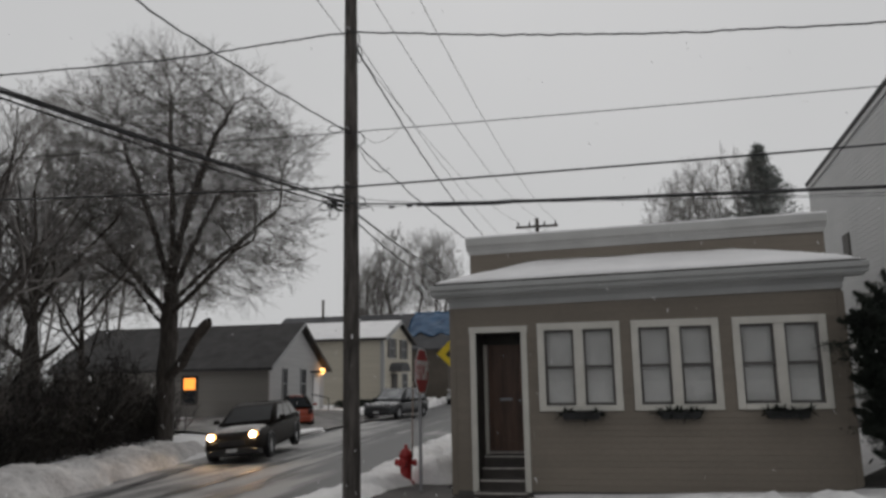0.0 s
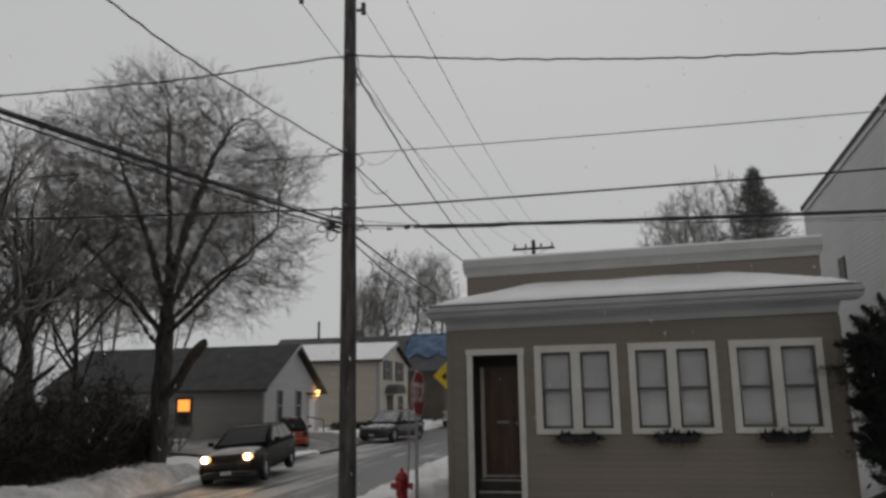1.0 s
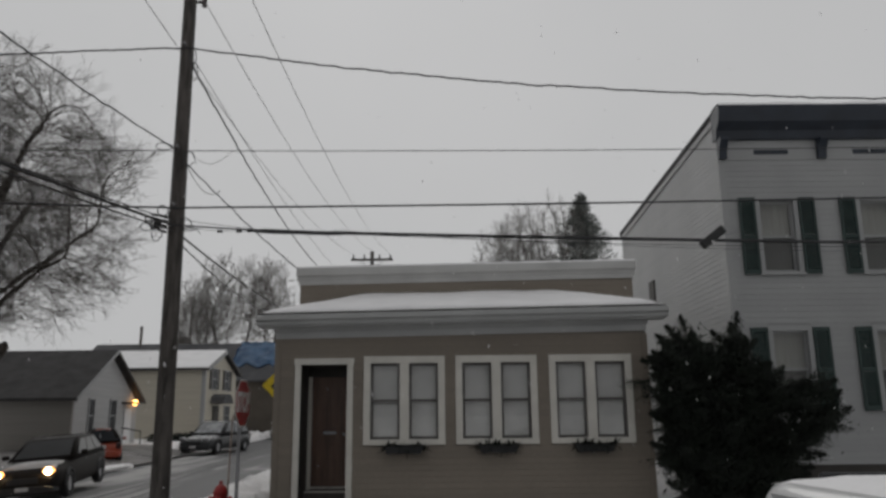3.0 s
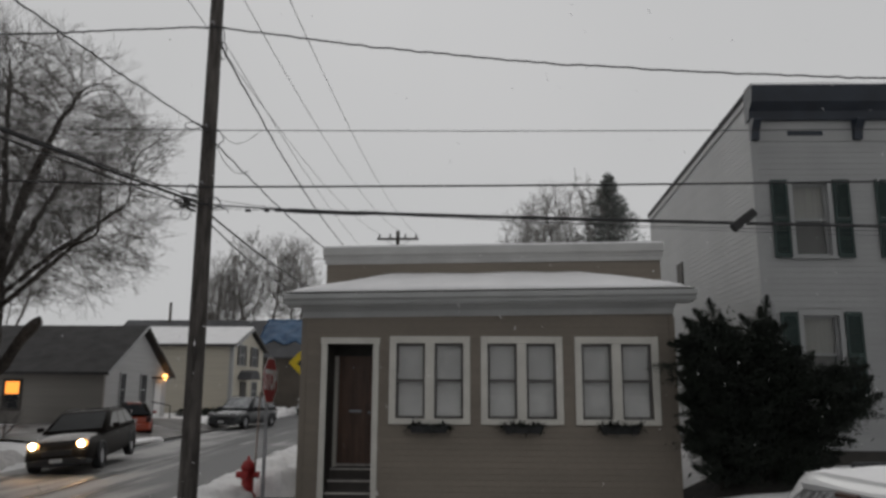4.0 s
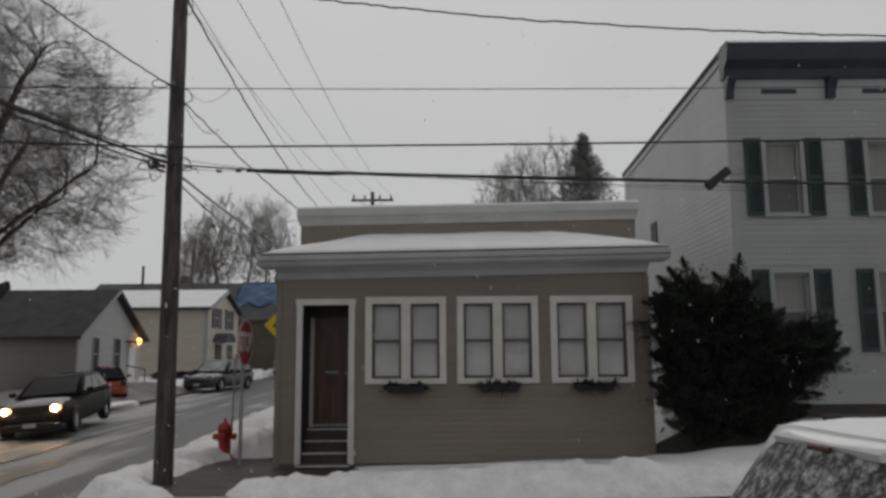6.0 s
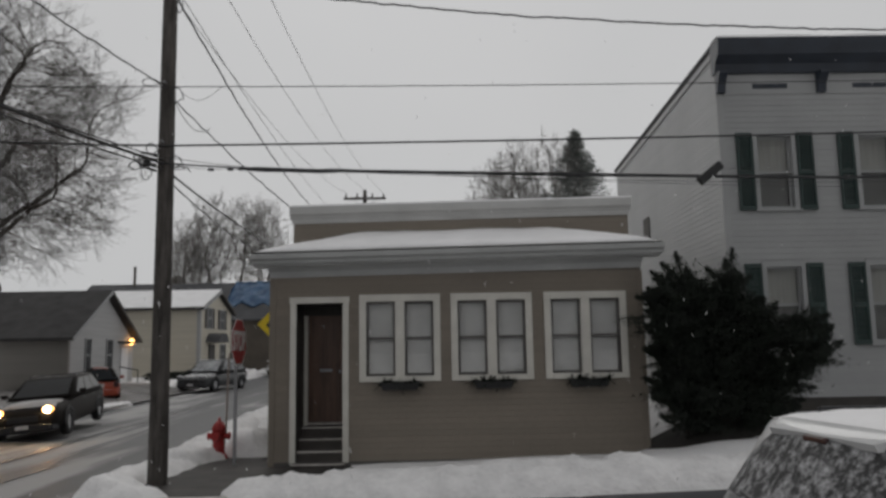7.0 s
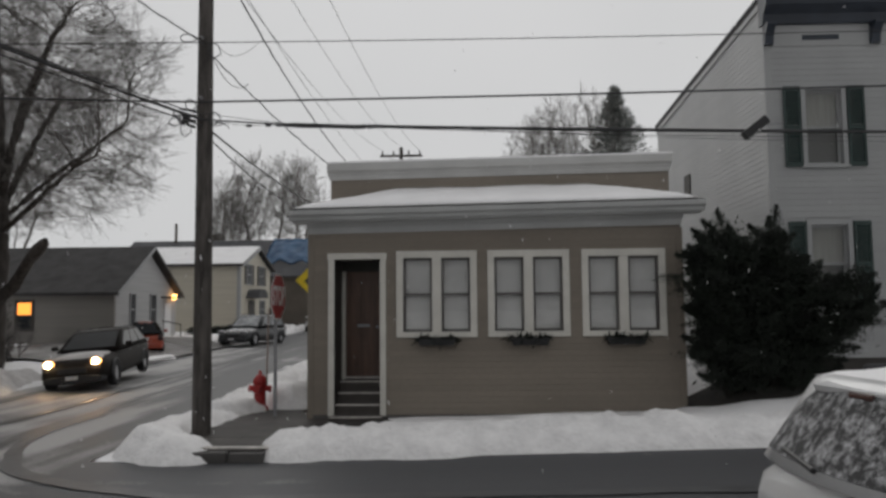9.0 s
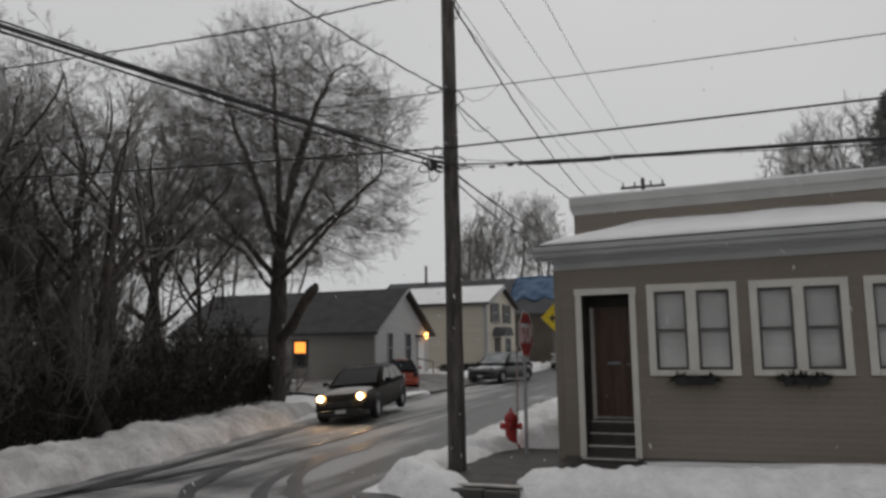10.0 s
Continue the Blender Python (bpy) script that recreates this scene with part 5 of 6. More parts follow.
    for sx in (-h2 + 0.82, h2 - 0.86):
        for sy in (-1, 1):
            y0, y1 = sy * (hw - 0.20), sy * (hw + 0.012)
            bm = bmesh.new()
            prof = [(rad * 0.62, 0.0), (rad * 0.92, 0.0), (rad, 0.15), (rad, 0.85), (rad * 0.92, 1.0), (rad * 0.62, 1.0)]
            rings = [[bm.verts.new((sx + r * math.cos(a * math.tau / 24), y0 + (y1 - y0) * t, rad + r * math.sin(a * math.tau / 24))) for a in range(24)] for r, t in prof]
            for a, b in zip(rings, rings[1:] + rings[:1]):
                for i in range(24):
                    bm.faces.new((a[i], a[(i + 1) % 24], b[(i + 1) % 24], b[i]))
            bmesh.ops.recalc_face_normals(bm, faces=bm.faces)
            wheel = part("tyre", bm, M_TYRE, c)
            bm = tube((sx, y0, rad), (sx, y1 - sy * 0.03, rad), rad * 0.62, rad * 0.62, n=20)
            rim = part("rim", bm, M_RIM, wheel)
            bm = bmesh.new()
            for k in range(13):
                t0, t1 = math.pi * k / 13, math.pi * (k + 1) / 13
                tube((sx + (rad + 0.05) * math.cos(t0), sy * (hw - 0.012), rad + (rad + 0.05) * math.sin(t0)), (sx + (rad + 0.05) * math.cos(t1), sy * (hw - 0.012), rad + (rad + 0.05) * math.sin(t1)), 0.035, n=6, bm=bm)
            part("wheel_arch", bm, M_PLASTIC, c)
    part("front_bumper", loft([(h2 - 0.25, 0.2, 0.42, hw * 0.9), (h2 + 0.0, 0.22, 0.44, hw * 0.82), (h2 + 0.05, 0.26, 0.42, hw * 0.7)], 16), M_PLASTIC, c)
    part("rear_bumper", loft([(-h2 + 0.2, 0.26, 0.55, hw * 0.96), (-h2 - 0.03, 0.28, 0.56, hw * 0.9), (-h2 - 0.07, 0.32, 0.54, hw * 0.8)], 16), M_PLASTIC if suv else paint, c)
    part("grille", box(h2 - 0.08, h2 + 0.012, -hw * 0.42, hw * 0.42, 0.50, 0.66, 0.02), M_PLASTIC, c)
    part("front_plate", box(h2 + 0.05, h2 + 0.06, -0.16, 0.16, 0.33, 0.43), M_PLATE, c)
    part("rear_plate", box(-h2 - 0.015, -h2 + 0.02, -0.16, 0.16, 0.66, 0.80), M_PLATE, c)
    for s in (-1, 1):
        bm = bmesh.new()
        bmesh.ops.create_uvsphere(bm, u_segments=16, v_segments=10, radius=1.0)
        bmesh.ops.scale(bm, verts=bm.verts, vec=(0.09, 0.15, 0.095) if lit else (0.10, 0.20, 0.13))
        bmesh.ops.translate(bm, verts=bm.verts, vec=(h2 - 0.09, s * hw * 0.66, hood - 0.185))
        smooth(part("headlight", bm, M_HEAD if lit else M_RIM, c, "lit warm headlight" if lit else ""))
        if lit:
            bm = bmesh.new()
            bmesh.ops.create_uvsphere(bm, u_segments=14, v_segments=8, radius=0.085)
            bmesh.ops.translate(bm, verts=bm.verts, vec=(h2 - 0.04, s * hw * 0.66, hood - 0.185))
            smooth(part("bulb", bm, M_BULB, c, "glaring headlight bulb"))
            beam = bpy.data.lights.new("headlight_beam", "SPOT")
            beam.energy, beam.color, beam.spot_size, beam.spot_blend, beam.shadow_soft_size = 22, (1.0, 0.5, 0.2), radians(110), 0.8, 0.08
            lamp = new("headlight_beam", beam)
            lamp.parent = c
            lamp.matrix_local = look((h2 + 0.07, s * hw * 0.66, hood - 0.185), (h2 + 4.0, s * hw * 0.66, hood - 0.3))
        part("tail_lamp", box(-h2 - 0.012, -h2 + 0.14, s * hw * 0.66, s * hw * 0.93, belt - 0.30 - lamp_drop, belt - 0.06 - lamp_drop, 0.02), M_LENS, c)
        bm = box(xf - 0.55, xf - 0.42, s * (hw + 0.02), s * (hw + 0.2), belt + 0.02, belt + 0.14, 0.03)
        part("mirror", bm, paint, c)
        for dx in (0.15, -0.85):
            part("door_handle", box(dx - 0.09, dx + 0.09, s * (hw - 0.005), s * (hw + 0.022), belt - 0.14, belt - 0.11, 0.008), M_PLASTIC, c)
        if suv:
            bm = tube((xrt + 0.25, s * wt * 0.86, zr + 0.045), (xft - 0.15, s * wt * 0.86, zr + 0.045), 0.016, n=8)
            for dx in (xrt + 0.25, xft - 0.15):
                tube((dx, s * wt * 0.86, zr - 0.02), (dx, s * wt * 0.86, zr + 0.05), 0.018, n=8, bm=bm)
            part("roof_rail", bm, M_PLASTIC, c)
    spoiler = part("spoiler", prism([(xrt - 0.06 - bow, zr - 0.05), (xrt + 0.12, zr + 0.02), (xrt + 0.12, zr - 0.04), (xrt - 0.04 - bow, zr - 0.09)], -wt * 0.62, wt * 0.62, "y"), paint, c)
    part("brake_lamp", box(xrt - 0.075 - bow, xrt - 0.03 - bow, -0.11, 0.11, zr - 0.095, zr - 0.055, 0.012), M_LENS, spoiler)
    part("wiper", tube((xr - bow, 0.0, belt + 0.02), (xr - bow * 0.4 + 0.01, 0.5, belt + 0.05), 0.018, n=6), M_BLACK, c)
    if snow_load:
        bm = bmesh.new()
        rows = []
        for i in range(25):
            u = i / 24
            row = []
            for j in range(19):
                v = j / 18
                edge = min(1.0, min(u, 1 - u) * 7, min(v, 1 - v) * 7) ** 0.5
                x, y = xrt - 0.06 + (xft + 0.02 - xrt + 0.06) * u, -wt + 0.04 + 2 * (wt - 0.04) * v
                row.append(bm.verts.new((x, y, zr - 0.015 + edge * (snow_load + 0.025 * noise.noise((x * 2, y * 2, 6)) + 0.012 * noise.noise((x * 7, y * 7, 6))))))
            rows.append(row)
        for a, b in zip(rows, rows[1:]):
            for j in range(18):
                bm.faces.new((a[j], a[j + 1], b[j + 1], b[j]))
        bmesh.ops.recalc_face_normals(bm, faces=bm.faces)
        smooth(part("roof_snow", bm, M_SNOW, c, "blanket of fresh snow on the roof"))
    if hood_snow:
        bm = bmesh.new()
        rows = []
        x0, x1 = xf + 0.06, h2 - 0.34
        for i in range(15):
            u = i / 14
            x = x0 + (x1 - x0) * u
            zt = hood - 0.07 * step01(h2 - hood_len, h2 - 0.5, x) - 0.06 * step01(h2 - 0.5, h2 - 0.2, x)
            row = []
            for j in range(17):
                v = -1 + j / 8
                edge = min(1.0, min(u, 1 - u) * 6, (1 - abs(v)) * 6) ** 0.5
                y = v * hw * 0.78
                row.append(bm.verts.new((x, y, zt - 0.05 * abs(v) ** 3 - 0.012 + edge * (hood_snow + 0.014 * noise.noise((x * 4, y * 4, 2))))))
            rows.append(row)
        for a, b in zip(rows, rows[1:]):
            for j in range(16):
                bm.faces.new((a[j], a[j + 1], b[j + 1], b[j]))
        bmesh.ops.recalc_face_normals(bm, faces=bm.faces)
        smooth(part("bonnet_snow", bm, M_DIRTYSHADE, c, "thin melting snow on the bonnet"))
    c.matrix_world = m @ Matrix.Rotation(radians(lean), 4, "X")
    return c


car(pose(-11.3, 24.2, land(-11, 24) + 0.04, 0, 2.2, -80), 4.85, 1.88, 1.56, M_CARDARK, "dark bronze estate car with lit headlights at the kerb", lit=True, tail=0.7, hood_len=1.35, rake=1.15, lean=4.5, hood_snow=0.05, waist=0.665)
car(pose(-11.95, 42.6, land(-12, 42), 0, 0, -100), 4.9, 1.9, 1.64, M_CARGREY, "dark grey parked car with a frosted windscreen", tail=0.5, rake=0.95, hood_len=1.3, glass_mat=M_FROST)
car(pose(-14.95, 35.6, land(-14, 33) + 0.09, 0, 0, 114), 4.0, 1.6, 1.5, M_CARRED, "orange-red hatchback with a dark roof in the driveway", suv=False, tail=0.5, top_paint=M_CARDARK, roof_w=0.58, bow=0.12)
car(pose(-11.6, 60.0, land(-12, 60), 0, 0, -90), 4.5, 1.8, 1.55, M_CARWHITE, "distant white parked car", tail=0.4, snow_load=0.05, suv=False)
car(pose(4.17, 5.77, land(4.17, 5.77), 0, 1.0, 6), 4.5, 1.86, 1.51, M_CARWHITE, "white estate car with snow-clotted rear window at the near kerb", back_glass=M_SNOWGLASS, tail=0.35, snow_load=0.06, bow=0.16, waist=0.66, lamp_drop=0.3, roof_w=0.84)

# ---- trees and shrubs ----
def grow(rnd, p, d, length, r, level, last, out, up=0.05, kids=(9, 7, 6, 5, 3), spread=(28, 58), wig=0.16, first=0.28):
    n = (8, 6, 5, 4, 3, 2)[min(level, 5)]
    pts, dirs = [], []
    q, e = Vector(p), Vector(d).normalized()
    for i in range(n + 1):
        pts.append((q.copy(), r * (1 - 0.72 * i / n)))
        dirs.append(e.copy())
        e = (e + Vector((rnd.gauss(0, 1), rnd.gauss(0, 1), rnd.gauss(0, 0.6))) * wig + Vector((0, 0, up))).normalized()
        q = q + e * length / n
    out.append((level, pts))
    wig = max(wig, 0.12)
    if level >= last:
        return
    k = kids[min(level, len(kids) - 1)]
    for j in range(k):
        t = first + (1 - first) * (j + rnd.random()) / k
        i = min(n - 1, int(t * n))
        f = t * n - i
        base = pts[i][0].lerp(pts[i + 1][0], f)
        rb = pts[i][1] * (1 - f) + pts[i + 1][1] * f
        ax = dirs[i].orthogonal().normalized()
        ax.rotate(Matrix.Rotation(rnd.uniform(0, math.tau), 3, dirs[i]))
        e2 = dirs[i].copy()
        # low limbs reach out wide, upper ones climb
        bend = 74 - 50 * t + rnd.uniform(-9, 9) if level == 0 else rnd.uniform(*spread)
        e2.rotate(Matrix.Rotation(radians(bend), 3, ax))
        ln = length * rnd.uniform(0.42, 0.68) * (1.15 - 0.5 * t)
        grow(rnd, base, e2, ln, max(0.0045, min(rb * 0.68, r * (0.42 if level == 0 else 0.55))), level + 1, last, out, up, kids, spread, wig, 0.22)


def tubes_mesh(name, branches, material, thin):
    """All the given branches as tapered tubes in one mesh."""
    verts, faces = [], []
    for level, pts in branches:
        k = 8 if level == 0 else 6 if level == 1 else 4 if level == 2 else 3
        start = len(verts)
        for i, (p, r) in enumerate(pts):
            d = (pts[min(i + 1, len(pts) - 1)][0] - pts[max(i - 1, 0)][0]).normalized()
            a = d.orthogonal().normalized()
            b = d.cross(a)
            r = max(r, thin)
            for s in range(k):
                t = s * math.tau / k
                verts.append(p + a * r * math.cos(t) + b * r * math.sin(t))
        for i in range(len(pts) - 1):
            for s in range(k):
                u, v = start + i * k + s, start + i * k + (s + 1) % k
                faces.append((u, v, v + k, u + k))
    me = bpy.data.meshes.new(name)
    me.from_pydata([tuple(v) for v in verts], [], faces)
    me.materials.append(material)
    for p in me.polygons:
        p.use_smooth = True
    return me


def bare_tree(seed, height, width, trunk_r, label, twig, thin=0.006, kids=(10, 7, 6, 5, 3), last=5, fork=0.30, bark=None, spread=(26, 56), extra=(), up=0.055):
    """A leafless tree standing at the origin; its crown scaled to the height and width asked for."""
    rnd = random.Random(seed)
    out = []
    grow(rnd, (0, 0, 0), (0, 0, 1), height * 0.8, trunk_r, 0, last, out, up, kids, spread, 0.05, fork)
    zs = [p.z for _, pts in out for p, _ in pts]
    xs = sorted(abs(p.x) for _, pts in out for p, _ in pts)
    fz, fx = height / max(zs), (width / 2) / xs[int(len(xs) * 0.97)]
    for _, pts in out:
        for p, _ in pts:
            far = math.hypot(p.x, p.y) * fx / (width / 2)
            pull = fx * (1.0 if far < 0.8 else (0.8 + 0.28 * math.tanh((far - 0.8) / 0.28)) / far)
            p.x, p.y, p.z = p.x * pull, p.y * pull, p.z * fz - 0.15
    t = thing("tree", (0, 0, 0), label, "tree")
    for pts in extra:
        out.append((1, [(Vector(p), r) for p, r in pts]))
    ob = new("trunk", tubes_mesh("trunk", [b for b in out if b[0] == 0], bark or M_BARK, thin))
    ob.parent = t
    for b in out:
        if b[0] == 1:
            ob = new("limb", tubes_mesh("limb", [b], bark or M_BARK, thin))
            ob.parent = t
    ob = new("crown", tubes_mesh("crown", [b for b in out if b[0] > 1], twig, thin))
    ob.parent = t
    ob["kind"] = "stuff"
    return t


def crown_points(rng, count, centre, radii, hollow=0.0, lump=0.25):
    """Points inside a lumpy egg-shaped crown, thicker towards its skin."""
    pts = []
    while len(pts) < count:
        u = rng.normal(size=3)
        u /= np.linalg.norm(u)
        rr = rng.uniform(hollow, 1.0) ** 0.42
        rr *= 1 + lump * noise.noise(tuple(u * 2.3 + centre[0]))
        pts.append(np.array(centre) + u * np.array(radii) * rr)
    return np.array(pts)


def spreading_tree(seed, trunk, crowns, count, label, twig, bark, thin, tip=0.008, step=0.28, kill=0.42, reach=3.2, twigs=3, twig_len=(0.35, 0.8), lift=0.12, extra=(), grade=2.25, heavy=6.0, keep_on=0.35, crook=0.12, offshoots=3):
    """A leafless tree whose limbs grow towards the free room in its crown; stands at the origin."""
    rng = np.random.default_rng(seed)
    rnd = random.Random(seed)
    goal = np.concatenate([crown_points(rng, int(count * w), c, r) for c, r, w in crowns])
    pos, par = [], []
    for line in trunk:
        link = -1
        if pos:
            link = int(np.argmin([np.linalg.norm(np.array(line[0]) - p) for p in pos]))
        for p, q in zip(line, line[1:]):
            p, q = np.array(p, float), np.array(q, float)
            n = max(1, int(np.linalg.norm(q - p) / step))
            for i in range(n):
                if link >= 0 and i == 0 and line[0] is not p and len(pos) and np.linalg.norm(p - pos[link]) < 0.01:
                    continue
                pos.append(p + (q - p) * i / n + (rng.normal(size=3) * 0.02))
                par.append(link)
                link = len(pos) - 1
    near = np.full(len(goal), 1e9)
    who = np.zeros(len(goal), int)
    done = 0
    used = {}
    for turn in range(150):
        for i in range(done, len(pos)):
            d = np.linalg.norm(goal - pos[i], axis=1)
            m = d < near
            near[m], who[m] = d[m], i
        done = len(pos)
        keep = near > kill
        goal, near, who = goal[keep], near[keep], who[keep]
        live = near < reach
        if not live.any():
            break
        grew = False
        for i in np.unique(who[live]):
            g = goal[live & (who == i)] - pos[i]
            v = (g / np.linalg.norm(g, axis=1, keepdims=True)).mean(0)
            v = v / (np.linalg.norm(v) + 1e-6)
            if par[i] >= 0:
                w = pos[i] - pos[par[i]]
                v = v + keep_on * w / (np.linalg.norm(w) + 1e-6)
            v = v + np.array([0, 0, lift]) + rng.normal(size=3) * crook
            v /= np.linalg.norm(v)
            if any(float(v @ o) > 0.93 for o in used.get(i, [])):
                continue
            used.setdefault(i, []).append(v)
            pos.append(pos[i] + v * step)
            par.append(int(i))
            grew = True
        if not grew:
            break
    n = len(pos)
    kids = [[] for _ in range(n)]
    for i, p in enumerate(par):
        if p >= 0:
            kids[p].append(i)
    area = [0.0] * n
    for i in range(n - 1, -1, -1):
        area[i] = sum(area[k] for k in kids[i]) or tip ** grade
    rad = [a ** (1 / grade) for a in area]
    out = []
    todo = [(0, None, 0)]
    while todo:
        i, base, level = todo.pop()
        line = []
        if base is not None:
            line.append((Vector(pos[base]), min(rad[i] * 1.05, rad[base])))
        while True:
            line.append((Vector(pos[i]), rad[i]))
            if not kids[i]:
                break
            order = sorted(kids[i], key=lambda k: -rad[k])
            for k in order[1:]:
                todo.append((k, i, level + 1))
            i = order[0]
        if len(line) > 1:
            out.append((level, line))
    fine = []
    for i in range(n):
        if rad[i] > tip * 3.2 or par[i] < 0:
            continue
        d = Vector(pos[i] - pos[par[i]]).normalized()
        for s in range(twigs if not kids[i] else max(1, twigs - 1)):
            e = (d + Vector((rnd.gauss(0, 0.38), rnd.gauss(0, 0.38), rnd.gauss(0.15, 0.3)))).normalized()
            ln = rnd.uniform(*twig_len)
            a = Vector(pos[i])
            mid = a + e * ln * 0.5
            end = mid + (e + Vector((rnd.gauss(0, 0.12), rnd.gauss(0, 0.12), 0.1))).normalized() * ln * 0.5
            fine.append((4, [(a, thin), (mid, thin * 0.9), (end, thin * 0.6)]))
            for q in range(offshoots):
                e3 = (e + Vector((rnd.gauss(0, 0.42), rnd.gauss(0, 0.42), rnd.gauss(0.1, 0.3)))).normalized()
                f = a.lerp(end, rnd.uniform(0.25, 0.85))
                fine.append((4, [(f, thin * 0.8), (f + e3 * ln * rnd.uniform(0.3, 0.55), thin * 0.55)]))
    t = thing("tree", (0, 0, 0), label, "tree")
    limb = [b for b in out if b[0] and b[1][1][1] > tip * heavy][:60] + [(1, [(Vector(p), r) for p, r in pts]) for pts in extra]
    rest = [b for b in out if b[0] and not b[1][1][1] > tip * heavy]
    ob = new("trunk", tubes_mesh("trunk", [b for b in out if b[0] == 0], bark, tip * 0.8))
    ob.parent = t
    for b in limb:
        ob = new("limb", tubes_mesh("limb", [(1, b[1])], bark, tip * 0.8))
        ob.parent = t
    ob = new("crown", tubes_mesh("crown", [(3, b[1]) for b in rest] + fine, twig, thin * 0.5))
    ob.parent = t
    ob["kind"] = "stuff"
    return t


stub = [[((0.1, -0.1, 2.1), 0.2), ((0.9, -0.5, 2.6), 0.2), ((1.5, -0.8, 3.3), 0.17), ((1.85, -0.9, 3.65), 0.2), ((2.05, -0.95, 3.85), 0.16), ((2.12, -1.0, 3.95), 0.07)]]
big = spreading_tree(11, [[(0, 0, -0.4), (0.02, 0, 2.6), (0, 0.05, 5.3), (-0.1, 0.1, 8.0), (-0.3, 0, 11.0), (-0.35, 0, 12.6)],
                          [(0, 0.05, 5.3), (0.7, -0.3, 8.0), (1.8, -0.5, 10.4), (2.8, -0.6, 11.8)], [(0.3, -0.1, 6.6), (0.6, 0.6, 9.0), (1.2, 1.0, 11.6)],
                          [(0, 0.05, 5.2), (-1.2, 0.3, 8.0), (-2.3, 0.2, 10.6), (-2.8, 0.2, 12.0)], [(0, 0.02, 4.2), (-1.5, -0.3, 6.0), (-3.2, -0.2, 7.6), (-4.8, -0.2, 8.6)],
                          [(0, 0.02, 3.6), (-1.8, 0.5, 5.4), (-3.6, 0.8, 6.4), (-5.0, 0.8, 6.9)], [(0, 0.05, 4.6), (1.3, 0.4, 6.0), (2.8, 0.8, 7.3), (3.9, 0.8, 8.2)],
                          [(0, 0.02, 4.2), (1.5, -0.5, 5.2), (2.9, -0.9, 6.2), (3.9, -0.9, 6.6)], [(0, 0.1, 5.0), (0.2, 1.5, 7.5), (0.3, 3.0, 9.8)]],
                     [((-0.1, 0.0, 9.2), (4.7, 4.3, 4.5), 0.72), ((0.9, -0.2, 7.0), (4.3, 3.6, 2.6), 0.22), ((-2.2, 0, 7.4), (4.0, 3.4, 2.6), 0.12)], 6000,
                     "large bare tree with a broken stub limb behind snow", M_TWIG, M_BARK, 0.0042, 0.0078, kill=0.32, extra=stub, grade=1.95, twigs=4, twig_len=(0.45, 1.05), keep_on=0.55, crook=0.06, lift=0.1, offshoots=3)
big.matrix_world = pose(-14.95, 24.6, ground_height(-14.95, 24.6), 0, 0, 0)
slim = bare_tree(21, 11.0, 6.5, 0.21, "slender bare woodland tree behind the snow bank", M_WOODTWIG, 0.0042, (9, 6, 5, 4, 2), fork=0.38)
slim.matrix_world = pose(-16.8, 17.2, ground_height(-16.8, 17.2), 0, 0, 40)
for x, y, rz, s in ((-16.6, 20.6, 120, 0.9), (-19.5, 15.5, 200, 1.05), (-18.2, 21.6, 300, 1.0), (-15.8, 13.6, 75, 0.95), (-21.5, 19.0, 10, 1.1), (-14.9, 16.4, 260, 0.92), (-17.6, 12.3, 35, 1.0), (-20.0, 17.6, 140, 0.95), (-18.4, 14.2, 310, 0.9), (-20.5, 27.5, 80, 0.85)):
    slim.scale = (s, s, s)
    t = copy_thing(slim, pose(x, y, ground_height(x, y), 0, 0, rz))
slim.scale = (1, 1, 1)

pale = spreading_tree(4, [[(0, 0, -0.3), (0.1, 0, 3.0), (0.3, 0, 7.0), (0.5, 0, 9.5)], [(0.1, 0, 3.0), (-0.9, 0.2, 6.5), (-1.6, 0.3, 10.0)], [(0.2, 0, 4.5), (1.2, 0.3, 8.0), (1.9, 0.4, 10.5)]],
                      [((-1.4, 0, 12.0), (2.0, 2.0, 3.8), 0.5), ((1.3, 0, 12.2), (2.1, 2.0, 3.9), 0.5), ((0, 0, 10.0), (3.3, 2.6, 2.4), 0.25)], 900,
                      "distant bare tree behind the roofs", M_HAZETWIG, M_TWIG, 0.0085, 0.014, step=0.36, kill=0.5, twigs=4, twig_len=(0.5, 1.1), grade=2.05, heavy=2.2)
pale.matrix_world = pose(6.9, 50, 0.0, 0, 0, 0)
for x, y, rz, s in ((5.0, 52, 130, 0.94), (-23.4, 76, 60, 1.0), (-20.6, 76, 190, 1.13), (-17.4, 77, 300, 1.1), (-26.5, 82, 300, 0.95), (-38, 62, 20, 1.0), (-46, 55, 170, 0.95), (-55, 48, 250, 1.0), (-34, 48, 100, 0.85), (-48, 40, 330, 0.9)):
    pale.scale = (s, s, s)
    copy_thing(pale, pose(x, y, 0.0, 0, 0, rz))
pale.scale = (1, 1, 1)


def blades(name, base, way, length, width, material, seed):
    """Leaf blades, one thin kite each, from arrays of feet and directions."""
    rng = np.random.default_rng(seed)
    way = way / np.linalg.norm(way, axis=1, keepdims=True)
    side = np.cross(way, rng.normal(size=way.shape))
    side /= np.linalg.norm(side, axis=1, keepdims=True)
    length, width = length[:, None], width[:, None]
    a = base
    b = base + way * length * 0.45 + side * width
    c = base + way * length
    d = base + way * length * 0.45 - side * width
    v = np.stack([a, b, c, d], 1).reshape(-1, 3)
    k = len(base)
    me = bpy.data.meshes.new(name)
    me.from_pydata(v.tolist(), [], np.arange(4 * k).reshape(k, 4).tolist())
    me.materials.append(material)
    return me


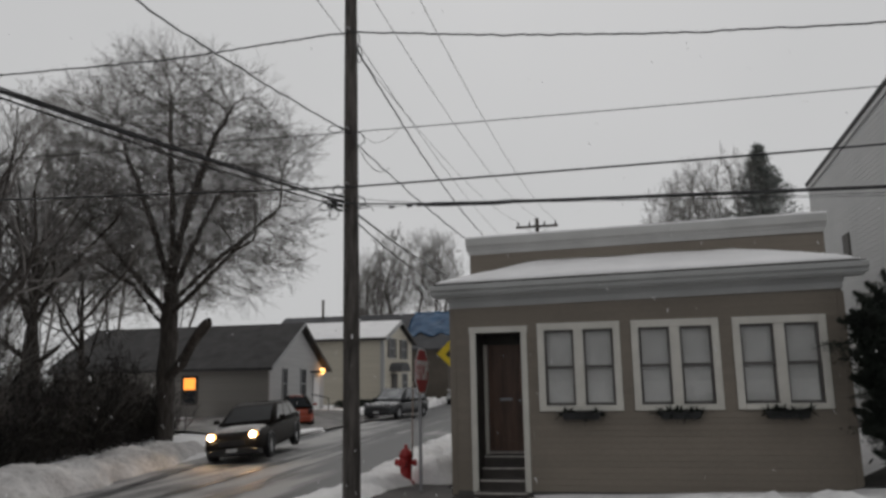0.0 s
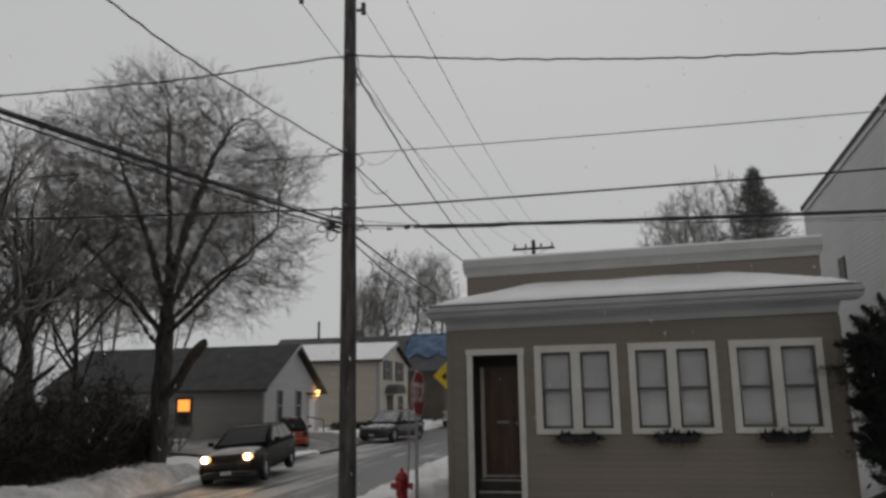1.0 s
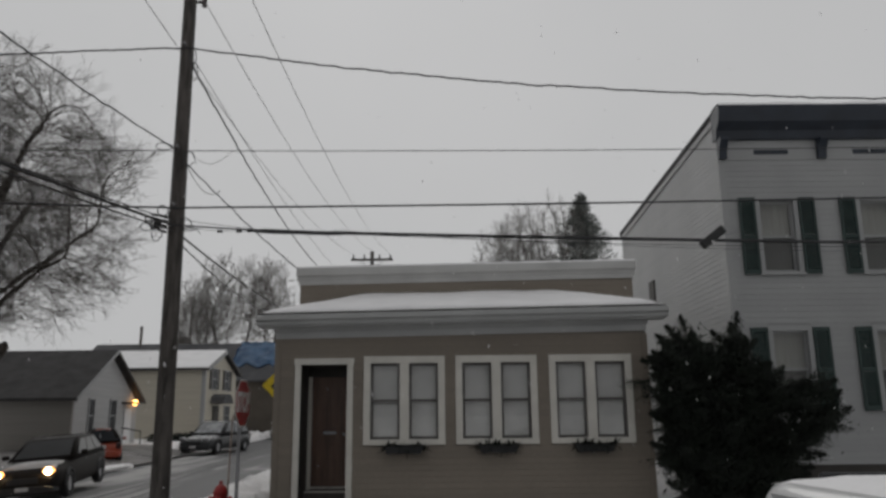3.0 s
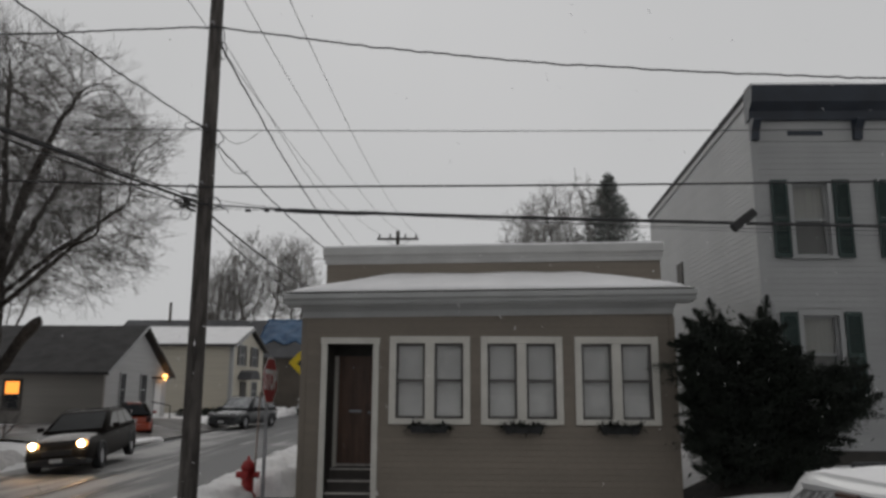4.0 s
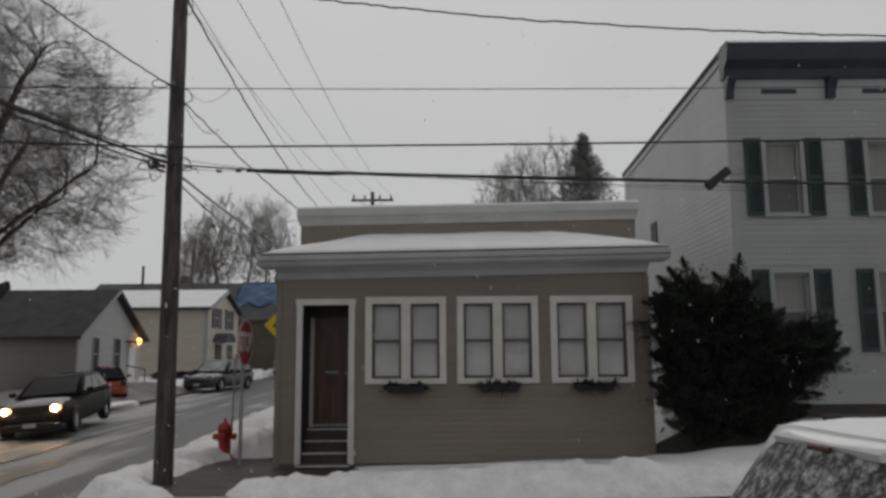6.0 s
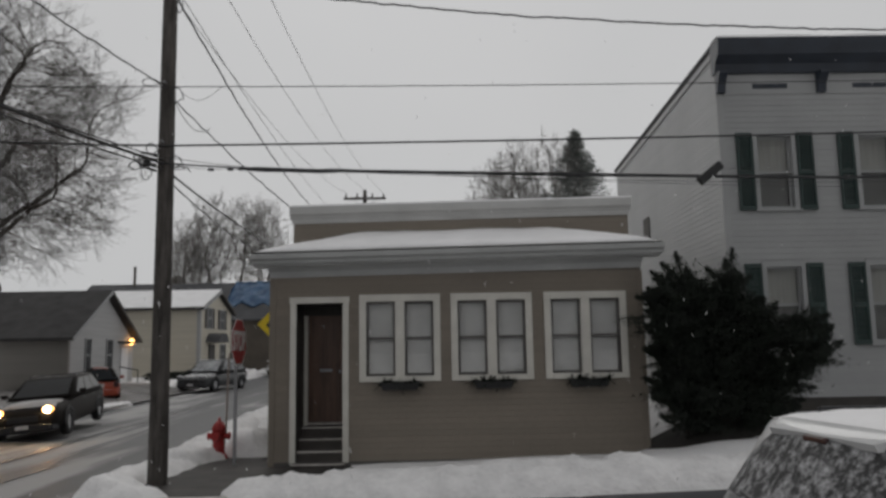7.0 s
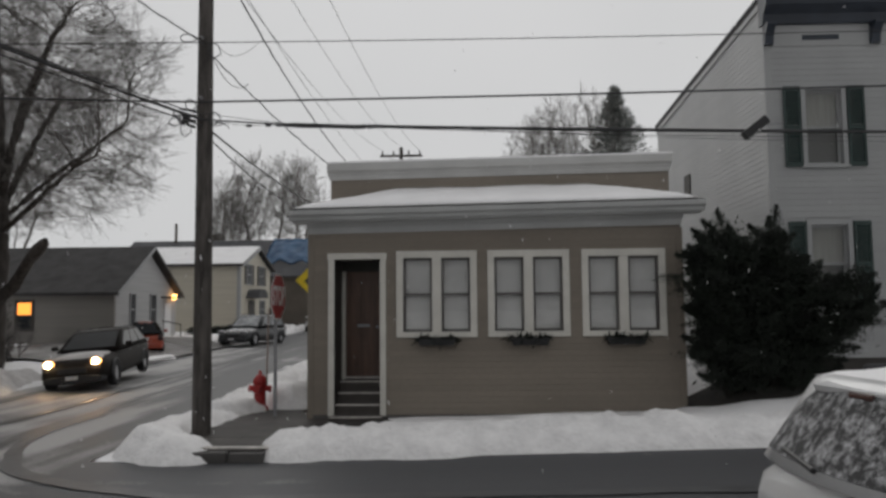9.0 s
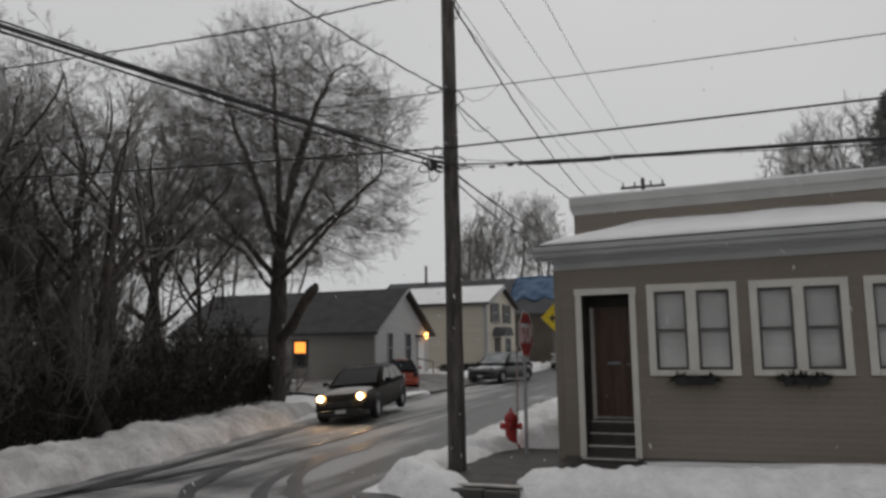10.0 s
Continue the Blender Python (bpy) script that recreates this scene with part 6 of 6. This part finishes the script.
# the dark evergreen between the houses
rng = np.random.default_rng(5)
lobes = [((4.65, 14.8, 2.65), (0.6, 0.55, 0.95)), ((4.3, 14.7, 2.1), (0.42, 0.5, 1.0)), ((4.2, 14.65, 2.95), (0.28, 0.3, 0.34)), ((5.05, 14.9, 1.9), (0.85, 0.7, 1.15)), ((5.45, 14.95, 2.75), (0.45, 0.45, 0.62)), ((5.85, 14.9, 2.2), (0.62, 0.5, 0.62)),
         ((6.5, 14.7, 2.32), (0.52, 0.36, 0.26)), ((6.75, 14.65, 1.85), (0.52, 0.36, 0.30)), ((6.2, 14.8, 1.45), (0.52, 0.4, 0.42)), ((5.7, 14.9, 1.2), (0.75, 0.5, 0.42)), ((4.8, 14.75, 1.15), (0.85, 0.55, 0.45)), ((4.2, 14.65, 1.25), (0.34, 0.4, 0.5)), ((4.05, 14.6, 2.4), (0.2, 0.3, 0.5)), ((4.7, 14.8, 0.75), (0.75, 0.5, 0.35)), ((5.7, 14.85, 0.8), (0.65, 0.45, 0.3))]
bush = thing("evergreen_shrub", (4.9, 14.8, 0.2), "big dark overgrown evergreen shrub between the two buildings", "shrub")
B_base, B_way, stems = [], [], []
rnd = random.Random(9)
for (cx, cy, cz), (ax, ay, az) in lobes:
    count = int(100 * ax * az / 0.7)
    for k in range(count):
        u = rng.normal(size=3)
        u /= np.linalg.norm(u)
        rr = rng.uniform(0.45, 1.0) ** 0.6 * (rng.uniform(0.72, 1.0) if k % 4 else rng.uniform(0.95, 1.12))
        tip = np.array([cx, cy, cz]) + u * np.array([ax, ay, az]) * rr
        if tip[2] < 0.66:
            continue
        # level sprays with lifted tips
        out = np.array([u[0] + 0.25 * (cx - 4.9), u[1], 0.35 * u[2] + 0.12]) + rng.normal(size=3) * 0.28
        out /= np.linalg.norm(out)
        root = tip - out * rng.uniform(0.55, 1.0)
        m = 260
        t = rng.uniform(0, 1, size=m)
        spread = (1.0 - t)[:, None] * 0.075 + 0.012
        pts = root + (tip - root) * t[:, None] + rng.normal(size=(m, 3)) * spread * np.array([1, 1, 0.42])
        pts[:, 2] += 0.10 * (t ** 2 - 0.5)
        B_base.append(pts)
        B_way.append(out + rng.normal(size=(m, 3)) * 0.45 - np.array([0, 0, 0.1]))
        if k % 22 == 0:
            foot = Vector((4.9 + 0.35 * (cx - 4.9) + rnd.uniform(-0.2, 0.2), 14.95 + rnd.uniform(-0.1, 0.1), 0.2))
            e = Vector((cx, cy, cz)).lerp(Vector(tip), 0.7)
            mid = foot.lerp(e, 0.5) + Vector((rnd.uniform(-0.12, 0.12), rnd.uniform(-0.05, 0.12), rnd.uniform(0, 0.2)))
            stems.append((2, [(foot, 0.035), (foot.lerp(mid, 0.6), 0.025), (mid, 0.018), (e, 0.006)]))
    # pointed plumes that break the outline
    for k in range(int(5 + 16 * ax * az)):
        u = rng.normal(size=3) * np.array([1, 0.8, 1])
        u /= np.linalg.norm(u)
        out = np.array([u[0] * 1.1, u[1] * 0.7, 0.55 * u[2] + 0.3])
        out /= np.linalg.norm(out)
        tip = np.array([cx, cy, cz]) + u * np.array([ax, ay, az]) * rng.uniform(0.95, 1.2) + out * rng.uniform(0.1, 0.26)
        if tip[2] < 0.8:
            continue
        m = 620
        t = rng.uniform(0, 1, size=m) ** 0.8
        spread = (1.0 - t)[:, None] * 0.12 + 0.008
        root = tip - out * rng.uniform(0.5, 0.75)
        B_base.append(root + (tip - root) * t[:, None] + rng.normal(size=(m, 3)) * spread)
        B_way.append(out + rng.normal(size=(m, 3)) * 0.4)
B_base, B_way = np.concatenate(B_base), np.concatenate(B_way)
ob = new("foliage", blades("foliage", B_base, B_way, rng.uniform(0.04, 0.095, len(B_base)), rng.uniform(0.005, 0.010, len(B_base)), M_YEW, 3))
ob.parent, ob.location, ob["kind"] = bush, -bush.location, "stuff"
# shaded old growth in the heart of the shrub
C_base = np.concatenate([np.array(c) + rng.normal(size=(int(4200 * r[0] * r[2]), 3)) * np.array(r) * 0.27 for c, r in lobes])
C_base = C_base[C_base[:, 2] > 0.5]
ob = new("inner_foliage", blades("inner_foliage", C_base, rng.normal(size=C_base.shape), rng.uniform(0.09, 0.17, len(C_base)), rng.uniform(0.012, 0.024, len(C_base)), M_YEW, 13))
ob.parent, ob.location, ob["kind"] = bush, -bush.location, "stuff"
ob = new("branchwork", tubes_mesh("branchwork", stems, M_LITTER, 0.004))
ob.parent, ob.location, ob["kind"] = bush, -bush.location, "stuff"

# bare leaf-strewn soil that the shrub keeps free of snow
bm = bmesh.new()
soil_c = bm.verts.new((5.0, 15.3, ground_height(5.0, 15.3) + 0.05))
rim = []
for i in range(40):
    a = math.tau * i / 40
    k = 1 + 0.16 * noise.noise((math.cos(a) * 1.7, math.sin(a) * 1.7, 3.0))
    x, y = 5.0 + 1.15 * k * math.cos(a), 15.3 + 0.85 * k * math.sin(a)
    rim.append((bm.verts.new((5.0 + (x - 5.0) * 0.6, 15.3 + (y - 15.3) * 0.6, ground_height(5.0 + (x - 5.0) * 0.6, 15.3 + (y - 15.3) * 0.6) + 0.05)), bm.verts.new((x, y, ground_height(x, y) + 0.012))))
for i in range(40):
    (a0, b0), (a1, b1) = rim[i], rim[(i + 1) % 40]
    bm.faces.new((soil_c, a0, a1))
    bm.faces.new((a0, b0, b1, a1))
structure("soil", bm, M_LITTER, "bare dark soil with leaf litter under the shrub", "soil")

# spruce behind the storefront
spruce = thing("spruce_tree", (9.6, 50, 0.3), "tall spruce behind the storefront, haze put into its pale colour", "tree")
part("trunk", tube((9.6, 50, 0.2), (9.6, 50, 15.7), 0.2, 0.02, n=8), M_BARK, spruce)
S_base, S_way = [], []
for k in range(680):
    z = 3.0 + 13.3 * (k / 680) ** 0.72
    reach = (0.08 + (16.3 - z) * 0.5) * rng.uniform(0.6, 1.12)
    a = rng.uniform(0, math.tau)
    d = np.array([math.cos(a), math.sin(a), -0.15 + 0.35 * (z / 16)])
    m = 10 + int(46 * min(1.0, reach / 1.2))
    t = rng.uniform(0.03, 1, m) ** 0.7
    pts = np.array([9.6, 50, z]) + d * reach * t[:, None] + rng.normal(size=(m, 3)) * np.array([0.07, 0.07, 0.05]) + np.array([0, 0, 0.25]) * (t[:, None] ** 2)
    S_base.append(pts)
    S_way.append(d + rng.normal(size=(m, 3)) * 0.8)
S_base, S_way = np.concatenate(S_base), np.concatenate(S_way)
ob = new("foliage", blades("foliage", S_base, S_way, rng.uniform(0.14, 0.32, len(S_base)), rng.uniform(0.014, 0.03, len(S_base)), M_HAZESPRUCE, 8))
ob.parent, ob.location, ob["kind"] = spruce, -spruce.location, "stuff"

# a dead trunk leaning out of the wood
lean_line = [((-14.1, 15.7, 0.1), 0.32), ((-14.5, 15.1, 1.6), 0.28), ((-14.95, 14.6, 3.1), 0.26), ((-15.3, 14.0, 4.3), 0.25), ((-15.9, 13.2, 5.7), 0.2), ((-16.4, 12.4, 6.6), 0.12)]
lean_stubs = [[((-14.95, 14.6, 3.1), 0.1), ((-14.6, 14.2, 3.9), 0.07), ((-14.3, 14.1, 4.3), 0.03)], [((-15.3, 14.0, 4.3), 0.09), ((-15.6, 14.3, 5.3), 0.06), ((-15.5, 14.5, 6.2), 0.02)]]
deadwood = thing("leaning_tree", (-14.1, 15.7, 0.1), "dark dead tree trunk leaning out of the wood", "tree")
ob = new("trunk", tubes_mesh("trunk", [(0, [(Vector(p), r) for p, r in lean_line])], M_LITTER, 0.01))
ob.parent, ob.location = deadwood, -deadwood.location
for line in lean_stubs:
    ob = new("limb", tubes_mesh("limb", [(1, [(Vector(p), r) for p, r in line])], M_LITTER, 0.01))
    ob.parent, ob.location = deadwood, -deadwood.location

# brushwood along the wooded side
rnd = random.Random(77)
brush = []
for k in range(185):
    u = rnd.random()
    y = 8.5 + 20 * u ** 1.35
    x = -13.4 - 0.16 * (y - 8) - rnd.random() ** 1.3 * 7.5
    z = ground_height(x, y) - 0.05
    h = rnd.uniform(1.2, 4.4) if y < 16 else rnd.uniform(1.0, 2.8)
    for s in range(9):
        d = Vector((rnd.gauss(0, 0.35), rnd.gauss(0, 0.35), 1)).normalized()
        grow(rnd, (x + rnd.gauss(0, 0.3), y + rnd.gauss(0, 0.3), z), d, h * rnd.uniform(0.5, 1), rnd.uniform(0.012, 0.03), 2, 4, brush, 0.03, (0, 0, 6, 3), (20, 60), 0.2, 0.25)
# taller saplings in the depth of the wood
for k in range(42):
    d = rnd.uniform(22, 33)
    a = rnd.uniform(-0.075, 0.09)
    x, y = -d * (0.745 + 0.66 * a), 1.4 + d * (0.66 - 0.745 * a)
    for s in range(3):
        way = Vector((rnd.gauss(0, 0.12), rnd.gauss(0, 0.12), 1)).normalized()
        grow(rnd, (x + rnd.gauss(0, 0.4), y + rnd.gauss(0, 0.4), ground_height(x, y) - 0.05), way, rnd.uniform(3.5, 7.0), rnd.uniform(0.02, 0.05), 2, 4, brush, 0.04, (0, 0, 9, 4), (18, 50), 0.12, 0.2)
me = tubes_mesh("brushwood", brush, M_TWIG, 0.005)
tagged(new("brushwood", me), "dense leafless brushwood behind the snow bank", "brushwood", kind="stuff")

# dark undergrowth filling the edge of the wood
rng = np.random.default_rng(44)
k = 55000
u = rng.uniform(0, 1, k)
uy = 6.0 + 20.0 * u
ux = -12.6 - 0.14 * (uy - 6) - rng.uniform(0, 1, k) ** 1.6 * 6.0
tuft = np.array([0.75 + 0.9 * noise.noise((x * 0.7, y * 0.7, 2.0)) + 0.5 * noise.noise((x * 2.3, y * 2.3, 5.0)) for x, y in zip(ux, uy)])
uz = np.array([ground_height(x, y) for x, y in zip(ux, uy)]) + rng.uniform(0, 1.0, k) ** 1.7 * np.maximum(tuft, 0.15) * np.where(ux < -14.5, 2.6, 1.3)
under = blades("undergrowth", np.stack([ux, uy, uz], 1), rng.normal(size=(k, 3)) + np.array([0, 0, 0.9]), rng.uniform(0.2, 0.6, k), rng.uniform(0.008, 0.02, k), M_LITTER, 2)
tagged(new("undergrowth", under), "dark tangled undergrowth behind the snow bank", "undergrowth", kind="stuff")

# low hedge by the cottage steps
rng = np.random.default_rng(31)
k = 6000
u = rng.uniform(0, 1, k)
foot = np.stack([-16.4 + 1.5 * u + rng.normal(size=k) * 0.22, 45.2 + 4.2 * u + rng.normal(size=k) * 0.2, 0.25 + rng.uniform(0, 0.75, k) ** 0.8], 1)
hedge = thing("hedge", (-15.6, 47.3, 0.25), "low dark hedge beside the cottage steps", "hedge")
ob = new("foliage", blades("foliage", foot, rng.normal(size=(k, 3)), rng.uniform(0.08, 0.18, k), rng.uniform(0.015, 0.03, k), M_YEW, 6))
ob.parent, ob.location, ob["kind"] = hedge, -hedge.location, "stuff"

# ---- falling snow ----
rng = np.random.default_rng(12)
k = 420
foot = np.stack([rng.uniform(-8, 8, k), rng.uniform(7.0, 13, k), rng.uniform(0.2, 7, k)], 1)
foot = foot[(foot[:, 1] < 13.0) & (np.hypot(foot[:, 0] + 4.36, foot[:, 1] - 13.55) > 0.5)]
drift = np.tile(np.array([[0.25, 0.0, -1.0]]), (len(foot), 1)) + rng.normal(size=foot.shape) * 0.25
me = blades("snowflakes", foot, drift, rng.uniform(0.02, 0.07, len(foot)), rng.uniform(0.004, 0.008, len(foot)), M_SNOW, 4)
tagged(new("falling_snow", me), "sparse wet snowflakes falling over the street", "snow", kind="stuff")

# ---- boards on the sided walls ----
me_brown = board_mesh("clapboard", M_BROWN, 0.55)
me_white = board_mesh("clapboard_white", M_WSIDE, 0.5)
shop_holes = [(-2.585 + 2.86, -1.515 + 2.86, -0.3, 3.0)] + [(a + 2.86, b + 2.86, WZ0, WZ1) for a, b in WINS]
clad(front_wall, me_brown, (-2.86, FY - 0.002), 6.69, 0.04, 3.41, 0.105, 0, shop_holes)
clad(main_wall, me_brown, (-2.75, 16.348), 6.78, 4.0, 4.62, 0.105)
wh_holes = [(a - 0.45 - 6.4, b + 0.45 - 6.4, z0 - 0.06, z1 + 0.09) for a, b in UP for z0, z1 in ((4.87, 6.48), (2.0, 3.64))]
# the old storefront has settled a little to the west: eaves and parapet fall that way
for ob in list(shop.children) + [o for o in scene.objects if o.name.startswith(("roof_snow", "ledge_snow")) and o.parent is None and o.location.y == 0 and o.data.vertices[0].co.y < 16.5]:
    if ob.name.split(".")[0] in ("frieze", "soffit", "fascia", "bed_moulding", "porch_roof", "roof_snow", "ledge_snow", "cornice", "cornice_band"):
        off = 0.0 if ob.parent is None else shop.location.x
        for v in ob.data.vertices:
            v.co.z += 0.0145 * (v.co.x + off - 0.4)
clad(wh, me_white, (6.4, WY - 0.003), 9.2, 0.9, 7.40, 0.125, 0, [(a + 0.38, b - 0.38, c, d) for a, b, c, d in wh_holes])
clad(wh, me_white, (WX - 0.004, 26.0), 8.9, 0.9, 7.775, 0.125, -90)
for k in range(4):
    # the upper courses stop short where the roof falls towards the back
    reach = 8.9 * (1 - (k + 0.75) / 4.6)
    clad(wh, me_white, (WX - 0.004, 17.1 + reach), reach, 7.775 + 0.125 * k, 7.9 + 0.125 * k, 0.125, -90)
